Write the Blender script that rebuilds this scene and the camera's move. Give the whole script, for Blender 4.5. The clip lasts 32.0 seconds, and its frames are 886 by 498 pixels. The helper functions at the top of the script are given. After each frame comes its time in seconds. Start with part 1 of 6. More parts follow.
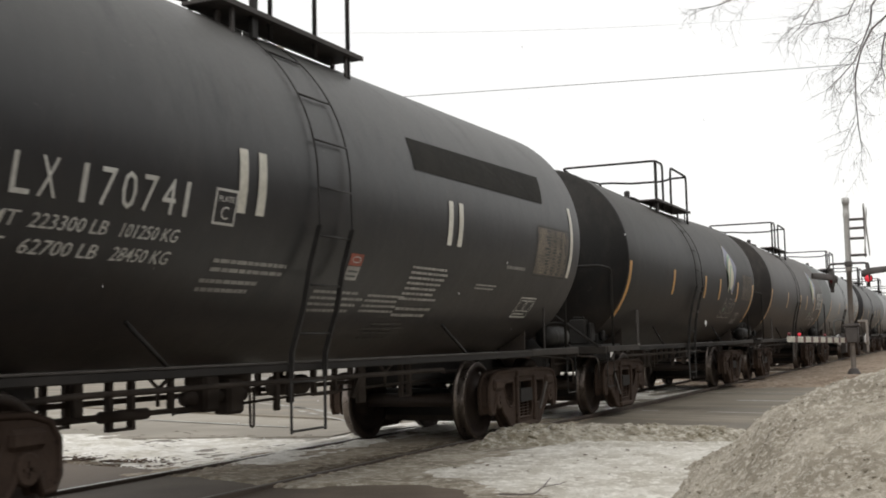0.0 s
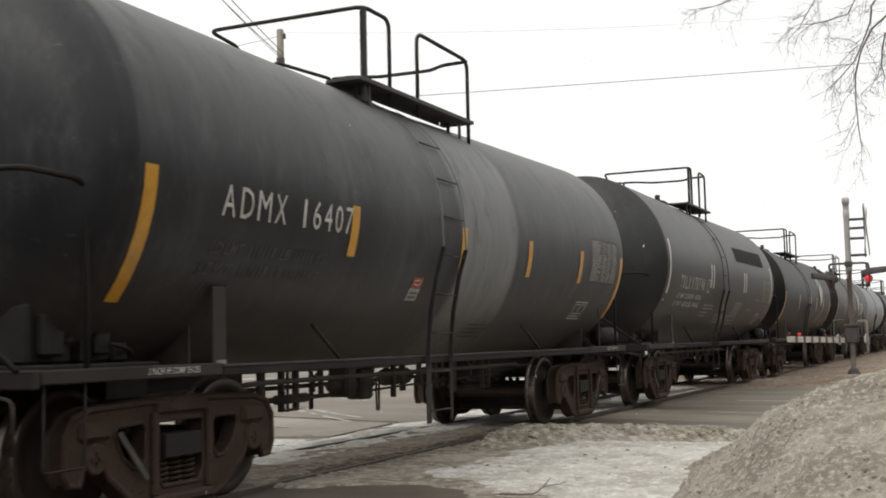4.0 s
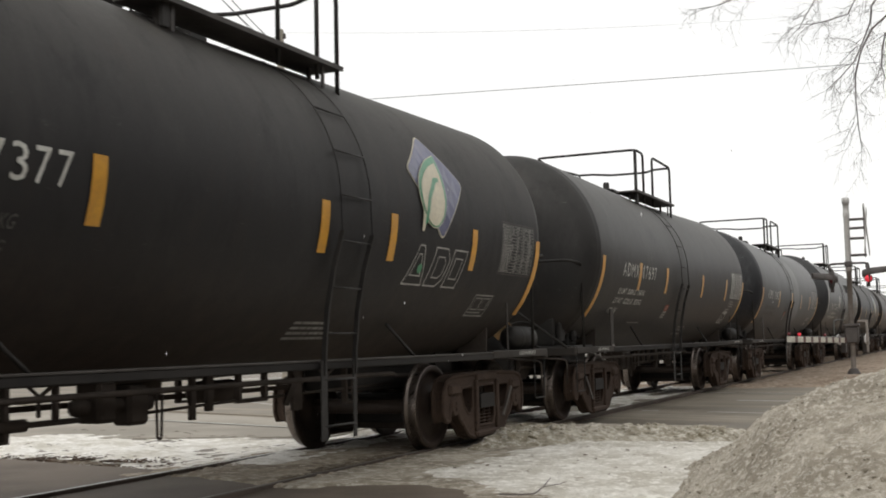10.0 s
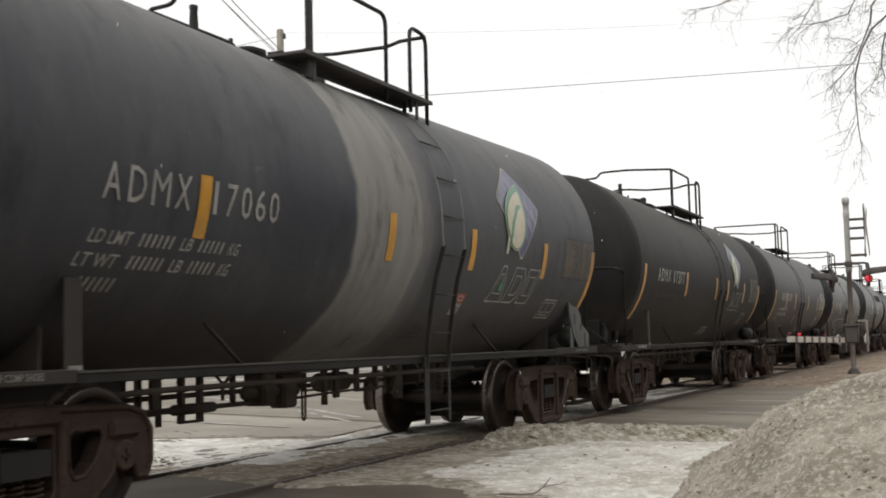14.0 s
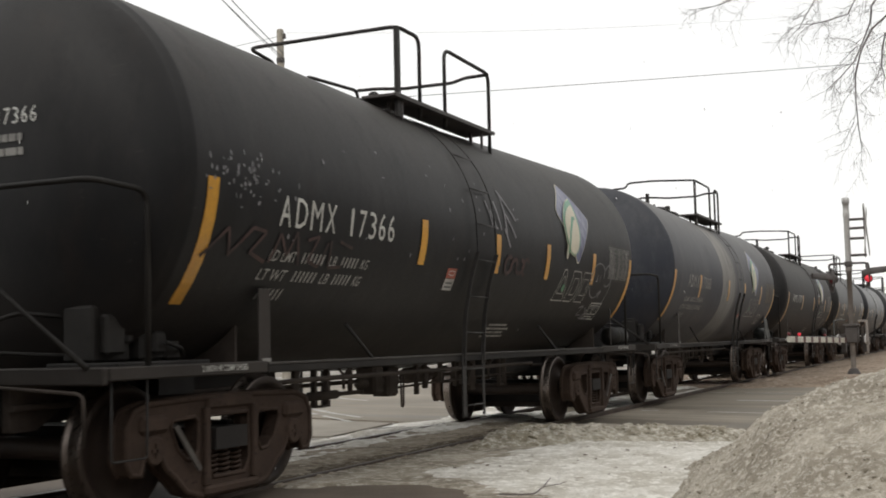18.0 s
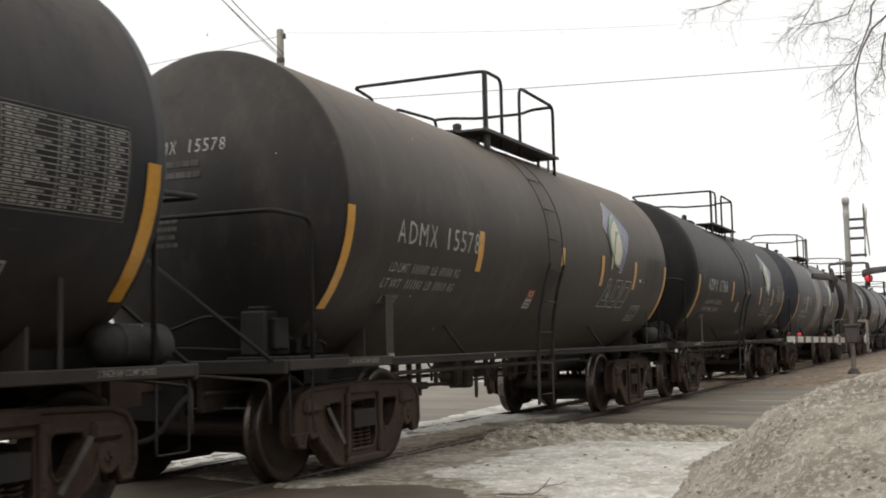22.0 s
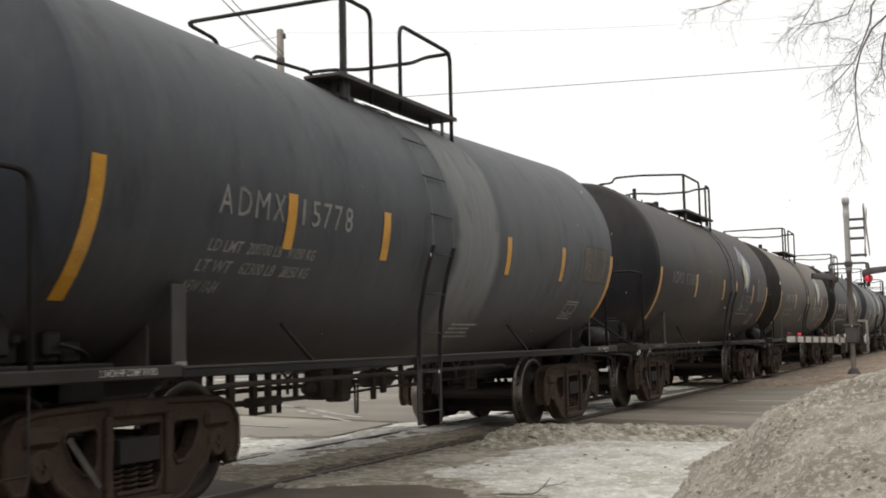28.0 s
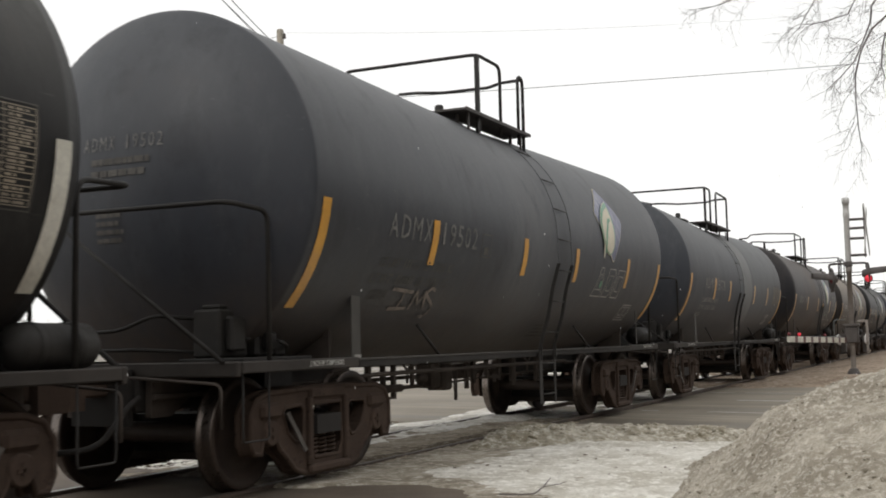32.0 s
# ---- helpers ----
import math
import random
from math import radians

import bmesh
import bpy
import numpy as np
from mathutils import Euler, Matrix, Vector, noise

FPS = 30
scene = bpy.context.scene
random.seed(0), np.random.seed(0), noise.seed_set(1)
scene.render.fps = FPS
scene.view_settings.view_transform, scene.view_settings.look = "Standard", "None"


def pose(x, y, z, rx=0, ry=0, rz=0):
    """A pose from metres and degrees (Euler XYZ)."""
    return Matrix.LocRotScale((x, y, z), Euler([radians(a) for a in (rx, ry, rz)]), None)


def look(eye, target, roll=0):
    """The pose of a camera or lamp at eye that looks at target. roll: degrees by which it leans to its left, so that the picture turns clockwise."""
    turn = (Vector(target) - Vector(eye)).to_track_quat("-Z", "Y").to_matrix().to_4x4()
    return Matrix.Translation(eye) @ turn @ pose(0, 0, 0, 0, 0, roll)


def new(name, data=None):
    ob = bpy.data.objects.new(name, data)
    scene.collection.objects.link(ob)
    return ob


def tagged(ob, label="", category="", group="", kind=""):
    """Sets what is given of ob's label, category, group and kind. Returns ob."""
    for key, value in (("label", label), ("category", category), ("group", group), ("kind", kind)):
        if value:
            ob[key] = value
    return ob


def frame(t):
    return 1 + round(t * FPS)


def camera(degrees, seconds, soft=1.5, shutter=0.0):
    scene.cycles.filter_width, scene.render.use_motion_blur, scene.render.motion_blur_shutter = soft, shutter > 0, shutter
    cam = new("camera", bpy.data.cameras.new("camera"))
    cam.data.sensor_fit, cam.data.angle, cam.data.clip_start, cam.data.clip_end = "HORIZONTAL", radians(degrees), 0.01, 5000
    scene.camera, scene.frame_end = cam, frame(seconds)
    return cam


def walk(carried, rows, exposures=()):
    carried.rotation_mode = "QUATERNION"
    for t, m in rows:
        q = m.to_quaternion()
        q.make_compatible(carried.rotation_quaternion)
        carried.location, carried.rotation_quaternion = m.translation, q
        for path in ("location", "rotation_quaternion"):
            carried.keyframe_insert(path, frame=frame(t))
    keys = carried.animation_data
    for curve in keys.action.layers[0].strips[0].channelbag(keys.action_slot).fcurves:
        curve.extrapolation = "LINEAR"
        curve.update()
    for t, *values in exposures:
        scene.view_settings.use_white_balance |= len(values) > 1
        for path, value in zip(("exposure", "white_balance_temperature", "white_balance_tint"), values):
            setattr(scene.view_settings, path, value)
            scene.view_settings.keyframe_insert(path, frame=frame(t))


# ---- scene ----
cam = camera(42.19, 32.0, soft=1.8, shutter=0.2)
EYE = (0.0, 0.0, 1.161)
YAW, PITCH = radians(24.697), radians(4.613)
AHEAD = (EYE[0] - math.sin(YAW) * math.cos(PITCH), EYE[1] + math.cos(YAW) * math.cos(PITCH), EYE[2] + math.sin(PITCH))
VIEW = look(EYE, AHEAD, -1.271)
walk(cam, [(0, VIEW), (32, VIEW)], exposures=[(0, 0.0), (32, 0.0)])

# ---- world and light: bright overcast winter sky ----
world = bpy.data.worlds.new("overcast")
scene.world = world
world.use_nodes = True
wn, wl = world.node_tree.nodes, world.node_tree.links
sky = wn.new("ShaderNodeTexSky")
sky.sky_type, sky.sun_disc = "NISHITA", False
sky.sun_elevation, sky.sun_rotation = radians(38), radians(200)
sky.dust_density, sky.air_density = 4.0, 1.0
pale = wn.new("ShaderNodeMixRGB")
pale.inputs["Fac"].default_value = 0.93
pale.inputs["Color2"].default_value = (10.48, 10.4, 10.2, 1)
wl.new(sky.outputs["Color"], pale.inputs["Color1"])
wl.new(pale.outputs["Color"], wn["Background"].inputs["Color"])
wn["Background"].inputs["Strength"].default_value = 0.105
sun = new("sun", bpy.data.lights.new("sun", "SUN"))
sun.data.energy, sun.data.angle, sun.data.color = 0.6, radians(20), (1.0, 0.97, 0.93)
SUN_AT = (math.cos(radians(38)) * math.sin(radians(200)), math.cos(radians(38)) * math.cos(radians(200)), math.sin(radians(38)))
sun.matrix_world = look(SUN_AT, (0, 0, 0))


# ---- materials ----
def nodes_of(name):
    m = bpy.data.materials.new(name)
    m.use_nodes = True
    return m, m.node_tree.nodes, m.node_tree.links, m.node_tree.nodes["Principled BSDF"]


def noise_node(n, l, coord, scale, detail=5.0, rough=0.6, stretch=None):
    t = n.new("ShaderNodeTexNoise")
    t.inputs["Scale"].default_value, t.inputs["Detail"].default_value, t.inputs["Roughness"].default_value = scale, detail, rough
    if stretch:
        mp = n.new("ShaderNodeMapping")
        mp.inputs["Scale"].default_value = stretch
        l.new(coord, mp.inputs["Vector"])
        coord = mp.outputs["Vector"]
    l.new(coord, t.inputs["Vector"])
    return t.outputs["Fac"]


def ramp(n, l, fac, lo, hi, a=0.0, b=1.0):
    r = n.new("ShaderNodeMapRange")
    r.interpolation_type = "SMOOTHSTEP"
    for k, v in (("From Min", lo), ("From Max", hi), ("To Min", a), ("To Max", b)):
        r.inputs[k].default_value = v
    l.new(fac, r.inputs["Value"])
    return r.outputs["Result"]


def blend(n, l, fac, a, b, kind="MIX"):
    x = n.new("ShaderNodeMixRGB")
    x.blend_type = kind
    for k, v in (("Fac", fac), ("Color1", a), ("Color2", b)):
        if hasattr(v, "is_linked"):
            l.new(v, x.inputs[k])
        else:
            x.inputs[k].default_value = v if k == "Fac" else (*v, 1)
    return x.outputs["Color"]


def calc(n, l, op, a, b):
    x = n.new("ShaderNodeMath")
    x.operation = op
    for i, v in enumerate((a, b)):
        if hasattr(v, "is_linked"):
            l.new(v, x.inputs[i])
        else:
            x.inputs[i].default_value = v
    return x.outputs[0]


def surface(name, c1, c2, scale=1.5, fine=25.0, rough=0.6, metal=0.0, bump=0.15, depth=0.01, speck=None, spec=0.5, coat=0.0):
    """A worn surface: two tones at a large scale, a finer grain, relief, and specks of a third colour."""
    m, n, l, p = nodes_of(name)
    co = n.new("ShaderNodeTexCoord").outputs["Object"]
    big = ramp(n, l, noise_node(n, l, co, scale), 0.35, 0.65)
    col = blend(n, l, big, c1, c2)
    grain = noise_node(n, l, co, fine, 4.0, 0.7)
    col = blend(n, l, 0.55, col, blend(n, l, grain, (0.35, 0.35, 0.35), (1.6, 1.6, 1.6)), "MULTIPLY")
    if speck:
        col = blend(n, l, ramp(n, l, noise_node(n, l, co, fine * 0.6, 3.0), 0.60, 0.70), col, speck)
    l.new(col, p.inputs["Base Color"])
    l.new(ramp(n, l, grain, 0.2, 0.8, max(0.02, rough - 0.12), min(1, rough + 0.12)), p.inputs["Roughness"])
    p.inputs["Metallic"].default_value = metal
    p.inputs["Specular IOR Level"].default_value = spec
    p.inputs["Coat Weight"].default_value, p.inputs["Coat Roughness"].default_value = coat, 0.35
    if bump:
        bp = n.new("ShaderNodeBump")
        bp.inputs["Strength"].default_value, bp.inputs["Distance"].default_value = bump, depth
        l.new(grain, bp.inputs["Height"])
        l.new(bp.outputs["Normal"], p.inputs["Normal"])
    return m


def road_surface(name, c1, c2, worn):
    """Wet asphalt with long pale and dark streaks where wheels run across the track."""
    m, n, l, p = nodes_of(name)
    co = n.new("ShaderNodeTexCoord").outputs["Object"]
    mp = n.new("ShaderNodeMapping")
    mp.inputs["Rotation"].default_value = (0, 0, radians(13))
    l.new(co, mp.inputs["Vector"])
    co2 = mp.outputs["Vector"]
    col = blend(n, l, ramp(n, l, noise_node(n, l, co, 0.35), 0.35, 0.65), c1, c2)
    streak = noise_node(n, l, co2, 1.0, 5, 0.62, (0.07, 1.3, 1.0))
    col = blend(n, l, ramp(n, l, streak, 0.50, 0.66, 0.0, 0.75), col, worn)
    col = blend(n, l, ramp(n, l, streak, 0.34, 0.46, 0.6, 0.0), col, tuple(c * 0.62 for c in c1))
    grain = noise_node(n, l, co, 60.0, 4.0, 0.7)
    col = blend(n, l, 0.5, col, blend(n, l, grain, (0.45, 0.45, 0.45), (1.5, 1.5, 1.5)), "MULTIPLY")
    l.new(col, p.inputs["Base Color"])
    l.new(ramp(n, l, streak, 0.3, 0.7, 0.55, 0.8), p.inputs["Roughness"])
    p.inputs["Specular IOR Level"].default_value = 0.35
    bp = n.new("ShaderNodeBump")
    bp.inputs["Strength"].default_value, bp.inputs["Distance"].default_value = 0.3, 0.004
    l.new(grain, bp.inputs["Height"])
    l.new(bp.outputs["Normal"], p.inputs["Normal"])
    return m


def granular(name, dark, mid, light, size=14.0, big=1.5, depth=0.03):
    """Ploughed snow and grit: crumbs of three tones at two sizes over a slow drift of tone; relief shade is in the
    colour, pale tops and dark hollows.
    """
    m, n, l, p = nodes_of(name)
    co = n.new("ShaderNodeTexCoord").outputs["Object"]
    drift = noise_node(n, l, co, big, 5, 0.65)
    crumbs = noise_node(n, l, co, size, 6, 0.75)
    fine = noise_node(n, l, co, size * 3.1, 3, 0.7)
    dark, mid, light = [(c[0] * 1.025, c[1], c[2] * 0.975) for c in (dark, mid, light)]
    col = blend(n, l, ramp(n, l, drift, 0.36, 0.64), mid, dark)
    col = blend(n, l, ramp(n, l, crumbs, 0.47, 0.64, 0.0, 0.9), col, light)
    col = blend(n, l, ramp(n, l, crumbs, 0.33, 0.47, 0.75, 0.0), col, dark)
    col = blend(n, l, ramp(n, l, fine, 0.30, 0.48, 0.45, 0.0), col, tuple(c * 0.55 for c in dark))
    l.new(col, p.inputs["Base Color"])
    p.inputs["Roughness"].default_value, p.inputs["Specular IOR Level"].default_value = 0.95, 0.2
    bp = n.new("ShaderNodeBump")
    bp.inputs["Strength"].default_value, bp.inputs["Distance"].default_value = 1.0, depth
    l.new(calc(n, l, "ADD", crumbs, calc(n, l, "MULTIPLY", fine, 0.4)), bp.inputs["Height"])
    l.new(bp.outputs["Normal"], p.inputs["Normal"])
    return m


def tank_paint(name, base, film, bands=(), overall=0.15, rough=0.36, rust=0.07, spec=0.28, sheen=0.03, belly=0.6, crown=0.34):
    """Old tank enamel: a dusty road film in soft bands round the tank, sky light put in as a paler upper half, vertical
    run marks, small scuffs, rust at the belly.
    """
    m, n, l, p = nodes_of(name)
    co = n.new("ShaderNodeTexCoord").outputs["Object"]
    sep = n.new("ShaderNodeSeparateXYZ")
    l.new(co, sep.inputs[0])
    wob = calc(n, l, "MULTIPLY", calc(n, l, "SUBTRACT", noise_node(n, l, co, 0.8, 3), 0.5), 0.5)
    y = calc(n, l, "ADD", sep.outputs["Y"], wob)
    dust_light = ramp(n, l, noise_node(n, l, co, 0.55, 6, 0.62), 0.38, 0.82, 0.0, overall * 1.4)
    # sky light put into the colour: the film pales on the upper half and crown
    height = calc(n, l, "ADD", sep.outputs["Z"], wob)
    dust_light = calc(n, l, "MULTIPLY", dust_light, ramp(n, l, height, 1.6, 3.3, 0.15, 1.0))
    dust_light = calc(n, l, "MAXIMUM", dust_light, ramp(n, l, height, 2.1, 3.8, 0.0, crown))
    # bands fade downward, so shade on the lower side is in the colour
    for y0, y1, amount, soft in bands:
        inside = calc(n, l, "MULTIPLY", ramp(n, l, y, y0 - soft, y0 + soft), ramp(n, l, y, y1 - soft, y1 + soft, 1.0, 0.0))
        dust_light = calc(n, l, "MAXIMUM", dust_light, calc(n, l, "MULTIPLY", calc(n, l, "MULTIPLY", inside, amount), ramp(n, l, height, 1.1, 2.6, 0.75, 1.0)))
    runs = noise_node(n, l, co, 1.0, 5, 0.65, (0.8, 4.5, 0.6))
    dust_light = calc(n, l, "MULTIPLY", dust_light, ramp(n, l, runs, 0.25, 0.75, 0.75, 1.12))
    # film and sheen drop to 0.4 on the domed ends beyond the seams
    ends = ramp(n, l, calc(n, l, "ABSOLUTE", sep.outputs["Y"], 0.0), 5.45, 5.56, 1.0, 0.4)
    dust_light = calc(n, l, "MULTIPLY", dust_light, ends)
    col = blend(n, l, dust_light, base, film)
    scuff = ramp(n, l, noise_node(n, l, co, 7.0, 6, 0.7, (1, 0.5, 2.0)), 0.64, 0.76, 0.0, 0.30)
    col = blend(n, l, scuff, col, film)
    blotch = ramp(n, l, noise_node(n, l, co, 3.2, 8, 0.72, (1, 1.0, 0.45)), 0.46, 0.72, 0.0, 0.05 + 0.35 * overall)
    col = blend(n, l, blotch, col, film)
    col = blend(n, l, ramp(n, l, noise_node(n, l, co, 2.0, 7, 0.7, (1, 1.4, 0.6)), 0.50, 0.72, 0.0, 0.55), col, tuple(c * 0.55 for c in base))
    # spattered brown belly, its colour also brightening the shaded underside
    spatter_lift = calc(n, l, "MULTIPLY", ramp(n, l, calc(n, l, "ADD", sep.outputs["Z"], wob), 1.0, 1.95, belly, 0.0), ramp(n, l, noise_node(n, l, co, 6.0, 6, 0.7), 0.3, 0.7, 0.55, 1.0))
    col = blend(n, l, spatter_lift, col, (0.080, 0.063, 0.051))
    stain = calc(n, l, "MULTIPLY", ramp(n, l, noise_node(n, l, co, 2.2, 6, 0.7, (1, 1.6, 0.5)), 0.52, 0.75), rust)
    col = blend(n, l, stain, col, (0.10, 0.055, 0.03))
    l.new(col, p.inputs["Base Color"])
    p.inputs["Specular IOR Level"].default_value = spec
    # sheen weighted to the upper half, for sky light and haze at a slant
    p.inputs["Sheen Roughness"].default_value = 0.4
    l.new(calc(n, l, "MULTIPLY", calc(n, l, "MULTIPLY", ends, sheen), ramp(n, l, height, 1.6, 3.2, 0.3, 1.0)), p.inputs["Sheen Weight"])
    p.inputs["Sheen Tint"].default_value = (*[c / max(film) for c in film], 1)
    grain = noise_node(n, l, co, 40.0, 3)
    l.new(calc(n, l, "ADD", calc(n, l, "MULTIPLY", dust_light, 0.35), ramp(n, l, grain, 0.2, 0.8, rough + 0.04, rough + 0.11)), p.inputs["Roughness"])
    bp = n.new("ShaderNodeBump")
    bp.inputs["Strength"].default_value, bp.inputs["Distance"].default_value = 0.35, 0.02
    l.new(noise_node(n, l, co, 1.3, 3), bp.inputs["Height"])
    l.new(bp.outputs["Normal"], p.inputs["Normal"])
    return m


BLACK = surface("black_steel", (0.024, 0.0222, 0.021), (0.038, 0.0345, 0.032), 1.0, 18, 0.8, bump=0.1, spec=0.2)
FRAME = surface("grimy_underframe", (0.050, 0.041, 0.035), (0.078, 0.064, 0.055), 2.0, 22, 0.85, bump=0.2, spec=0.2)
LITCAP = surface("dusty_lit_flange_paint", (0.048, 0.043, 0.039), (0.074, 0.068, 0.062), 3.0, 30, 0.6, bump=0.1, spec=0.3)
DECKING = surface("walkway_paint", (0.052, 0.046, 0.043), (0.078, 0.070, 0.066), 3.0, 30, 0.6, bump=0.1, spec=0.3)
LEAFMUD = granular("leafy_mud", (0.085, 0.065, 0.045), (0.16, 0.13, 0.095), (0.36, 0.33, 0.28), 12.0, 2.0, 0.02)
SADDLE = surface("dusty_saddle_paint", (0.06, 0.057, 0.052), (0.085, 0.08, 0.072), 1.5, 20, 0.7, bump=0.1, spec=0.3)
SILL = surface("dusty_sill", (0.030, 0.0255, 0.022), (0.048, 0.041, 0.036), 1.2, 20, 0.7, bump=0.1, spec=0.3)
RUST = surface("rusty_cast_steel", (0.052, 0.0355, 0.0272), (0.074, 0.051, 0.039), 2.5, 30, 0.85, bump=0.4, speck=(0.032, 0.022, 0.017), spec=0.2)
LADDER = surface("grimy_ladder_paint", (0.025, 0.0235, 0.022), (0.04, 0.037, 0.035), 3.0, 30, 0.6, bump=0.1, spec=0.3)
WHEEL = surface("wheel_steel", (0.033, 0.0238, 0.0195), (0.049, 0.035, 0.028), 3.0, 25, 0.6, bump=0.15, spec=0.3)
PALELEVER = surface("worn_lever_steel", (0.10, 0.09, 0.08), (0.05, 0.04, 0.035), 5.0, 30, 0.6, bump=0.1)
TREAD = surface("worn_tread", (0.20, 0.17, 0.15), (0.12, 0.10, 0.088), 3.0, 30, 0.32, metal=0.9, bump=0.05)
RAILING = surface("railing_paint", (0.0165, 0.015, 0.0138), (0.028, 0.0255, 0.023), 3.0, 30, 0.6, bump=0.1, spec=0.3)
YELLOW = surface("yellow_reflective_tape", (0.68, 0.33, 0.008), (0.55, 0.26, 0.01), 4.0, 40, 0.4, bump=0.03, coat=0.7)
WHITE = surface("white_stencil_paint", (0.62, 0.62, 0.58), (0.5, 0.49, 0.45), 5.0, 35, 0.6, bump=0.0)
FADED = surface("faded_stencil_paint", (0.30, 0.29, 0.27), (0.2, 0.195, 0.18), 5.0, 35, 0.7, bump=0.0)
PANELPRINT = surface("tan_panel_print", (0.25, 0.215, 0.17), (0.16, 0.135, 0.105), 5.0, 35, 0.8, bump=0.0)
DIMPRINT = surface("dim_stencil_paint", (0.11, 0.104, 0.094), (0.065, 0.06, 0.055), 5.0, 35, 0.8, bump=0.0)
TAPE = surface("white_reflective_tape", (0.72, 0.70, 0.62), (0.6, 0.58, 0.5), 4.0, 30, 0.4, bump=0.02)
BLUE = surface("emblem_blue", (0.052, 0.056, 0.15), (0.042, 0.046, 0.12), 4.0, 30, 0.5, bump=0.0, coat=0.7)
CREAM = surface("emblem_cream", (0.66, 0.61, 0.47), (0.60, 0.55, 0.42), 4.0, 30, 0.5, bump=0.0)
GREEN = surface("emblem_green", (0.02, 0.25, 0.10), (0.02, 0.2, 0.08), 4.0, 30, 0.5, bump=0.0, coat=0.7)
SIGNRED = surface("sign_red", (0.36, 0.09, 0.055), (0.27, 0.07, 0.045), 6.0, 30, 0.5, bump=0.0)
BANDRED = surface("faded_band_red", (0.10, 0.055, 0.05), (0.15, 0.075, 0.065), 6.0, 30, 0.5, bump=0.0)
PLACARD = surface("faded_placard", (0.20, 0.11, 0.035), (0.11, 0.07, 0.03), 6.0, 40, 0.7, bump=0.0)
GREYPAINT = surface("grey_fitting_paint", (0.075, 0.081, 0.079), (0.115, 0.118, 0.112), 3.0, 25, 0.6, bump=0.1)
RAILSTEEL = surface("rail_steel", (0.06, 0.045, 0.035), (0.1, 0.075, 0.06), 2.0, 30, 0.7, bump=0.2)
RAILHEAD = surface("worn_rail_head", (0.42, 0.40, 0.37), (0.30, 0.28, 0.26), 2.0, 60, 0.3, metal=0.9, bump=0.0)
DULLHEAD = surface("dull_rail_head", (0.20, 0.18, 0.155), (0.13, 0.115, 0.10), 2.0, 60, 0.5, metal=0.6, bump=0.0)
ASPHALT = road_surface("wet_asphalt", (0.172, 0.146, 0.110), (0.234, 0.20, 0.155), (0.32, 0.285, 0.228))
DARKASPHALT = surface("dark_asphalt", (0.102, 0.080, 0.060), (0.150, 0.120, 0.092), 0.7, 50, 0.75, bump=0.3, depth=0.004, spec=0.25, speck=(0.16, 0.145, 0.125))
CONCRETE = granular("gritty_crossing_fill", (0.185, 0.152, 0.113), (0.37, 0.325, 0.26), (0.50, 0.46, 0.39), 9.0, 1.5, 0.014)
BRIGHTSNOW = granular("thin_fresh_snow", (0.55, 0.53, 0.47), (0.82, 0.82, 0.79), (0.9, 0.9, 0.88), 5.0, 1.2, 0.012)
LOT = surface("pale_salted_asphalt", (0.27, 0.245, 0.205), (0.39, 0.355, 0.30), 0.3, 50, 0.85, bump=0.25, depth=0.004, spec=0.3)
UNSEENBRICK = surface("dark_unseen_brick", (0.09, 0.06, 0.05), (0.14, 0.10, 0.085), 1.0, 12, 0.9, bump=0.4)
SLUSH = granular("gritty_slush", (0.21, 0.185, 0.142), (0.385, 0.352, 0.295), (0.54, 0.51, 0.45), 9.0, 1.6, 0.012)
SNOW = granular("packed_snow", (0.46, 0.44, 0.385), (0.66, 0.65, 0.605), (0.80, 0.795, 0.76), 6.0, 1.4, 0.016)
DIRTYSNOW = granular("dirty_snow", (0.21, 0.185, 0.13), (0.46, 0.435, 0.37), (0.66, 0.64, 0.575), 9.0, 1.1, 0.03)
BANKSNOW = granular("gritty_bank_snow", (0.29, 0.262, 0.212), (0.47, 0.438, 0.372), (0.63, 0.60, 0.535), 24.0, 2.0, 0.016)
BALLAST = granular("tan_ballast", (0.22, 0.165, 0.12), (0.36, 0.29, 0.225), (0.50, 0.43, 0.36), 9.0, 0.8, 0.05)
EARTH = surface("winter_verge", (0.17, 0.145, 0.115), (0.30, 0.28, 0.25), 0.25, 9, 0.95, bump=0.5, depth=0.03, speck=(0.6, 0.6, 0.57))
ROADPAINT = surface("worn_road_paint", (0.5, 0.49, 0.45), (0.33, 0.32, 0.29), 3.0, 30, 0.8, bump=0.1)
GALV = surface("galvanised_steel", (0.43, 0.42, 0.405), (0.52, 0.51, 0.49), 2.0, 25, 0.6, metal=0.0, bump=0.1)
MASTPAINT = surface("grimy_mast_paint", (0.20, 0.175, 0.155), (0.30, 0.27, 0.245), 2.0, 25, 0.7, bump=0.1)
SIGNALBLACK = surface("signal_black", (0.06, 0.052, 0.048), (0.09, 0.078, 0.072), 3.0, 30, 0.6, bump=0.1)
BARK = surface("grey_bark", (0.13, 0.112, 0.104), (0.19, 0.168, 0.155), 6.0, 40, 0.9, bump=0.6)
POLEWOOD = surface("weathered_pole_wood", (0.24, 0.22, 0.18), (0.34, 0.31, 0.26), 3.0, 30, 0.9, bump=0.4)
WIRE = surface("cable_sheath", (0.16, 0.16, 0.165), (0.22, 0.22, 0.225), 3.0, 30, 0.6, bump=0.0)
LEAVES = surface("dead_leaves", (0.11, 0.07, 0.045), (0.06, 0.042, 0.03), 8.0, 30, 0.9, bump=0.2)
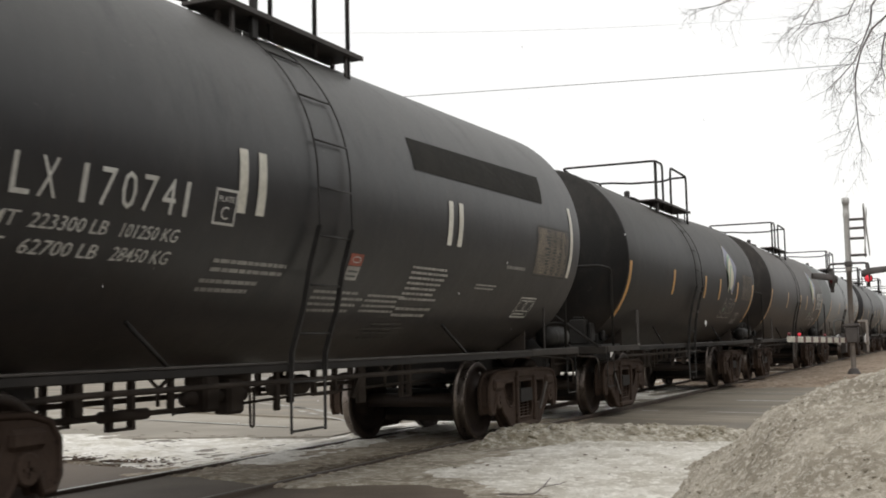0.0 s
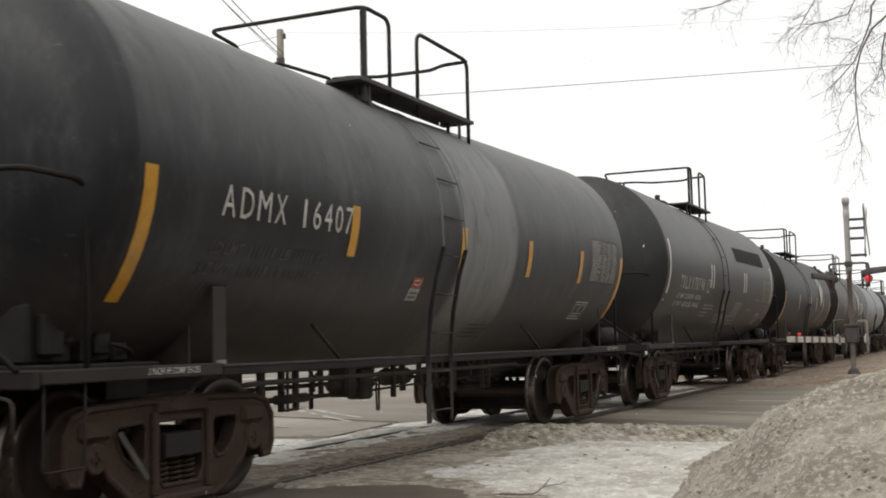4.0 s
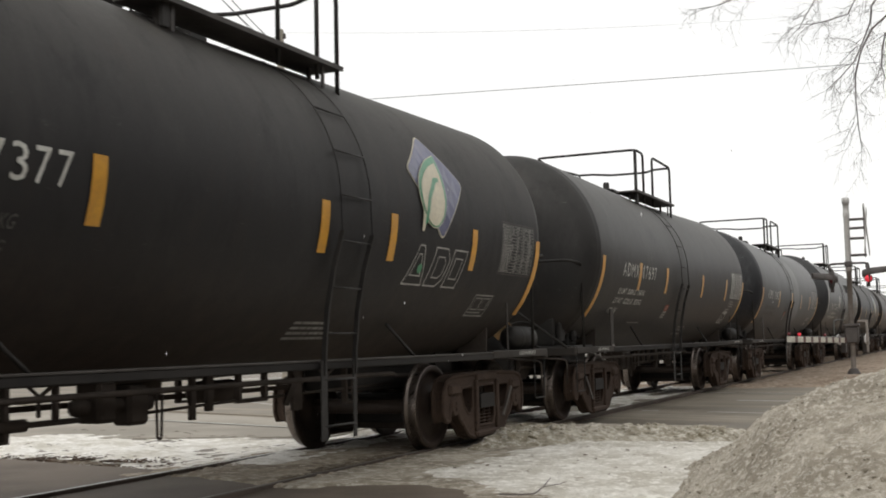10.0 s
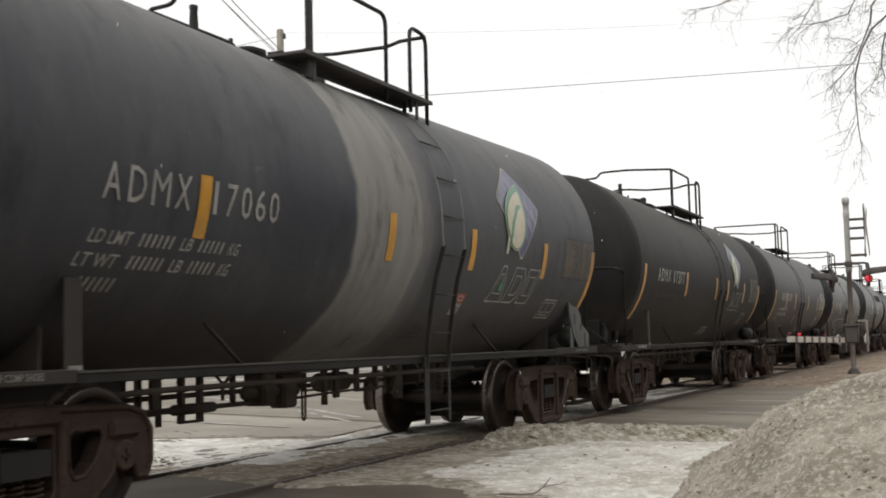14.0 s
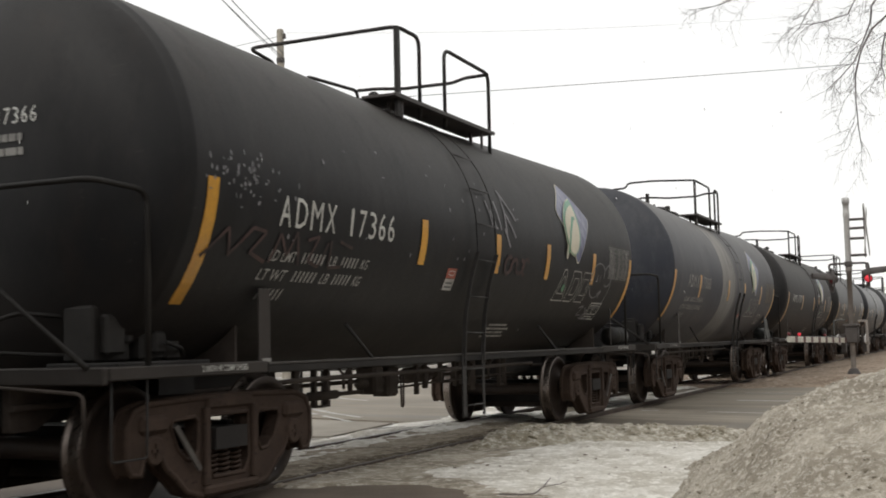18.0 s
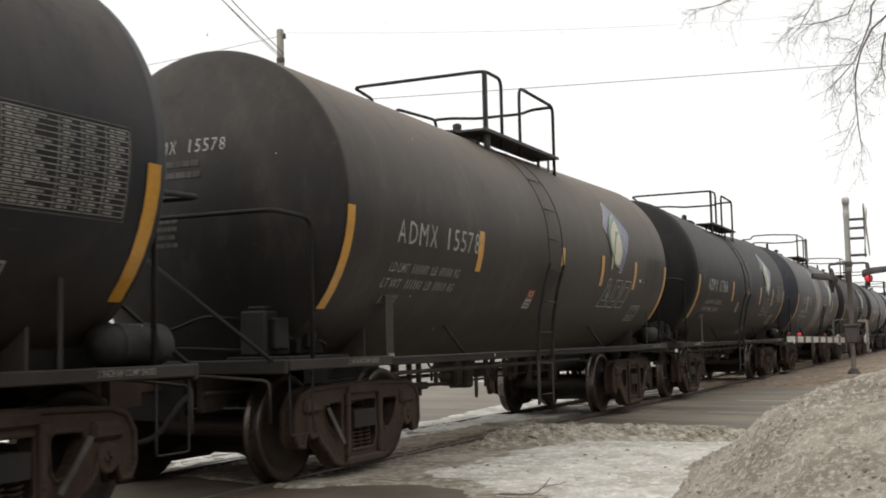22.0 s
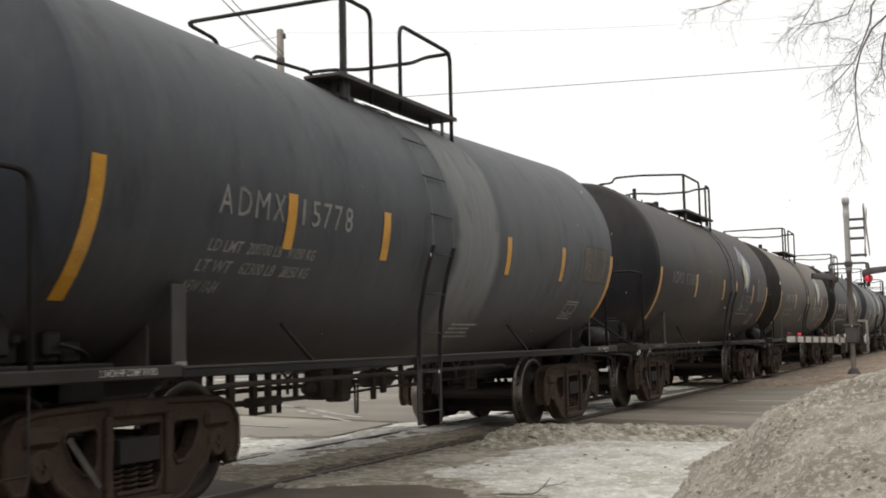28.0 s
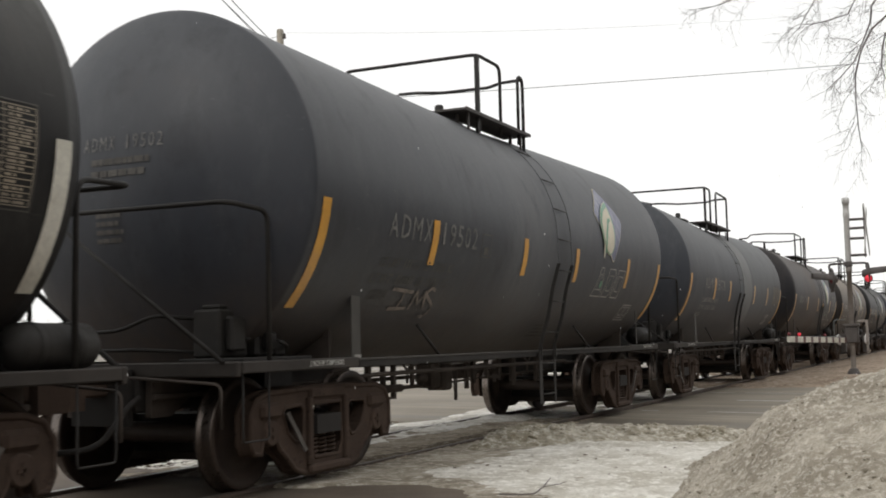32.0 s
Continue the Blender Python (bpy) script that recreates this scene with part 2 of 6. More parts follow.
SNOWFLAKE = surface("snowflake", (0.9, 0.9, 0.9), (0.85, 0.85, 0.85), 8.0, 30, 0.8, bump=0.0)


def lamp_glow(name, colour, strength):
    m, n, l, p = nodes_of(name)
    p.inputs["Base Color"].default_value = (*[c * 0.5 for c in colour], 1)
    p.inputs["Emission Color"].default_value = (*colour, 1)
    p.inputs["Emission Strength"].default_value = strength
    return m


REDLAMP = lamp_glow("red_signal_lamp", (1.0, 0.05, 0.08), 0.42)
DIMRED = surface("unlit_red_lens", (0.20, 0.03, 0.035), (0.14, 0.025, 0.03), 8.0, 30, 0.4, bump=0.0)


# ---- mesh tools ----
class Build:
    """Collects vertices and faces of one mesh."""

    def __init__(self):
        self.v, self.f, self.smooth = [], [], []

    def add(self, verts, faces, smooth=False):
        k = len(self.v)
        self.v += [tuple(p) for p in verts]
        self.f += [[i + k for i in q] for q in faces]
        self.smooth += [smooth] * len(faces)
        return self

    def box(self, x0, x1, y0, y1, z0, z1, c=0.0):
        """A box with its edges cut back by c."""
        if c <= 0:
            v = [(x, y, z) for x in (x0, x1) for y in (y0, y1) for z in (z0, z1)]
            return self.add(v, [(0, 1, 3, 2), (4, 6, 7, 5), (0, 4, 5, 1), (2, 3, 7, 6), (0, 2, 6, 4), (1, 5, 7, 3)])
        b = bmesh.new()
        bmesh.ops.create_cube(b, size=1)
        for q in b.verts:
            q.co = Vector(((x0 + x1) / 2 + q.co.x * (x1 - x0), (y0 + y1) / 2 + q.co.y * (y1 - y0), (z0 + z1) / 2 + q.co.z * (z1 - z0)))
        bmesh.ops.bevel(b, geom=list(b.edges), offset=c, segments=1, affect="EDGES")
        b.verts.index_update()
        self.add([q.co[:] for q in b.verts], [[q.index for q in f.verts] for f in b.faces])
        b.free()
        return self

    def tube(self, path, r, n=8, cap=True):
        """A round bar along a path; r may be a list."""
        pts = [Vector(p) for p in path]
        rs = r if isinstance(r, (list, tuple)) else [r] * len(pts)
        v, f = [], []
        side = None
        for i, p in enumerate(pts):
            a = (pts[min(i + 1, len(pts) - 1)] - pts[max(i - 1, 0)]).normalized()
            if side is None:
                side = a.orthogonal().normalized()
            side = (side - a * side.dot(a)).normalized()
            up = a.cross(side)
            for k in range(n):
                w = 2 * math.pi * k / n
                v.append(p + (side * math.cos(w) + up * math.sin(w)) * rs[i])
        for i in range(len(pts) - 1):
            for k in range(n):
                a, b = i * n + k, i * n + (k + 1) % n
                f.append((a, b, b + n, a + n))
        self.add(v, f, True)
        if cap:
            m = len(self.v) - len(v)
            self.f += [[m + k for k in reversed(range(n))], [m + (len(pts) - 1) * n + k for k in range(n)]]
            self.smooth += [False, False]
        return self

    def lathe(self, profile, axis="x", centre=(0, 0, 0), n=32, smooth=True):
        """Turns (along, radius) pairs about an axis."""
        v, f = [], []
        for a, r in profile:
            for k in range(n):
                w = 2 * math.pi * k / n
                c, s = r * math.cos(w), r * math.sin(w)
                q = {"x": (a, c, s), "y": (s, a, c), "z": (c, s, a)}[axis]
                v.append((q[0] + centre[0], q[1] + centre[1], q[2] + centre[2]))
        for i in range(len(profile) - 1):
            for k in range(n):
                a, b = i * n + k, i * n + (k + 1) % n
                f.append((a, b, b + n, a + n))
        return self.add(v, f, smooth)

    def plate(self, outline, x0, x1, holes=()):
        """A plate with a (y, z) outline and holes, between two x."""
        b = bmesh.new()
        for loop in (outline, *holes):
            vs = [b.verts.new((x0, y, z)) for y, z in loop]
            for i, q in enumerate(vs):
                b.edges.new((q, vs[(i + 1) % len(vs)]))
        bmesh.ops.triangle_fill(b, use_beauty=True, edges=list(b.edges))
        made = bmesh.ops.extrude_face_region(b, geom=list(b.faces))
        for q in made["geom"]:
            if isinstance(q, bmesh.types.BMVert):
                q.co.x = x1
        bmesh.ops.recalc_face_normals(b, faces=list(b.faces))
        b.verts.index_update()
        self.add([q.co[:] for q in b.verts], [[q.index for q in f.verts] for f in b.faces])
        b.free()
        return self

    def mesh(self, name, mat, fix=True):
        me = bpy.data.meshes.new(name)
        me.from_pydata(self.v, [], self.f)
        me.polygons.foreach_set("use_smooth", self.smooth)
        if fix:
            b = bmesh.new()
            b.from_mesh(me)
            bmesh.ops.recalc_face_normals(b, faces=list(b.faces))
            b.to_mesh(me)
            b.free()
        me.materials.append(mat)
        return me


def part(name, me, parent, label="", at=None, kind=""):
    ob = new(name, me)
    ob.parent = parent
    if at is not None:
        ob.matrix_basis = at
    return tagged(ob, label, kind=kind)


def arc(p, q, c, n=5):
    """Points from p to q round the corner c."""
    p, q, c = Vector(p), Vector(q), Vector(c)
    return [p * (1 - t) ** 2 + c * 2 * t * (1 - t) + q * t * t for t in [i / n for i in range(n + 1)]]


def bent(points, r=0.1, n=4):
    """A polyline with its inner corners rounded."""
    pts = [Vector(p) for p in points]
    out = [pts[0]]
    for a, b, c in zip(pts, pts[1:], pts[2:]):
        d0, d1 = min(r, (a - b).length / 2), min(r, (c - b).length / 2)
        out += arc(b + (a - b).normalized() * d0, b + (c - b).normalized() * d1, b, n)
    return out + [pts[-1]]


# ---- the train ----
TRACK_X = -6.235
TANK_R, TANK_Z, LIFT, SIZE = 1.465, 2.38, 0.0, ""
HALF, HEAD, TANK_Y, SAG, SOFT = 5.54, 0.42, -0.04, 0.0, False
PITCH_OF_CARS, CENTRE = 13.703, 9.08
TRUCK_Y, WHEEL_R, WHEELBASE = 4.63, 0.457, 1.778


def way_of_train(t):
    """Metres that the train has rolled by t seconds."""
    knots = (0, 3.5, 7, 10.5, 14, 17.5, 21, 24.5, 28, 32)
    speeds = (4.061, 4.026, 3.945, 3.929, 3.965, 3.954, 3.916, 4.026, 4.082, 4.021)
    s = 0.0
    for t0, t1, v0, v1 in zip(knots, knots[1:], speeds, speeds[1:]):
        if t <= t0:
            break
        e = min(t, t1)
        ve = v0 + (v1 - v0) * (e - t0) / (t1 - t0)
        s += (v0 + ve) / 2 * (e - t0)
    return s


def sag(y):
    """The tank slopes a little from both ends down to its outlet in the middle."""
    return SAG * (abs(y - TANK_Y) - 3.0)


def on_tank(u, v, lift=0.006, side=1):
    """A point of the tank's side: u metres along, v the height at which it shows, a little proud of the sheet."""
    zc = TANK_Z + sag(side * u)
    a = math.asin(max(-0.999, min(0.999, (v - zc) / TANK_R)))
    r = TANK_R + lift
    return (side * r * math.cos(a), side * u, zc + r * math.sin(a))


def dome(w):
    """How far the dished end stands out at a share w of its radius; it meets the shell in a tight or a softer knuckle."""
    return HEAD * (1 - min(1.0, w) ** 3.0) ** 0.5 if SOFT else HEAD * (1 - min(1.0, w) ** 2.1) ** 0.88


def on_head(u, v, lift=0.008, end=-1):
    """A point of the domed end: u across, v the height."""
    w = min(0.98, math.sqrt((v - TANK_Z - SAG * (HALF - 3.0)) ** 2 + u * u) / TANK_R)
    return (u, end * (HALF + dome(w) + lift) + TANK_Y, v)


def shape_mesh(name, loops, mat, place, cuts=0):
    """A flat figure of closed (u, v) loops, filled and laid on a curved sheet."""
    b = bmesh.new()
    for loop in loops:
        vs = [b.verts.new((u, v, 0)) for u, v in loop]
        b.faces.new(vs)
    if cuts:
        bmesh.ops.triangulate(b, faces=list(b.faces))
        for _ in range(cuts):
            bmesh.ops.subdivide_edges(b, edges=[e for e in b.edges if e.calc_length() > 0.12], cuts=1)
            bmesh.ops.triangulate(b, faces=[f for f in b.faces if len(f.verts) > 3])
    bmesh.ops.remove_doubles(b, verts=list(b.verts), dist=0.0004)
    for q in b.verts:
        q.co = Vector(place(q.co.x, q.co.y))
    me = bpy.data.meshes.new(name)
    b.to_mesh(me)
    b.free()
    me.materials.append(mat)
    return me


def rect(u0, u1, v0, v1, rows=1):
    dv = (v1 - v0) / rows
    return [[(u0, v0 + i * dv), (u1, v0 + i * dv), (u1, v0 + (i + 1) * dv), (u0, v0 + (i + 1) * dv)] for i in range(rows)]


def outline_of(pts, w):
    """A closed figure drawn as a line of width w, as quads."""
    out = []
    n = len(pts)
    c = (sum(p[0] for p in pts) / n, sum(p[1] for p in pts) / n)
    inner = []
    for i in range(n):
        a, p, q = Vector(pts[i - 1]), Vector(pts[i]), Vector(pts[(i + 1) % n])
        d0, d1 = (p - a).normalized(), (q - p).normalized()
        n0, n1 = Vector((-d0.y, d0.x)), Vector((-d1.y, d1.x))
        k = (n0 + n1)
        k = k / max(0.35, k.dot(n0))
        if k.dot(Vector(c) - p) < 0:
            k = -k
        inner.append(p + k * w)
    for i in range(n):
        j = (i + 1) % n
        out.append([pts[i], pts[j], tuple(inner[j]), tuple(inner[i])])
    return out


LETTERS = {}


def glyphs(words):
    """The outline mesh of some words in the built-in font: points and faces."""
    if words not in LETTERS:
        cu = bpy.data.curves.new("words", "FONT")
        cu.body, cu.resolution_u, cu.offset = words, 2, 0.006 if len(words) > 1 else 0.0
        ob = bpy.data.objects.new("words", cu)
        scene.collection.objects.link(ob)
        dep = bpy.context.evaluated_depsgraph_get()
        dep.update()
        me = bpy.data.meshes.new_from_object(ob.evaluated_get(dep))
        LETTERS[words] = [v.co[:2] for v in me.vertices], [list(p.vertices) for p in me.polygons]
        bpy.data.objects.remove(ob)
        bpy.data.curves.remove(cu)
        bpy.data.meshes.remove(me)
    return LETTERS[words]


def lettering(name, words, u, v, height, mat, place=None, width=None, slant=0.0, stencil=False):
    """Painted words laid on the sheet; width: the whole line's length; stencil: every character in a cell of its own, as with cut stencils."""
    place = place or on_tank
    runs = []
    if stencil:
        cell = width / len(words)
        for k, ch in enumerate(words):
            if ch != " ":
                runs.append((ch, u + k * cell, cell * (0.23 if ch in "1I" else 0.78 if ch == "M" else 0.70), cell * (0.22 if ch in "1I" else 0.0 if ch == "M" else 0.03)))
    else:
        runs.append((words, u, width, 0.0))
    b, sy = Build(), height / 0.7
    for ch, u0, w, pad in runs:
        pts, faces = glyphs(ch)
        lo, hi = min(p[0] for p in pts), max(p[0] for p in pts)
        sx = w / (hi - lo)
        b.add([place(u0 + pad + (x - lo) * sx + slant * y * sy, v + y * sy) for x, y in pts], faces)
    return b.mesh(name, mat, False)


def bars(seed, u0, u1, v0, v1, rows, fill=0.6, gap=0.15, words=5):
    """Rows of small print too small to read: plain bars, broken into words."""
    rng = random.Random(seed)
    out, dv = [], (v1 - v0) / rows
    for i in range(rows):
        u, end = u0, u1 - rng.random() * gap * (u1 - u0)
        while u < end - 0.02:
            w = (u1 - u0) / words * rng.uniform(0.5, 1.3)
            out += rect(u, min(u + w, end), v1 - (i + fill) * dv, v1 - i * dv)
            u += w + (u1 - u0) * min(0.035, 0.12 / words)
    return out


def table(seed, u0, u1, v0, v1):
    """A ruled table of small print: thin lines across, a few down, short words in some of its cells."""
    rng = random.Random(seed)
    out, rows = [], 15
    dv = (v1 - v0) / rows
    for i in range(rows + 1):
        v = v0 + i * dv
        n = 6
        for j in range(n):
            a, b = u0 + (u1 - u0) * j / n, u0 + (u1 - u0) * (j + 1) / n
            out += rect(a, b - 0.006, v - 0.0035, v + 0.0035)
    cols = [u0, u0 + 0.42 * (u1 - u0), u0 + 0.60 * (u1 - u0), u0 + 0.80 * (u1 - u0), u1]
    for u in cols:
        out += rect(u - 0.004, u + 0.004, v0, v1, 6)
    for i in range(rows):
        for a, b in zip(cols, cols[1:]):
            u, end = a + 0.03, b - 0.03 - (0.4 * (b - a) * rng.random())
            while u < end - 0.02:
                w = rng.uniform(0.03, 0.09)
                out += rect(u, min(u + w, end), v0 + (i + 0.28) * dv, v0 + (i + 0.70) * dv)
                u += w + 0.016
    return out


# -- shared meshes of a tank car, built once --
def tank_mesh():
    prof = [(-HALF - HEAD, 0.001)]
    for i in range(1, 19):
        w = 0.985 * math.sin(math.pi / 2 * i / 18)
        prof.append((-HALF - dome(w), TANK_R * w))
    prof += [(-HALF - 0.006, TANK_R * 0.994), (-HALF + 0.006, TANK_R * 0.999), (-HALF + 0.03, TANK_R)]
    body = [(HALF * i / 8, TANK_R) for i in range(-7, 8)]
    prof = prof + body + [(-a, r) for a, r in reversed(prof)]
    b = Build().lathe(prof, "y", (0, TANK_Y, TANK_Z), 84)
    b.v = [(x, y, z + sag(y)) for x, y, z in b.v]
    return b


def wheelset_mesh():
    b = Build()
    for s in (-1, 1):
        prof = [(0.665, 0.08), (0.665, 0.17), (0.70, 0.18), (0.725, 0.30), (0.70, 0.385), (0.672, 0.395), (0.672, 0.475), (0.682, 0.487), (0.70, 0.487),
                (0.712, 0.462), (0.73, WHEEL_R), (0.80, WHEEL_R - 0.004), (0.812, WHEEL_R - 0.012), (0.812, 0.385), (0.785, 0.375), (0.765, 0.30), (0.80, 0.18), (0.83, 0.165), (0.83, 0.08)]
        b.lathe([(s * a, r) for a, r in prof], "x", (0, 0, 0), 40)
    b.lathe([(-1.02, 0.001), (-1.02, 0.075), (-0.83, 0.085), (0.83, 0.085), (1.02, 0.075), (1.02, 0.001)], "x", (0, 0, 0), 16)
    return b


def side_frame_mesh():
    """The cast side frame of a truck, one side: a heavy rounded truss with an opening for the bolster and two windows."""
    half = [(0.0, 0.79), (0.40, 0.79), (0.92, 0.775), (1.08, 0.73), (1.16, 0.62), (1.165, 0.40), (1.12, 0.31), (1.02, 0.30), (0.99, 0.42), (0.96, 0.52), (0.82, 0.52), (0.79, 0.38), (0.74, 0.31),
            (0.64, 0.24), (0.52, 0.13), (0.36, 0.085), (0.0, 0.085)]
    out = half[:-1] + [(-y, z) for y, z in reversed(half[1:])]
    window = [(0.37, 0.62), (0.42, 0.66), (0.66, 0.65), (0.70, 0.60), (0.62, 0.44), (0.52, 0.36), (0.43, 0.35), (0.38, 0.42)]
    mid = [(-0.25, 0.50), (-0.25, 0.66), (0.25, 0.66), (0.25, 0.50), (0.27, 0.30), (0.20, 0.20), (-0.20, 0.20), (-0.27, 0.30)]
    b = Build().plate(out, 0.93, 1.06, [window, [(-y, z) for y, z in window], mid])
    # rounded lips that give the casting its depth
    loop = lambda pts, x: [(x, y, z) for y, z in pts] + [(x, *pts[0])]
    b.tube(loop(out, 1.055), 0.026, 6, False).tube(loop(out, 0.935), 0.026, 6, False)
    for hole in (window, [(-y, z) for y, z in window]):
        b.tube(loop(hole, 1.055), 0.018, 6, False)
    b.tube(loop(mid, 1.055), 0.018, 6, False)
    b.box(0.90, 1.11, -0.34, 0.34, 0.075, 0.15, 0.02).box(0.92, 1.09, -0.30, 0.30, 0.70, 0.80, 0.02)
    for s in (-1, 1):
        b.box(0.92, 1.10, s * 0.305 - 0.035, s * 0.305 + 0.035, 0.15, 0.72, 0.012)
        b.box(0.92, 1.10, s * WHEELBASE / 2 - 0.15, s * WHEELBASE / 2 + 0.15, 0.57, 0.70, 0.03)
    return b


def spring_mesh():
    turns, pts = 6, []
    for i in range(turns * 7 + 1):
        w = 2 * math.pi * i / 7
        pts.append((0.99 + 0.055 * math.cos(w), 0.055 * math.sin(w), 0.17 + 0.22 * i / (turns * 7)))
    return Build().tube(pts, 0.014, 4)


def wheelset_data():
    """The wheels with a worn bright tread."""
    me = wheelset_mesh().mesh("wheelset", WHEEL)
    me.materials.append(TREAD)
    for p in me.polygons:
        if min(math.hypot(*me.vertices[i].co[1:]) for i in p.vertices) > WHEEL_R - 0.02 and abs(p.center.x) > 0.705:
            p.material_index = 1
    return me


def bolster_mesh():
    b = Build().plate([(-0.2, 0.40), (-0.2, 0.56), (0.2, 0.56), (0.2, 0.40)], -1.09, 1.09)
    return b.lathe([(0.62, 0.001), (0.62, 0.22), (0.78, 0.22), (0.78, 0.001)], "z", (0, 0, 0), 20)


def spring_plank_mesh():
    return Build().box(-0.92, 0.92, -0.30, 0.30, 0.16, 0.36, 0.02)


def brake_beam_mesh():
    b = Build()
    for s in (-1, 1):
        b.box(-0.72, 0.72, s * 0.36 - 0.04, s * 0.36 + 0.04, 0.24, 0.46, 0.01)
        for x in (-0.735, 0.735):
            b.box(x - 0.05, x + 0.05, s * 0.42 - 0.03, s * 0.42 + 0.03, 0.28, 0.58, 0.01)
    return b.tube([(0.1, -0.33, 0.37), (0.1, -0.1, 0.6)], 0.03).tube([(-0.1, 0.33, 0.37), (-0.1, 0.1, 0.6)], 0.03)


def railing_meshes(y0, ya, yb, y1, stepped=False, up=0.0):
    """The safety railing round the top platform, pipe by pipe; the way in from the ladder is open between ya and yb on both sides."""
    x, z0, z1, r = 0.92, 3.60 + LIFT, 4.51 + LIFT + up, 0.022
    out = []
    far = [(-x + 0.33, y0, z1 - 0.06), (-x + 0.36, y0, z1 + 0.045), (0.0, y0, z1 + 0.055)] if stepped else []
    near = [(x, y0, z1), (x, ya, z1), (x, ya, z0)]
    out.append(("end_rail", Build().tube(bent([(-x, ya, z0), (-x, ya, z1 - (0.07 if stepped else 0.06)), (-x, y0, z1 - (0.07 if stepped else 0.0))] + far + near, 0.12), r)))
    for s in (1, -1):
        out.append(("post", Build().box(s * x - 0.02, s * x + 0.02, y0 - 0.042, y0 + 0.042, z0 - 0.05, z1 - (0.0 if s > 0 else 0.2), 0.006)))
    out.append(("gate_rail", Build().tube(bent([(x, yb, z0), (x, yb, z1 + 0.02), (x, y1, z1), (x, y1, z0 - 0.1)], 0.13), r)))
    out.append(("gate_rail", Build().tube(bent([(-x, yb, z0), (-x, yb, z1 - 0.07), (-x, y1, z1 - 0.005), (-x, y1, z0 - 0.1)], 0.13), r)))
    out.append(("end_rail", Build().tube(bent([(x, y1, z1 - 0.005), (x - 0.32, y1, z1 - 0.012), (x - 0.48, y1, z1 - 0.055), (-0.25, y1, z1 - 0.05), (-x + 0.26, y1, z1 - 0.006), (-x, y1, z1)], 0.06), r)))
    return out


def platform_mesh(side, y0, y1):
    z = 3.735 + LIFT
    b = Build().box(*sorted((side * 0.60, side * 0.99)), y0, y1, z, z + 0.03, 0.004)
    b.box(*sorted((side * 0.988, side * 0.998)), y0, y1, z - 0.005, z + 0.04, 0.003)
    for f in (0.10, 0.9):
        y = y0 + f * (y1 - y0)
        b.box(*sorted((side * 0.77, side * 0.80)), y - 0.02, y + 0.02, z - 0.14, z).box(*sorted((side * 0.92, side * 0.94)), y - 0.02, y + 0.02, z - 0.2, z)
    return b


def ladder_line():
    """The ladder's line in (x, z): along the tank's curve from the platform, then straight down to the sill."""
    top, zc = 3.66 + LIFT, TANK_Z - 2.0 * SAG
    pts = []
    for i in range(15):
        z = top - (top - zc) * i / 14
        a = math.asin(min(0.95, (z - zc) / TANK_R))
        pts.append(((TANK_R + 0.035) * math.cos(a), z))
    return pts + [(TANK_R + 0.045, 2.1), (TANK_R - 0.045, 1.8), (TANK_R - 0.115, 1.45), (1.318, 1.1), (1.312, 0.9)]


def ladder_rail_mesh(side, lower):
    """One stringer: a thin bar on the curve, or the stouter flat bar below it."""
    pts = [p for p in ladder_line() if (p[1] < 2.2 if lower else p[1] > 1.9)]
    w, d = (0.022, 0.010) if lower else (0.007, 0.004)
    q = []
    for x, z in pts:
        q += [(side * (x - w), -d, z), (side * (x + w), -d, z), (side * (x + w), d, z), (side * (x - w), d, z)]
    n = len(pts)
    b = Build().add(q, [(4 * i + k, 4 * i + (k + 1) % 4, 4 * i + 4 + (k + 1) % 4, 4 * i + 4 + k) for i in range(n - 1) for k in range(4)] + [(0, 3, 2, 1), (4 * n - 4, 4 * n - 3, 4 * n - 2, 4 * n - 1)])
    return b


CAR_MESH = {}


def PLACARD_AT(y):
    """The four corners of the diamond hung at the car's end."""
    x, z, w, h = 0.145, 1.365, 0.215, 0.205
    return [(x, y, z + h), (x + w, y, z), (x, y, z - h), (x - w, y, z)]



def shared(name, make, mat, own=False):
    """One mesh for all cars, or one for each where it follows the tank."""
    key = name + (SIZE if own else "")
    if key not in CAR_MESH:
        CAR_MESH[key] = make().mesh(name.split("/")[-1].rstrip("-.0123456789"), mat)
    return CAR_MESH[key]


def set_size(spec, k):
    """The tank of a car: the larger ones are fatter on the same underframe, and each has its own slope and growth."""
    global TANK_R, TANK_Z, LIFT, SIZE, HALF, TANK_Y, SAG, SOFT
    SOFT = spec.get("soft", False)
    grow, SAG, TANK_Y, HALF = spec.get("tank_size", (0.0, 0.015, -0.04, 5.54))
    TANK_R, TANK_Z = (1.565, 2.48) if spec.get("big") else (1.465, 2.38)
    TANK_R, TANK_Z = TANK_R + grow / 2, TANK_Z + grow / 2
    LIFT, SIZE = (0.2 if spec.get("big") else 0.0) + grow - 2.0 * SAG, "/%d" % k


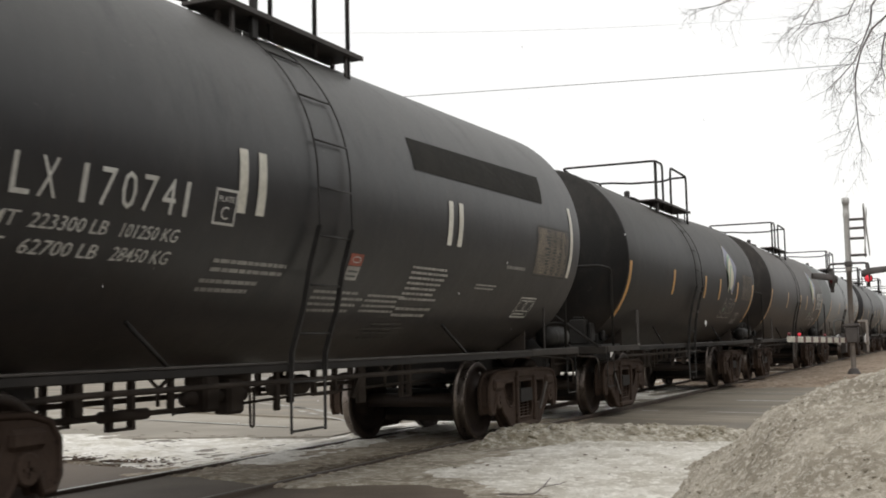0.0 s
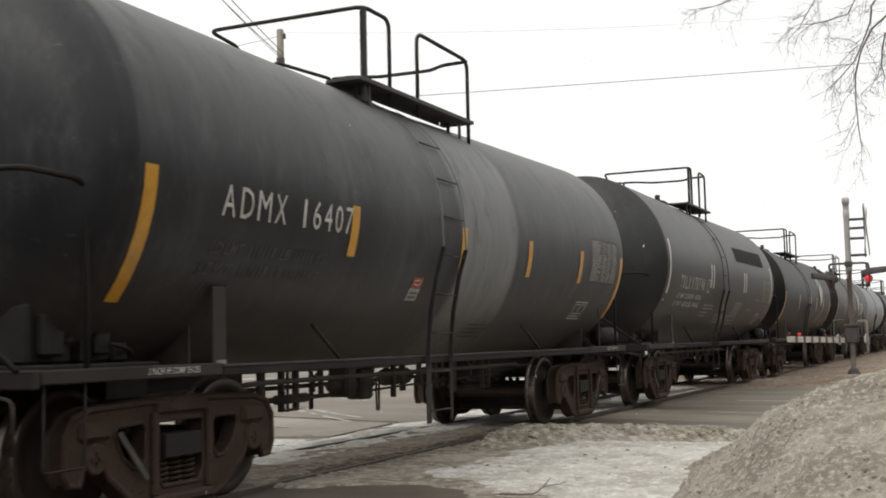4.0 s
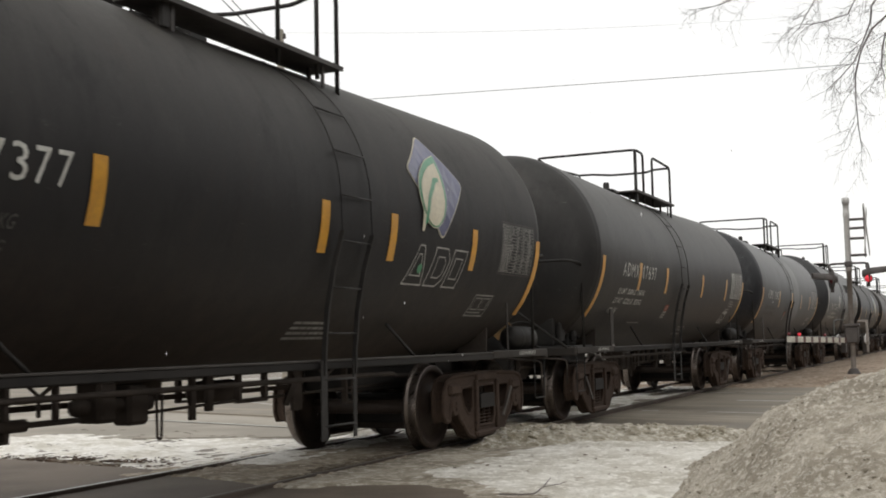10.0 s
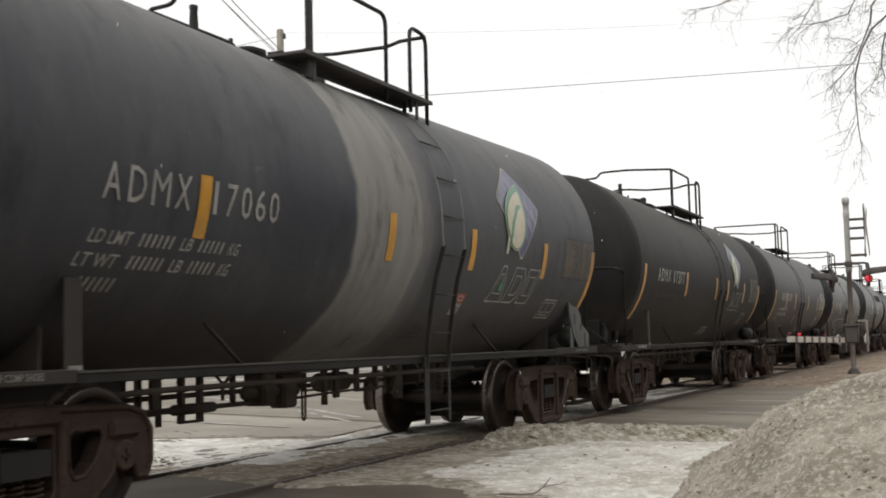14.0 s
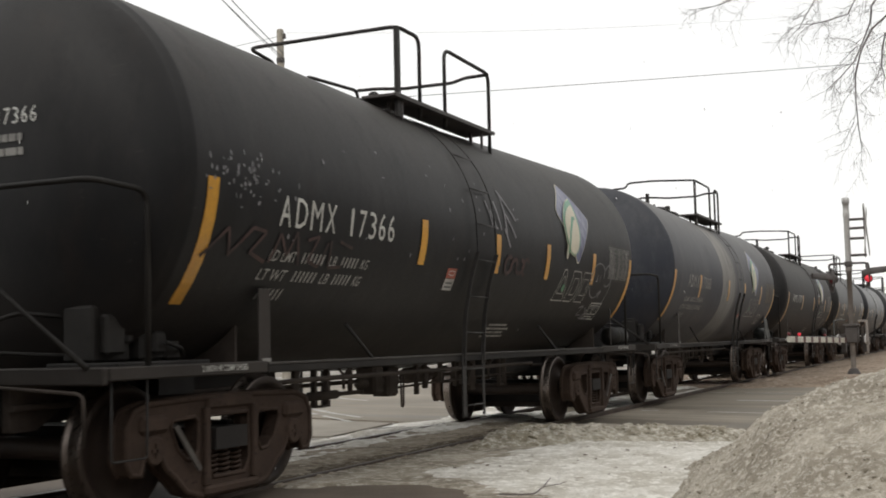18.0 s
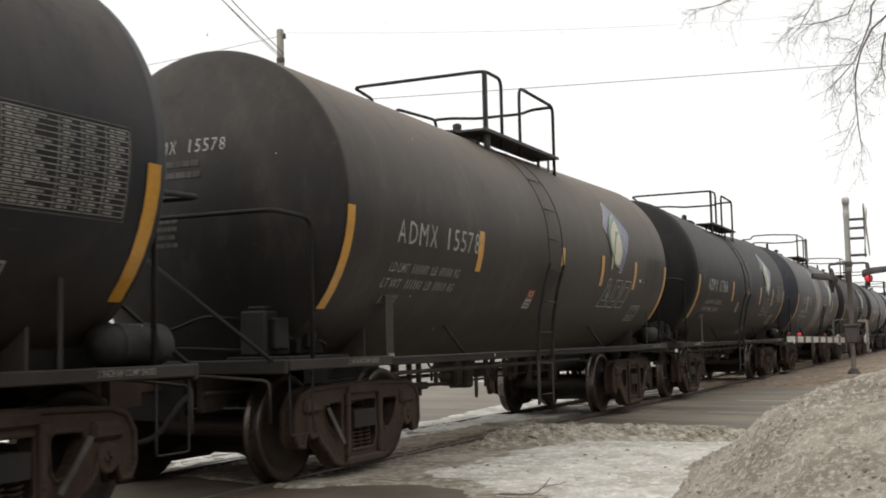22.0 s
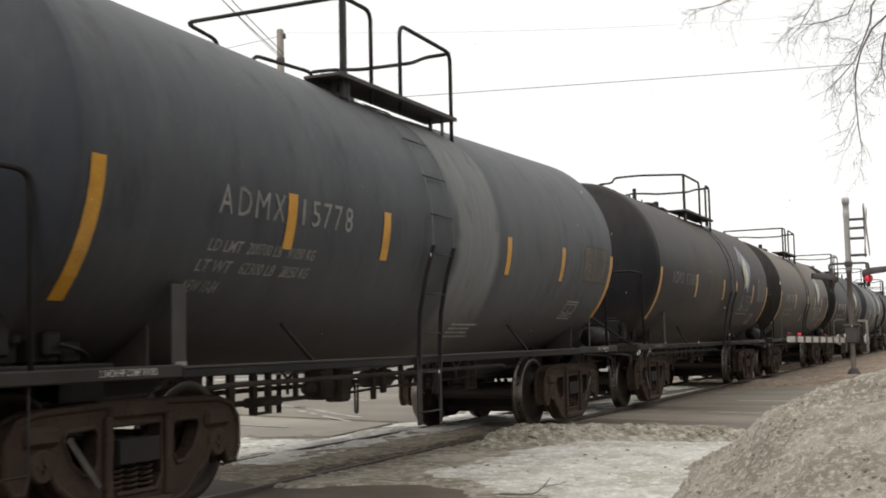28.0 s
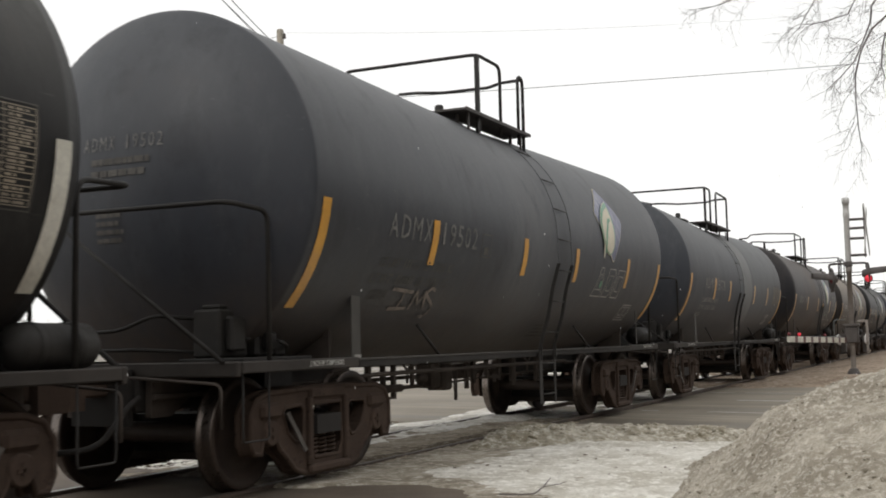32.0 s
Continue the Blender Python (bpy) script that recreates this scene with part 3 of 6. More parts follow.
def build_truck(car, y, rows_of_wheels):
    at = pose(0, y, 0)
    truck = part("truck", shared("truck/bolster", bolster_mesh, BLACK), car, "rust-brown four-wheel freight truck", at)
    for s in (1, -1):
        part("side_frame", shared("side_frame", side_frame_mesh, RUST), truck, "rust-brown cast steel side frame", pose(0, 0, 0, 0, 0, 0 if s > 0 else 180))
        for y3 in (-0.15, 0.0, 0.15):
            part("coil_spring", shared("coil_spring", spring_mesh, RUST), truck, "", pose(0, y3, 0, 0, 0, 0 if s > 0 else 180))
        for e in (-1, 1):
            part("bearing_cap", shared("bearing_cap", lambda: Build().lathe([(1.0, 0.105), (1.075, 0.105)], "x", (0, 0, 0), 16).lathe([(1.075, 0.105), (1.09, 0.092)], "x", (0, 0, 0), 16, False).lathe([(1.09, 0.092), (1.09, 0.001)], "x", (0, 0, 0), 16, False).box(1.085, 1.10, -0.05, 0.05, -0.012, 0.012).box(1.085, 1.10, -0.012, 0.012, -0.05, 0.05), RUST),
                 truck, "", pose(0, e * WHEELBASE / 2, WHEEL_R, 0, 0, 0 if s > 0 else 180))
    part("spring_plank", shared("spring_plank", spring_plank_mesh, FRAME), truck)
    part("brake_beam", shared("brake_beam", brake_beam_mesh, BLACK), truck)
    f = 1 if y < 0 else -1
    part("brake_lever", shared("brake_lever%d" % f, lambda: Build().plate([(f * -0.72, 0.60), (f * -0.68, 0.62), (f * -0.40, 0.29), (f * -0.44, 0.27)], 1.10, 1.115), PALELEVER), truck, "pale worn brake lever")
    for e in (-1, 1):
        w = part("wheelset", CAR_MESH.setdefault("wheelset", CAR_MESH.get("wheelset") or wheelset_data()), truck, "dark steel wheels on an axle", pose(0, e * WHEELBASE / 2, WHEEL_R))
        rows_of_wheels.append((w, e * WHEELBASE / 2))


def emblem(car, u, v, k=1.0, side=1):
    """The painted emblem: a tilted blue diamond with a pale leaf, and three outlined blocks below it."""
    place = lambda a, b: on_tank(a, b, 0.006, side)
    place2 = lambda a, b: on_tank(a, b, 0.010, side)
    place3 = lambda a, b: on_tank(a, b, 0.014, side)
    P = lambda pts: [(u + a * k, v + b * k) for a, b in pts]

    def rounded(pts, r=0.09):
        out = []
        n = len(pts)
        for i in range(n):
            a, p, q = Vector(pts[i - 1]), Vector(pts[i]), Vector(pts[(i + 1) % n])
            for t in (0, 0.25, 0.5, 0.75, 1):
                s, e = p + (a - p).normalized() * r, p + (q - p).normalized() * r
                w = s * (1 - t) ** 2 + p * 2 * t * (1 - t) + e * t * t
                out.append((w.x, w.y))
        return out
    edge = rounded([(-0.02, 0.538), (0.70, 0.07), (0.05, -0.60), (-0.66, 0.09)])
    blue = rounded([(-0.02, 0.52), (0.68, 0.07), (0.05, -0.58), (-0.64, 0.09)])
    part("emblem_edge", shape_mesh("emblem_edge", [P(edge)], CREAM, place, 2), car, "thin pale outline of a diamond emblem")
    part("emblem_diamond", shape_mesh("emblem_diamond", [P(blue)], BLUE, place2, 2), car, "dark blue painted diamond")
    knots = [(-0.20, -0.455), (-0.07, -0.44), (0.07, -0.33), (0.145, -0.15), (0.15, 0.03), (0.14, 0.16), (0.125, 0.285), (0.11, 0.305), (0.08, 0.295), (-0.12, 0.23), (-0.31, 0.12), (-0.43, 0.0), (-0.46, -0.14), (-0.42, -0.28), (-0.33, -0.40)]
    leaf = []
    for i in range(len(knots)):
        p, a, b, q = [Vector(knots[(i + o) % len(knots)]) for o in (-1, 0, 1, 2)]
        for t in (0.0, 0.5):
            w = 0.5 * (2 * a + (b - p) * t + (2 * p - 5 * a + 4 * b - q) * t * t + (3 * a - p - 3 * b + q) * t ** 3)
            leaf.append((w.x, w.y))
    tip = [((a + 0.16) * 1.08 - 0.16, (b + 0.08) * 1.06 - 0.08) for a, b in leaf]
    part("emblem_leaf_edge", shape_mesh("emblem_leaf_edge", [P(tip)], CREAM, place3, 2), car)
    place4 = lambda a, b: on_tank(a, b, 0.018, side)
    place5 = lambda a, b: on_tank(a, b, 0.022, side)
    part("emblem_leaf_rim", shape_mesh("emblem_leaf_rim", [P([((a + 0.16) * 1.04 - 0.16, (b + 0.08) * 1.03 - 0.08) for a, b in leaf])], GREEN, place4, 2), car, "green rim of the painted leaf")
    part("emblem_leaf", shape_mesh("emblem_leaf", [P([((a + 0.16) * 0.88 - 0.165, (b + 0.08) * 0.90 - 0.115) for a, b in leaf])], CREAM, place5, 2), car, "cream painted leaf")
    place6 = lambda a, b: on_tank(a, b, 0.026, side)
    stem = [[(-0.42, -0.46), (-0.36, -0.44), (-0.23, -0.17), (-0.06, 0.0), (-0.10, 0.05), (-0.30, -0.16)], [(-0.06, 0.0), (0.02, 0.02), (0.03, 0.06), (-0.10, 0.05)]]
    part("emblem_stem", shape_mesh("emblem_stem", [P(s) for s in stem], GREEN, place6, 1), car, "green painted leaf stem")
    part("emblem_stalk", shape_mesh("emblem_stalk", [P([(-0.47, -0.53), (-0.43, -0.53), (-0.34, -0.38), (-0.43, -0.32)])], CREAM, place5), car)
    # three plain slanting shapes in outline
    for shape in ([(-0.66, -1.07), (-0.44, -0.66), (-0.32, -0.66), (-0.20, -1.07)], [(-0.16, -1.07), (-0.04, -0.66), (0.26, -0.66), (0.34, -0.78), (0.26, -1.0), (0.14, -1.07)], [(0.30, -1.07), (0.42, -0.66), (0.78, -0.66), (0.66, -1.07)]):
        cu, cv = sum(p[0] for p in shape) / len(shape), sum(p[1] for p in shape) / len(shape)
        inner = [(cu + (p - cu) * 0.56, cv + (q - cv) * 0.56) for p, q in shape]
        for loop, w in ((shape, 0.016), (inner, 0.013)):
            part("emblem_block", shape_mesh("emblem_block", outline_of(P(loop), w), WORNWHITE, place, 2), car, "outlined slanting block in white paint")
    dot = [(-0.36 + 0.05 * math.cos(w), -0.90 + 0.05 * math.sin(w)) for w in [2 * math.pi * i / 14 for i in range(14)]]
    part("emblem_dot", shape_mesh("emblem_dot", [P(dot)], GREEN, place2), car, "small green painted dot")


def tank_car(spec, k):
    """A tank car of the train. k counts back from the car beside the camera at the start."""
    car = new("tank_car")
    tagged(car, spec["label"], "tank car", "tank cars of the train")
    wheels = []
    # marks along the side are kept by their place on the train, the car itself sits dy off the even pitch
    dy = spec.get("dy", 0.0)
    spec = dict(spec)
    for key in ("ladder", "posts", "deck", "stripe_at"):
        if key in spec:
            spec[key] = tuple(y - dy for y in spec[key])
    for key in ("emblem", "sign", "number_at"):
        if key in spec:
            spec[key] = (spec[key][0] - dy, *spec[key][1:])
    if spec.get("panel"):
        spec["panel"] = (spec["panel"][0] - dy, spec["panel"][1] - dy, *spec["panel"][2:])
    set_size(spec, k)
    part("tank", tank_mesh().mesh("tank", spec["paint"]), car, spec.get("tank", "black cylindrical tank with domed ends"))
    # underframe
    box_y = lambda x0, x1, y0, y1, z0, z1, c=0.0: Build().box(x0, x1, min(y0, y1), max(y0, y1), z0, z1, c)
    for s in (-1, 1):
        sill = part("side_sill", shared("side_sill%d" % s, lambda: Build().box(s * 1.19, s * 1.27, -4.4, 4.4, 0.95, 1.014, 0.008), BLACK), car, "black steel side sill")
        # paler cap colour stands for dust and sky light on the top edge
        part("sill_cap", shared("sill_cap%d" % s, lambda: Build().box(s * 1.12, s * 1.275, -4.4, 4.4, 1.014, 1.031, 0.004), LITCAP), sill, "dusty flange along the sill's top edge")
    for e in (-1, 1):
        part("draft_sill", shared("draft_sill%d" % e, lambda: box_y(-0.33, 0.33, e * 2.9, e * 6.25, 0.66, 1.0, 0.02).plate([(e * 6.24, 0.56), (e * 6.24, 1.0), (e * 6.30, 1.0), (e * 6.30, 0.56)], -0.28, 0.28), BLACK), car)
        part("body_bolster", shared("body_bolster%d" % e, lambda: Build().plate([(e * 4.6 - 0.22, 0.80), (e * 4.6 - 0.22, 1.3), (e * 4.6 + 0.22, 1.3), (e * 4.6 + 0.22, 0.80)], -0.55, 0.55), RAILING), car)
        part("coupler", shared("coupler%d" % e, lambda: box_y(-0.08, 0.08, e * 6.2, e * 6.6, 0.79, 0.93, 0.02)
                               .plate([(e * 6.58, 0.70), (e * 6.58, 1.0), (e * 6.86, 1.0), (e * 6.9, 0.94), (e * 6.9, 0.76), (e * 6.86, 0.70)], -0.14 + e * 0.03, 0.14 + e * 0.03), RUST), car, "rusty knuckle coupler")
        part("end_platform", shared("end_platform%d" % e, lambda: box_y(-1.19, 1.19, e * 4.95, e * 6.20, 0.985, 1.012), FRAME), car, "grimy steel end platform")
        part("end_beam", shared("end_beam%d" % e, lambda: Build().box(-1.26, 1.26, e * 6.22 - 0.03, e * 6.22 + 0.03, 0.93, 1.048, 0.012), SILL), car, "dusty steel end beam")
        for x in (-0.42, 0.36):
            part("end_gusset", shared("end_gusset%d%.1f" % (e, x), lambda: Build().plate([(e * 5.3, 0.98), (e * 6.19, 0.98), (e * 6.19, 0.62), (e * 5.95, 0.62)], x, x + 0.06), FRAME), car)
        part("air_hose", shared("air_hose%d" % e, lambda: Build().tube(bent([(e * -0.35, e * 6.25, 0.78), (e * -0.36, e * 6.42, 0.70), (e * -0.25, e * 6.58, 0.42), (e * -0.05, e * 6.85, 0.40)], 0.15), 0.024, 8), BLACK), car, "black rubber air hose")
        part("end_handrail", shared("end_handrail%d" % e, lambda: Build().tube(bent([(1.235, e * 5.78, 1.0), (1.235, e * 5.79, 2.22), (1.22, e * 6.33, 2.24), (-1.22, e * 6.33, 2.24), (-1.235, e * 5.79, 2.22), (-1.235, e * 5.78, 1.0)], 0.12, 5), 0.02), RAILING), car, "bent pipe handrail")
        part("handrail_brace", shared("handrail_brace%d" % e, lambda: Build().tube([(-0.5, e * 6.32, 2.22), (1.15, e * 6.27, 1.04)], 0.019), RAILING), car)
        for s in (-1, 1):
            part("end_sill", shared("end_sill%d%d" % (e, s), lambda: box_y(s * 1.19, s * 1.27, e * 4.4, e * 6.19, 0.955, 1.045, 0.01), SILL), car, "dusty steel end sill")
            ys = -4.42 if e < 0 else 4.90
            part("saddle_web", shared("saddle_web%d%d" % (e, s), lambda: Build().plate([(ys - 0.015, 1.02), (ys - 0.015, 1.42), (ys + 0.015, 1.42), (ys + 0.015, 1.02)], *sorted((s * 0.6, s * 0.98))), FRAME), car)
            if e < 0 or k != 4:
                part("saddle_plate", shared("saddle_plate%d%d%d" % (e, s, k in (8, 9)), lambda: Build().box(*sorted((s * 1.24, s * 1.252)), ys - (0.08 if e < 0 else 0.022), ys + (0.08 if e < 0 else 0.022), 1.03, 1.60, 0.004), SADDLE if k in (8, 9) else SILL), car, "dusty grey tank saddle plate" if k in (8, 9) else "grimy tank saddle plate")
            part("sill_brace", shared("sill_brace%d%d" % (e, s), lambda: Build().tube([(s * 1.12, -2.93 if e < 0 else 2.07, 1.34), (s * 1.22, -2.62 if e < 0 else 2.46, 1.03)], 0.016, 6), RAILING), car)
            part("sill_step", shared("sill_step%d%d" % (e, s), lambda: Build().tube(bent([(s * 1.24, e * 5.80, 0.96), (s * 1.24, e * 5.80, 0.44), (s * 1.24, e * 6.15, 0.44), (s * 1.24, e * 6.15, 0.96)], 0.03, 3), 0.008, 6), RAILING), car)
        part("uncoupling_lever", shared("uncoupling_lever%d" % e, lambda: Build().tube(bent([(1.15, e * 6.3, 0.55), (1.15, e * 6.3, 0.88), (0.1, e * 6.45, 0.96)], 0.06, 3), 0.013, 6), FRAME), car)
        if 0 < k < 10:
            y0 = -5.24 if e < 0 else 5.2
            part("brake_shoe_stencil", lettering("brake_shoe_stencil", "2 INCH HF COMP SHOES", y0, 0.985, 0.045, FADED if k in (4, 6, 7) else WHITE, place=lambda a, b: (1.2735, a, b), width=0.56), car, "small white stencilled line")
    # brake gear and fittings below the tank
    part("brake_pipe", shared("brake_pipe", lambda: Build().tube(bent([(0.45, -6.2, 0.78), (0.45, -3.4, 0.80), (0.62, -3.0, 0.84), (0.62, 3.2, 0.84), (0.45, 3.5, 0.8), (0.45, 6.2, 0.78)], 0.2), 0.024, 8), FRAME), car)
    part("brake_rod", shared("brake_rod", lambda: Build().tube([(0.33, -3.7, 0.66), (0.33, -1.2, 0.655)], 0.02, 6).tube([(0.33, -0.6, 0.655), (0.33, 0.4, 0.68), (0.33, 3.7, 0.72)], 0.013, 6), FRAME), car)
    part("brake_rod", shared("brake_rod2", lambda: Build().box(-0.35, -0.31, -3.7, 3.6, 0.70, 0.745), FRAME), car)
    for i, (y, w, z, x) in enumerate(((-2.05, 0.25, 0.54, 0.30), (0.97, 0.41, 0.66, 0.30), (2.75, 0.20, 0.55, 0.30))):
        for side in (1, -1):
            # a U of flat bar that hangs round the rods
            part("hanger", shared("hanger%d%d" % (i, side), lambda: Build().box(*sorted((side * x, side * (x + 0.05))), y - w / 2 - 0.024, y - w / 2 + 0.024, z, 0.98).box(*sorted((side * x, side * (x + 0.05))), y + w / 2 - 0.024, y + w / 2 + 0.024, z, 0.98)
                                            .box(*sorted((side * x, side * (x + 0.05))), y - w / 2 + 0.024, y + w / 2 - 0.024, z, z + 0.022), FRAME), car)
    for i, (y, w, z0) in enumerate(((-2.51, 0.10, 0.64), (0.11, 0.07, 0.56), (0.34, 0.09, 0.62), (1.72, 0.16, 0.54), (-1.45, 0.05, 0.66))):
        part("hanger", shared("drop_bar%d" % i, lambda: Build().box(0.30, 0.345, y - w / 2, y + w / 2, z0, 0.98, 0.008), FRAME), car)
    for i, (y, d) in enumerate(((-1.65, 0.24), (2.2, 0.26))):
        part("knee_brace", shared("knee_brace%d" % i, lambda: Build().tube(bent([(0.36, y, 0.70), (0.36, y, 0.84), (0.36, y + d, 0.97)], 0.08), 0.016, 6).tube([(0.36, y + 0.02, 0.83), (0.36, y - d * 0.7, 0.97)], 0.014, 6), FRAME), car)
    part("slack_adjuster", shared("slack_adjuster", lambda: Build().lathe([(-2.75, 0.001), (-2.75, 0.026), (-2.3, 0.026), (-2.28, 0.045), (-1.75, 0.045), (-1.72, 0.022), (-1.2, 0.022), (-1.2, 0.001)], "y", (0.33, 0, 0.655), 12), FRAME), car, "grimy slack adjuster barrel")
    part("valve_box", shared("valve_box", lambda: Build().box(0.22, 0.46, -1.16, -0.95, 0.62, 0.93, 0.03).box(0.25, 0.44, -0.80, -0.56, 0.58, 0.88, 0.03).lathe([(-1.3, 0.001), (-1.28, 0.06), (-0.45, 0.06), (-0.42, 0.001)], "y", (0.33, 0, 0.74), 12), FRAME), car, "grimy valve housing")
    part("brake_lever_plate", shared("brake_lever_plate", lambda: Build().plate([(1.35, 0.62), (1.43, 0.60), (1.62, 0.86), (1.54, 0.88)], 0.40, 0.425), FRAME), car)
    part("bottom_outlet", shared("bottom_outlet", lambda: Build().lathe([(0.56, 0.001), (0.56, 0.07), (0.62, 0.07), (0.62, 0.11), (0.68, 0.11), (0.68, 0.15), (0.78, 0.16), (0.78, 0.22), (1.0, 0.24)], "z", (0.05, -0.3, 0), 16), FRAME), car, "grimy bottom outlet")
    part("brake_cylinder", shared("brake_cylinder", lambda: Build().lathe([(-0.3, 0.001), (-0.3, 0.10), (0.25, 0.10), (0.3, 0.06), (0.42, 0.03), (0.42, 0.001)], "y", (-0.1, 1.0, 0.76), 16), FRAME), car)
    part("chain", shared("chain", lambda: Build().tube(bent([(0.4, -0.44, 0.8), (0.4, -0.43, 0.45), (0.4, -0.38, 0.45), (0.4, -0.37, 0.8)], 0.03, 3), 0.012, 5), FRAME), car)
    # brake valve cluster on the rear deck, reservoir on the front one
    part("brake_valve", shared("brake_valve", lambda: Build().box(0.56, 0.82, -5.86, -5.46, 1.07, 1.46, 0.02).box(0.60, 0.78, -5.80, -5.52, 1.46, 1.50, 0.015).box(0.82, 0.90, -5.80, -5.60, 1.12, 1.40, 0.02).box(0.82, 0.87, -5.56, -5.48, 1.20, 1.34, 0.015)
                               .box(0.62, 0.88, -5.42, -5.16, 1.07, 1.34, 0.025).box(0.88, 0.95, -5.36, -5.22, 1.12, 1.28, 0.02).box(0.70, 0.84, -5.10, -4.92, 1.07, 1.22, 0.02).tube([(0.76, -5.46, 1.25), (0.76, -5.42, 1.25)], 0.04, 8).tube([(0.72, -5.29, 1.34), (0.72, -5.29, 1.43), (0.72, -5.2, 1.45)], 0.022, 6)
                               .box(0.45, 1.08, -5.90, -4.88, 1.02, 1.07, 0.01), RAILING), car, "greasy cast brake valve")
    for n, pts in enumerate((((0.6, -5.75, 1.38), (0.35, -6.08, 1.42), (0.1, -6.18, 1.30), (-0.95, -6.18, 1.27)), ((0.6, -5.8, 1.12), (0.2, -6.12, 1.15), (-1.0, -6.15, 1.13)), ((1.0, -5.3, 1.2), (0.9, -5.0, 1.16), (0.62, -4.6, 1.10)))):
        part("air_pipe", shared("air_pipe%d" % n, lambda: Build().tube(bent(pts, 0.1), 0.016, 6), RAILING), car)
    light = spec.get("fittings", RAILING)
    part("air_reservoir", shared("air_reservoir" + light.name, lambda: Build().lathe([(5.27, 0.001), (5.29, 0.10), (5.35, 0.145), (5.92, 0.145), (5.98, 0.10), (6.0, 0.001)], "y", (1.06, 0.12, 1.185), 20)
                                 .lathe([(5.43, 0.152), (5.48, 0.152)], "y", (1.06, 0.12, 1.185), 20).lathe([(5.75, 0.152), (5.8, 0.152)], "y", (1.06, 0.12, 1.185), 20), light), car, spec.get("reservoir", "grimy air reservoir"))
    if k == 4:
        edge = [(4.93, 1.66), (5.12, 1.60), (5.30, 1.60), (5.43, 1.48), (5.46, 1.36), (5.66, 1.29), (5.77, 1.18), (5.79, 1.046), (5.32, 1.046), (5.13, 1.20), (5.02, 1.36)]
        part("tank_cradle", shared("tank_cradle" + light.name, lambda: Build().plate(edge, 1.262, 1.285).plate([(5.0, 1.046), (5.0, 1.34), (5.06, 1.28), (5.12, 1.18), (5.12, 1.046)], 1.262, 1.275)
                                   .box(1.285, 1.292, 5.16, 5.19, 1.36, 1.50).box(1.285, 1.30, 5.40, 5.43, 1.28, 1.36, 0.004).box(1.285, 1.30, 5.58, 5.62, 1.06, 1.24, 0.004), light), car, "ribbed cast cradle under the tank's end")
    part("end_apron", shared("end_apron", lambda: Build().plate([(5.05, 1.012), (5.05, 1.22), (5.55, 1.22), (5.98, 1.06), (5.98, 1.012)], 0.30, 0.80), RAILING), car)
    part("stencil_plate", shared("stencil_plate", lambda: Build().box(1.255, 1.262, -4.47, -4.35, 1.035, 1.065), FADED), car, "small pale stencil strip")
    # ladders
    ly = spec.get("ladder", (-1.05, -0.53))
    posts = spec.get("posts", (-1.55, -1.02, -0.38, 0.99))
    deck = spec.get("deck", (posts[0] - 0.2, posts[3] - 0.01))
    for s in (1, -1):
        for y in ly:
            for lower in (False, True):
                part("ladder_rail", shared("ladder_rail%d%d" % (s, lower), lambda: ladder_rail_mesh(s, lower), LADDER if lower or k == 0 else spec["paint"], True), car, "", pose(0, s * y, 0))
        wide, thin, foot = spec.get("legs", (0.05, 0.028, 0.36))
        for y, w in ((ly[0], wide), (ly[1], thin)):
            part("ladder_leg", shared("ladder_leg%d%.3f%.2f" % (s, w, foot), lambda: Build().box(*sorted((s * 1.304, s * 1.318)), -w, w, foot, 1.03, 0.004), LADDER), car, "flat steel ladder leg", pose(0, s * y, 0))
        pts = ladder_line()
        xs, zs = [p[0] for p in reversed(pts)], [p[1] for p in reversed(pts)]
        for i in range(9):
            z = 0.48 + i * 0.385
            x = s * float(np.interp(z, zs, xs))
            part("rung", shared("rung%d%d" % (s, i), lambda: Build().tube([(x, -0.26, z), (x, 0.26, z)], 0.0095, 6), LADDER, True), car, "", pose(0, s * (ly[0] + ly[1]) / 2, 0))
        part("top_platform", shared("top_platform%d%.2f%.2f" % (s, *deck), lambda: platform_mesh(s, *deck), DECKING, True), car, "dark steel walkway grating")
    for name, b in railing_meshes(*posts, posts[1] - posts[0] > 1.3, spec.get("rail_up", 0.0)):
        part(name, b.mesh(name, RAILING), car)
    mid = pose(0, deck[0] + 0.85, LIFT)
    part("manway", shared("manway", lambda: Build().lathe([(3.74, 0.25), (3.90, 0.25), (3.90, 0.29), (3.94, 0.29), (3.96, 0.22), (3.98, 0.08), (3.98, 0.001)], "z", (0, 0.2, 0), 24), RAILING), car, "dark round manway cover", mid)
    tall = posts[1] - posts[0] > 1.3
    part("relief_valve", shared("relief_valve%d" % tall, lambda: Build().lathe([(3.78, 0.10), (3.84, 0.10), (3.85, 0.15), (3.91, 0.15), (3.935, 0.08), (3.94, 0.001)], "z", (0.0, -0.90, 0), 16) if not tall else Build().lathe([(3.78, 0.07), (3.88, 0.06), (3.92, 0.05), (4.18, 0.035), (4.2, 0.04), (4.23, 0.04), (4.23, 0.001)], "z", (0.0, -1.12, 0), 14), RAILING), car, "", mid)
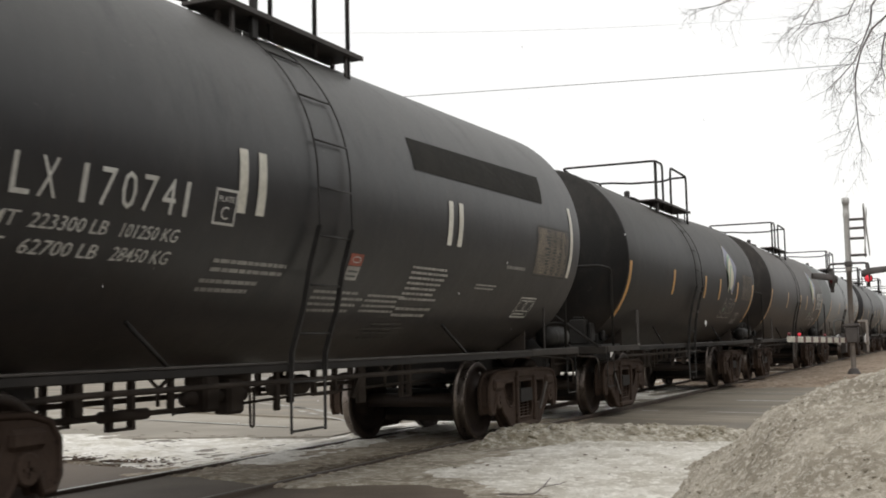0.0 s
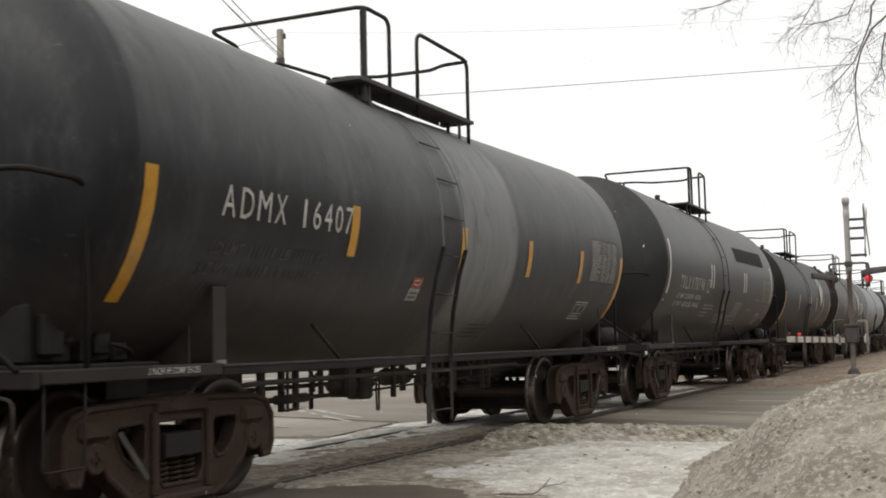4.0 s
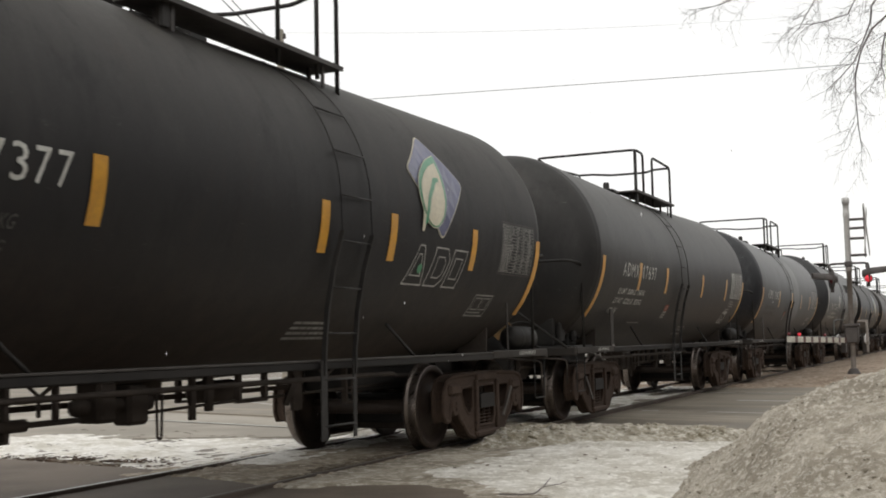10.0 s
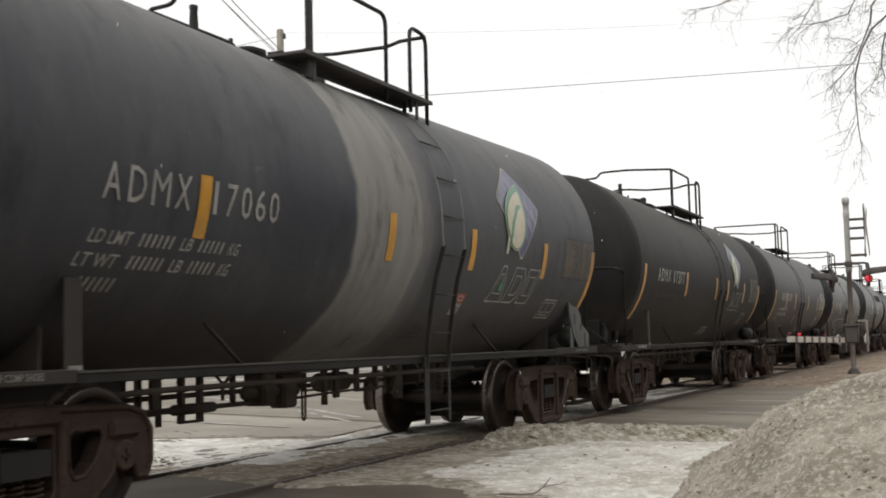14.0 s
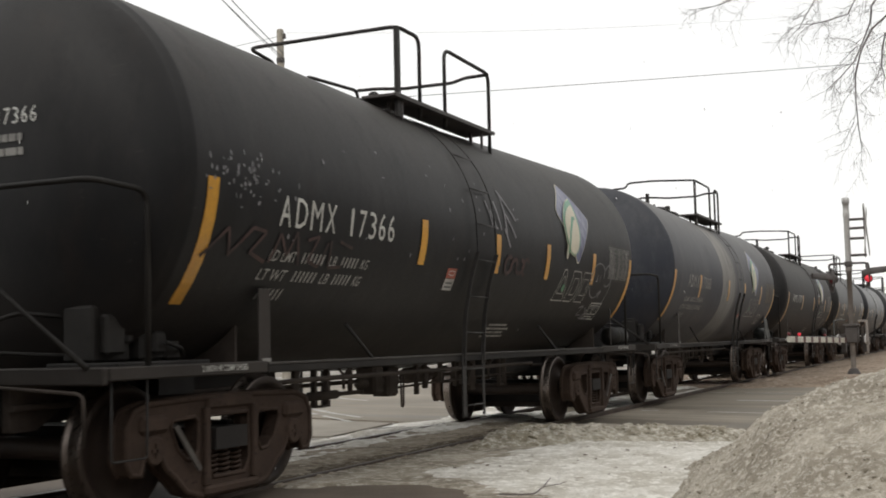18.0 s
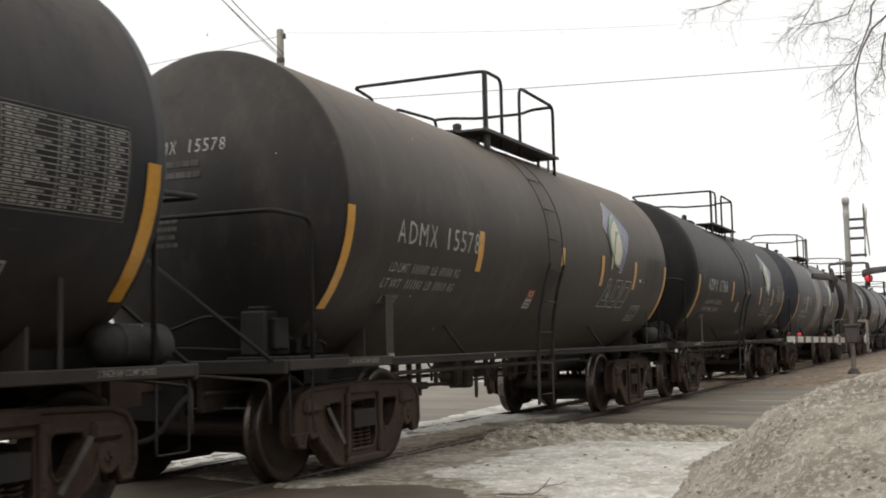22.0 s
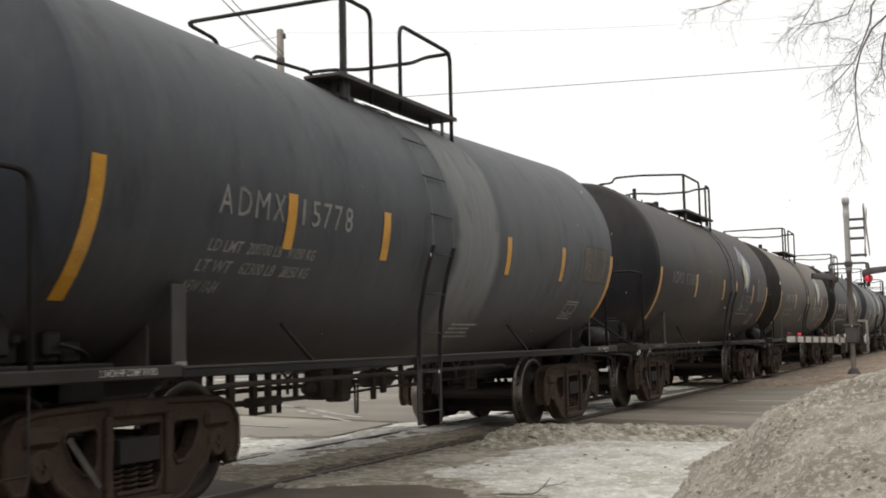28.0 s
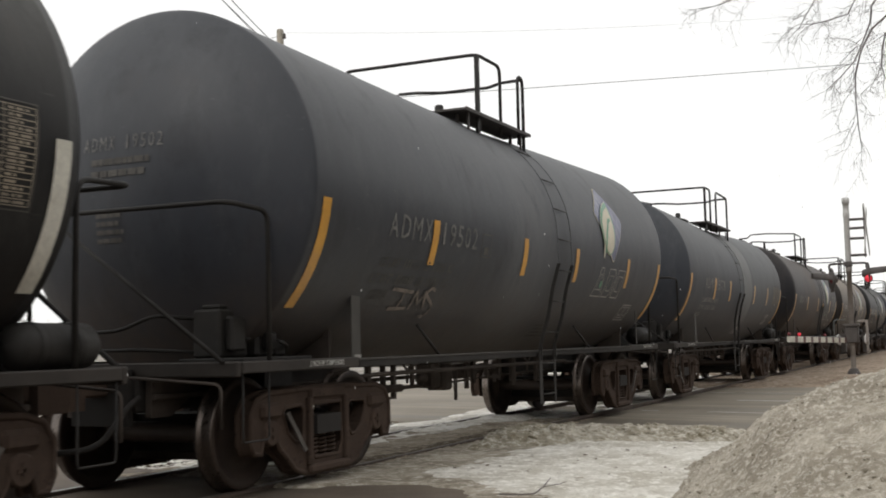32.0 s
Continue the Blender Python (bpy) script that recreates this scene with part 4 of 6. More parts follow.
    if tall:
        part("valve_fitting", shared("valve_fitting", lambda: Build().lathe([(3.80, 0.16), (3.93, 0.16), (3.95, 0.18), (3.99, 0.18), (4.02, 0.10), (4.02, 0.001)], "z", (0.02, -0.30, 0), 16).tube([(0.0, -0.55, 3.85), (0.0, -0.55, 4.06)], 0.02, 6).tube([(0.05, 0.02, 3.85), (0.05, 0.02, 4.04), (0.2, 0.05, 4.04)], 0.018, 6)
                                     .box(-0.1, 0.1, -0.68, -0.52, 3.80, 3.93, 0.02), RAILING), car, "dark cast valve fitting", mid)
    part("unloading_valve", shared("unloading_valve", lambda: Build().box(-0.2, 0.22, 0.55, 0.85, 3.78, 3.98, 0.03).lathe([(3.95, 0.06), (4.1, 0.06), (4.12, 0.03), (4.12, 0.001)], "z", (0.05, 0.45, 0), 10), RAILING), car, "", mid)
    for e in (-1, 1):
        build_truck(car, e * TRUCK_Y, wheels)
    # markings
    for s in (1, -1):
        place = lambda a, b: on_tank(a, b, 0.006, s)
        if spec.get("stripes", True):
            for n, y in enumerate(spec.get("stripe_at", (-5.45, -2.6, 0.0, 1.45, 3.4, 5.3))):
                z0, z1 = (1.47, 2.35) if n == 0 or y > 5 else (1.91, 2.34)
                part("reflective_stripe", shape_mesh("reflective_stripe", rect(y - 0.065, y + 0.065, z0, z1, 6), YELLOW, place), car, "yellow reflective strip")
        if spec.get("emblem"):
            emblem(car, *spec["emblem"], side=s)
    ink = spec.get("ink", WHITE)
    u, v, w, h = spec.get("number_at", (-4.2, 2.12, 1.95, 0.20))
    if spec.get("mark"):
        m0, n0 = spec.get("split", (0.47, 0.55))
        part("owner_mark", lettering("owner_mark", spec["mark"], u, v, h, ink, width=w * m0, stencil=True), car, "stencilled owner letters")
        part("car_number", lettering("car_number", spec["number"], u + w * n0, v, h, ink, width=w * (1.01 - n0), stencil=True), car, "stencilled car number")
        for i, (a, b, c) in enumerate(spec.get("weights", ())):
            f, drop = spec.get("small", (0.76, 0.265))
            zz = v - drop - i * 0.145
            if b == "-":
                faint = spec.get("weight_ink", DIMPRINT)
                # the words can be read, the figures not
                k1 = u + 0.44 - i * 0.04 if a else u + 0.02
                strokes = [[(x + 0.25 * y, zz + y) for x, y in ((q, 0), (q + 0.022, 0), (q + 0.022, 0.085), (q, 0.085))] for q in [k1 + 0.06 * n for n in range(6)] + ([k1 + 0.62 + 0.06 * n for n in range(5)] if a else [])]
                part("weight_stroke", shape_mesh("weight_stroke", strokes, faint, on_tank), car, "worn pale figures, unreadable", kind="stuff")
                if a:
                    part("weight_line", lettering("weight_line", a, u - 0.03 - i * 0.06, zz, 0.085, faint, slant=0.25, width=0.38), car)
                    for word, du in ((c, 0.42), ("KG", 0.96)):
                        part("weight_line", lettering("weight_line", word, k1 + du, zz, 0.085, faint, slant=0.25, width=0.12), car)
                continue
            part("weight_line", lettering("weight_line", a, u - 0.03 - i * 0.06, zz, 0.085, ink, slant=0.25, width=w * f * 0.27), car)
            if not b:
                continue
            part("weight_line", lettering("weight_line", b, u + w * f * 0.30 - i * 0.02, zz, 0.085, ink, slant=0.25, width=w * f * 0.31), car)
            part("weight_line", lettering("weight_line", c, u + w * f * 0.67 - i * 0.02, zz, 0.085, ink, slant=0.25, width=w * f * 0.27), car)
        if not spec.get("weights"):
            part("weight_stencil", shape_mesh("weight_stencil", bars(k, u - 0.05, u + w * 0.8, v - 0.40, v - 0.12, 2, 0.42, 0.1, 11), DIMPRINT, on_tank), car, "pale small print, unreadable", kind="stuff")
        # the same number on the domed rear end
        hx = lambda a, b: on_head(a, b)
        hu, hz = spec.get("head", (-0.38, 2.88))
        mw, off, nw = spec.get("head_size", (0.42, 0.49, 0.42))
        part("owner_mark", lettering("owner_mark", spec["mark"], hu, hz, 0.12, ink, place=hx, width=mw, stencil=True), car, "stencilled owner letters")
        part("car_number", lettering("car_number", spec["number"], hu + off, hz, 0.12, ink, place=hx, width=nw, stencil=True), car, "stencilled car number")
        for words, du, dz, width in spec.get("capacity", ()):
            part("capacity_line", lettering("capacity_line", words, hu + du, hz - dz, 0.065, ink, place=hx, width=width), car, "small pale capacity lettering")
        if not spec.get("capacity"):
            part("end_stencil", shape_mesh("end_stencil", bars(k + 40, hu + 0.1, hu + 0.72, hz - 0.27, hz - 0.07, 2, 0.55, 0.1, 7), DIMPRINT if spec.get("ink") else FADED, hx), car, "pale small print, unreadable", kind="stuff")
        part("end_stencil", shape_mesh("end_stencil", bars(k + 41, hu + 0.15, hu + 0.45, 2.0, 2.28, 4, 0.55, 0.1, 4), DIMPRINT if spec.get("ink") else FADED, hx), car, "pale small print, unreadable", kind="stuff")
    pu = spec.get("panel", (4.0, 5.2, 1.97, 2.52))
    if pu:
        part("data_panel", shape_mesh("data_panel", table(k + 80, *pu), spec.get("panel_ink", PANELPRINT), on_tank), car, "panel of pale ruled small print, unreadable", kind="stuff")
        part("panel_frame", shape_mesh("panel_frame", outline_of([(pu[0] - 0.03, pu[2] - 0.03), (pu[1] + 0.02, pu[2] - 0.03), (pu[1] + 0.02, pu[3] + 0.03), (pu[0] - 0.03, pu[3] + 0.03)], 0.010), DIMPRINT, on_tank, 3), car)
    bu = spec.get("box", 3.9)
    box_ink = FADED if k == 3 else WORNWHITE if ink in (FADED, WORNGREY) else ink
    skew = lambda pts: [(bu + a + 0.05 * b, 1.44 + b) for a, b in pts]
    for loop, w in (([(0, 0), (0.52, 0), (0.52, 0.235), (0, 0.235)], 0.016), ([(0.05, 0.07), (0.245, 0.07), (0.245, 0.20), (0.05, 0.20)], 0.012), ([(0.275, 0.07), (0.47, 0.07), (0.47, 0.20), (0.275, 0.20)], 0.012)):
        part("box_stencil", shape_mesh("box_stencil", outline_of(skew(loop), w), box_ink, on_tank, 2), car, "boxed pale stencil")
    part("box_print", shape_mesh("box_print", [skew([(0.05, 0.035), (0.40, 0.035), (0.40, 0.05), (0.05, 0.05)])], box_ink, on_tank, 1), car)
    part("service_stencil", shape_mesh("service_stencil", bars(k + 17, 0.5, 1.3, 1.19, 1.36, 4, 0.5, 0.3, 7), WORNWHITE if k in (2, 3, 5, 8) else DIMPRINT, on_tank), car, "pale small print, unreadable", kind="stuff")
    for n, (u0, u1, v0, v1, rows) in enumerate(spec.get("notes", ())):
        part("note_stencil", shape_mesh("note_stencil", bars(k * 7 + n, u0, u1, v0, v1, rows, 0.5, 0.25, 5), WORNWHITE, on_tank), car, "pale small print, unreadable", kind="stuff")
    if "sign" in spec:
        su, sv = spec["sign"]
        part("warning_sign", shape_mesh("warning_sign", rect(su - 0.11, su + 0.11, sv + 0.01, sv + 0.11), SIGNRED, on_tank), car, "small red and white warning sign")
        part("warning_text", shape_mesh("warning_text", rect(su - 0.11, su + 0.11, sv - 0.11, sv + 0.005), WORNWHITE, on_tank), car)
        lay = lambda p, q: on_tank(p, q, 0.009)
        oval = [(su + 0.075 * math.cos(w), sv + 0.062 + 0.028 * math.sin(w)) for w in [2 * math.pi * i / 16 for i in range(16)]]
        part("warning_oval", shape_mesh("warning_oval", outline_of(oval, 0.008), WHITE, lay), car)
        for a, b in ((-0.045, -0.028), (-0.085, -0.068)):
            part("warning_line", shape_mesh("warning_line", rect(su - 0.085, su + 0.075, sv + a, sv + b), GREYPAINT, lay), car)
    if spec.get("placard"):
        part("placard", Build().add(PLACARD_AT(-6.30) + PLACARD_AT(-6.31), [(0, 1, 2, 3), (7, 6, 5, 4), (0, 4, 5, 1), (1, 5, 6, 2), (2, 6, 7, 3), (3, 7, 4, 0)]).mesh("placard", PLACARD), car, "faded orange diamond placard")
        part("placard_holder", Build().tube([(0.145, -6.30, 1.78), (0.145, -6.30, 1.52)], 0.014).mesh("placard_holder", RAILING), car)
    for fn in spec.get("extra", ()):
        fn(car)
    return car, wheels


# ---- ground, roads and track ----
def sheet(name, x0, x1, y0, y1, step, height, mat, label, category="ground", kind="structure", smooth=True):
    """A piece of ground as a grid of heights."""
    nx, ny = max(1, round((x1 - x0) / step)), max(1, round((y1 - y0) / step))
    v = [(x0 + (x1 - x0) * i / nx, y0 + (y1 - y0) * j / ny) for j in range(ny + 1) for i in range(nx + 1)]
    v = [(x, y, height(x, y)) for x, y in v]
    f = [(j * (nx + 1) + i, j * (nx + 1) + i + 1, (j + 1) * (nx + 1) + i + 1, (j + 1) * (nx + 1) + i) for j in range(ny) for i in range(nx)]
    me = bpy.data.meshes.new(name)
    me.from_pydata(v, [], f)
    me.polygons.foreach_set("use_smooth", [smooth] * len(f))
    me.materials.append(mat)
    return tagged(new(name, me), label, category, kind=kind)


def rough(x, y, scale, seed=0.0):
    return noise.noise((x * scale + seed, y * scale - seed, seed * 0.7))


def smooth01(a, b, x):
    t = max(0.0, min(1.0, (x - a) / (b - a)))
    return t * t * (3 - 2 * t)


GROUND_Z = -0.10
b = Build()
b.add([(-2500, -2500, GROUND_Z), (2500, -2500, GROUND_Z), (2500, 2500, GROUND_Z), (-2500, 2500, GROUND_Z)], [(0, 1, 2, 3)])
tagged(new("ground", b.mesh("ground", EARTH)), "wide flat winter verge of thin snow and dry grass", "ground", kind="structure")


def slab(name, corners, z, thick, mat, label, category):
    b = Build()
    n = len(corners)
    b.add([(x, y, z) for x, y in corners] + [(x, y, z - thick) for x, y in corners],
          [list(range(n)), list(reversed(range(n, 2 * n)))] + [(i, i + n, (i + 1) % n + n, (i + 1) % n) for i in range(n)])
    return tagged(new(name, b.mesh(name, mat)), label, category, kind="structure")


# far road over the crossing, slightly askew to the track
slab("road_crossing", [(-60, 34.0), (-60, 46.0), (-6.99 - 0.9, 28.6), (-4.6, 28.2), (12, 24.6), (12, 12.4), (-2.5, 15.0), (-5.4, 15.6), (-8.2, 16.2)], -0.075, 0.2, ASPHALT, "grey wet asphalt road over the railway", "road")
# lot beyond the track
slab("parking_lot", [(-60, 13.0), (-60, 33.6), (-8.3, 16.0), (-8.0, 13.6), (-14, 12.0)], -0.082, 0.2, LOT, "pale grey asphalt lot with faint painted lines", "parking lot")
# near path, dark asphalt up to the rails
slab("path", [(-40, -12), (-40, 11.4), (-10.3, 9.8), (-8.2, 9.35), (-6.6, 9.1), (-5.7, 8.8), (-5.0, 8.95), (-4.4, 9.1), (-3.9, 8.85), (-3.5, 8.1), (-3.3, 6.5), (8, 5.5), (8, -12)], -0.034, 0.2, DARKASPHALT, "dark brown-grey asphalt path across the rails", "path")


def path_edge(x, y):
    """How far a point lies beyond the ragged edge of the path."""
    e = float(np.interp(x, (-40, -10.3, -9.36, -8.24, -7.3, -6.6, -5.64, -5.25, -4.9, -4.4, -3.9, -3.5), (10.9, 9.3, 9.1, 8.97, 8.62, 8.76, 8.37, 8.2, 8.5, 8.72, 8.6, 8.0)))
    return y - e + 0.07 * rough(x, y, 3.0, 4.0) + 0.03 * rough(x, y, 11.0, 6.0)


def line(name, x0, y0, x1, y1, w, z, mat=ROADPAINT, label="worn white painted road line"):
    d = Vector((x1 - x0, y1 - y0)).normalized()
    s = Vector((-d.y, d.x)) * w / 2
    b = Build()
    n = 24
    for i in range(n):
        if rough(i * 0.37, x0, 1.0, 4.0) > 0.28:
            continue
        p, q = Vector((x0, y0)).lerp((x1, y1), i / n), Vector((x0, y0)).lerp((x1, y1), (i + 1) / n)
        b.add([(p.x - s.x, p.y - s.y, z), (p.x + s.x, p.y + s.y, z), (q.x + s.x, q.y + s.y, z), (q.x - s.x, q.y - s.y, z)], [(0, 1, 2, 3)])
    return tagged(new(name, b.mesh(name, mat)), label, "road marking", kind="structure")


for i, (x0, y0, x1, y1, w) in enumerate(((-5.4, 22.6, 2.0, 20.6, 0.16), (-5.2, 19.2, 2.0, 17.4, 0.12), (-5.6, 25.4, 1.0, 24.0, 0.1), (-11.6, 18.6, -8.8, 15.8, 0.1), (-13.6, 20.8, -9.4, 17.0, 0.1),
                                         (-18.0, 24.0, -11.0, 18.6, 0.1), (-22.0, 30.0, -12.0, 22.0, 0.1), (-16.0, 17.0, -9.5, 14.9, 0.1))):
    line("road_line", x0, y0, x1, y1, w, -0.070)

# ballast bed, fill between the rails at the crossing, and the rails
sheet("ballast", -8.4, -1.2, 26.0, 150.0, 0.22, lambda x, y: -0.20 if abs(x - TRACK_X) > 40 else -0.055 + 0.03 * rough(x, y, 3.1, 2.0) + 0.03 * rough(x, y, 8.0, 5.0) + 0.10 * smooth01(-4.6, -3.6, x) * smooth01(-0.6, -2.0, x) * smooth01(27.5, 30.0, y) - 0.06 * (1 - smooth01(26.6, 28.4, y)), BALLAST, "tan gravel and dead grass beside the track", "gravel")
def fill_height(x, y):
    """Grit packed level with the rails, with a narrow groove on the inner side of each rail."""
    a = abs(x - TRACK_X)
    groove = smooth01(0.05, 0.02, abs(a - 0.665) - 0.02 - 0.05 * rough(x, y, 5.0, 7.0))
    crumbs = smooth01(0.30, 0.10, abs(a - 0.72)) * (0.016 * rough(x, y, 9.0, 4.0) + 0.010 * rough(x, y, 21.0, 1.0))
    edge = smooth01(-0.12, 0.06, path_edge(x, y))
    return -0.018 + crumbs + 0.010 * rough(x, y, 2.5, 1.0) + 0.008 * rough(x, y, 7.0, 3.0) + 0.004 * rough(x, y, 16.0, 3.0) - 0.05 * groove - 0.012 * smooth01(0.85, 1.2, a) - 0.12 * (smooth01(1.15, 1.6, a) if x < TRACK_X else smooth01(0.82, 0.95, a)) - 0.10 * (1 - edge) - 0.05 * smooth01(15.0, 17.0, y)


sheet("crossing_fill", -8.1, -5.2, 8.0, 17.2, 0.035, fill_height, CONCRETE, "gritty grey fill between and beside the rails", "gravel")
def mud_strip(x, y):
    """Dark mud that lies ragged in the flangeway of the near rail."""
    u = smooth01(-5.98, -5.66, x + 0.16 * rough(x, y, 1.8, 3.0) + 0.08 * rough(x, y, 6.0, 5.0)) * smooth01(-0.1, 0.5, path_edge(x, y)) * (0.65 + 0.5 * rough(x, y, 0.9, 8.0))
    return -0.052 + 0.052 * u + 0.016 * rough(x, y, 8.0, 2.0) + 0.010 * rough(x, y, 19.0, 6.0)


sheet("flangeway_mud", -6.05, -5.535, 8.6, 16.4, 0.025, mud_strip, LEAFMUD, "dark ragged mud along the near rail", "mud", kind="stuff")
sheet("track_bed", -8.6, -4.2, 16.4, 150.0, 0.25, lambda x, y: -0.085 + 0.02 * rough(x, y, 4.0, 6.0) - 0.05 * smooth01(27.0, 29.0, y), CONCRETE, "grimy track bed", "gravel")
slab("track_bed_behind", [(-8.6, -60), (-4.4, -60), (-4.4, 8.0), (-8.6, 8.0)], -0.062, 0.1, CONCRETE, "grimy fill between the rails", "gravel")
for s in (-1, 1):
    x = TRACK_X + s * 0.7525
    rail = new("rail")
    tagged(rail, "steel running rail with a polished head", "rail", "rails of the track")
    prof = [(-0.07, -0.172), (0.07, -0.172), (0.07, -0.155), (0.012, -0.13), (0.012, -0.045), (0.037, -0.035), (0.037, -0.006), (-0.037, -0.006), (-0.037, -0.035), (-0.012, -0.045), (-0.012, -0.13), (-0.07, -0.155)]
    n = len(prof)
    b = Build().add([(x + a, y, c) for y in (-80, 260) for a, c in prof], [list(range(n)), list(range(n, 2 * n))] + [(i, (i + 1) % n, (i + 1) % n + n, i + n) for i in range(n)])
    part("rail_base", b.mesh("rail_base", RAILSTEEL), rail, "rusty rail web and foot")
    part("rail_head", Build().box(x - 0.016, x + 0.016, -80, 260, -0.0055, 0.0).mesh("rail_head", DULLHEAD if s > 0 else RAILHEAD), rail, "worn rail head")
tie = None
for i in range(70):
    y = 29.0 + i * 0.52
    me = tie.data if tie else Build().box(-1.3, 1.3, -0.11, 0.11, -0.3, -0.115, 0.01).mesh("tie", surface("tie_wood", (0.05, 0.04, 0.033), (0.09, 0.075, 0.06), 3, 25, 0.9, bump=0.4))
    ob = new("tie", me)
    ob.matrix_basis = pose(TRACK_X, y, 0)
    tagged(ob, "dark weathered wooden railway tie", "railway tie", "ties of the track")
    tie = tie or ob

# ---- snow ----
def lumps(x, y, scale, seed=0.0):
    """Rounded lumps side by side, 0 in the cracks to 1 on top."""
    d = noise.voronoi((x * scale + 0.4 * rough(x, y, scale * 0.7, seed), y * scale + 0.4 * rough(y, x, scale * 0.7, seed), seed))[0]
    return max(0.0, 1.0 - d[0] * d[0] * 1.9)


def ridge_height(x, y):
    """The low ploughed ridge between the packed snow and the far road."""
    t = (x + 5.2) / 2.9
    crest_y = 12.75 + 1.85 * t + 0.12 * rough(x, y, 1.1, 2.0)
    high = 0.285 - 0.22 * t
    d = (y - crest_y) / (0.5 if y > crest_y else 1.2)
    body = math.exp(-d * d)
    ends = smooth01(-5.44, -5.02, x + 0.12 * rough(x, y, 1.4, 6.0))
    lump = 0.06 * rough(x, y, 1.6, 3.0) + 0.04 * rough(x, y, 4.0, 8.0) + 0.06 * lumps(x, y, 4.2, 2.0) + 0.035 * lumps(x, y, 10.0, 5.0) + 0.012 * rough(x, y, 22.0, 1.5)
    return -0.155 + (high * body + lump * (0.12 + 0.75 * body)) * ends + 0.02 * ends


sheet("snow_ridge", -5.5, -0.4, 10.6, 16.2, 0.03, ridge_height, DIRTYSNOW, "low ridge of ploughed dirty grey snow", "snow", kind="stuff")


def patch_height(x, y):
    wander = 0.45 * rough(x, y, 0.7, 7.0) + 0.25 * rough(x, y, 2.2, 3.0) + 0.10 * rough(x, y, 6.0, 1.0)
    u = smooth01(-5.5, -4.35, x + wander - 0.25 * smooth01(10.0, 12.5, y)) * smooth01(0.0, 0.6, path_edge(x, y) - 0.15 * smooth01(-3.6, -5.2, x) + 0.3 * wander) * (1 - smooth01(12.6, 14.2, y + 0.4 * rough(x, y, 1.2, 4.0)))
    return -0.125 + 0.118 * u + 0.012 * rough(x, y, 1.8, 5.0) + 0.014 * rough(x, y, 5.0, 6.0) + 0.012 * rough(x, y, 14.0, 2.0) + 0.010 * rough(x, y, 31.0, 2.0)


sheet("snow_patch", -5.45, 1.0, 8.2, 14.4, 0.03, patch_height, SNOW, "flat packed snow between the rails and the bank", "snow", kind="stuff")
sheet("slush_verge", -5.47, -3.0, 7.9, 15.4, 0.04, lambda x, y: -0.020 + 0.010 * rough(x, y, 1.6, 9.0) + 0.008 * rough(x, y, 4.0, 2.0) + 0.008 * rough(x, y, 11.0, 4.0) - 0.10 * (1 - smooth01(-0.16, 0.12, path_edge(x, y) + 0.12 * rough(x, y, 5.0, 3.0))), SLUSH, "gritty slush along the near rail", "gravel", kind="stuff")


def bank_height(x, y):
    # profile goes by bearing from the eye, shaped to fit the camera's view
    c = -x * 9.0 / max(3.0, y) if y > 3 else -x
    c -= 0.14 * smooth01(9.6, 8.3, y)
    prof = float(np.interp(c, (-3.0, -1.0, 0.2, 0.6, 0.95, 1.28, 1.59, 1.94, 2.19, 2.5), (0.95, 1.0, 0.93, 0.86, 0.76, 0.63, 0.38, 0.12, -0.10, -0.35)))
    g = smooth01(2.6, 8.6, y) * (1 - smooth01(9.4, 13.5, y)) * (1 - smooth01(0.5, 2.3, x))
    lump = 0.04 * rough(x, y, 1.5, 3.3) + 0.04 * rough(x, y, 3.6, 6.1) + 0.03 * (lumps(x, y, 6.5, 1.0) - 0.6) + 0.045 * (lumps(x, y, 12.0, 3.0) - 0.6) + 0.02 * (lumps(x, y, 23.0, 6.0) - 0.6)
    return -0.2 + (prof + 0.2) * g - 0.06 * smooth01(1.8, 2.4, x) + lump * (0.3 + 0.7 * g) * (1 if prof > -0.1 else 0.3)


sheet("snow_bank", -3.3, 2.4, 3.2, 13.6, 0.028, bank_height, BANKSNOW, "high ploughed bank of gritty grey-brown snow", "snow bank", kind="stuff")


def far_patch(x, y):
    w = 0.5 * rough(x, y, 0.7, 2.0) + 0.3 * rough(x, y, 2.0, 5.0) + 0.12 * rough(x, y, 6.0, 3.0)
    u = smooth01(0.0, 0.5, path_edge(x, y) + 0.3 * w) * (1 - smooth01(12.2, 14.6, y + w)) * (1 - smooth01(-8.1, -7.2, x + 0.08 * (y - 10) + 0.5 * w))
    return -0.16 + 0.085 * u + 0.05 * rough(x, y, 1.2, 1.0) * u + 0.03 * rough(x, y, 0.55, 3.0) + 0.022 * rough(x, y, 4.0, 3.0) + 0.012 * rough(x, y, 9.0, 3.0)


def rail_snow(x, y):
    """Broken strips of snow along the far rail."""
    a = x - (TRACK_X - 0.7525)
    strip = smooth01(0.75, 0.45, abs(a - 0.05 + 0.18 * rough(x, y, 0.8, 9.0))) * smooth01(0.2, 1.2, path_edge(x, y)) * (1 - smooth01(0.055, 0.03, abs(a)))
    broken = 0.5 * rough(x * 2.2, y * 0.7, 1.5, 4.0) + 0.35 * rough(x * 2.0, y, 3.0, 8.0) + 0.2 * rough(x, y, 9.0, 2.0)
    return -0.085 + 0.076 * strip + 0.055 * broken * strip


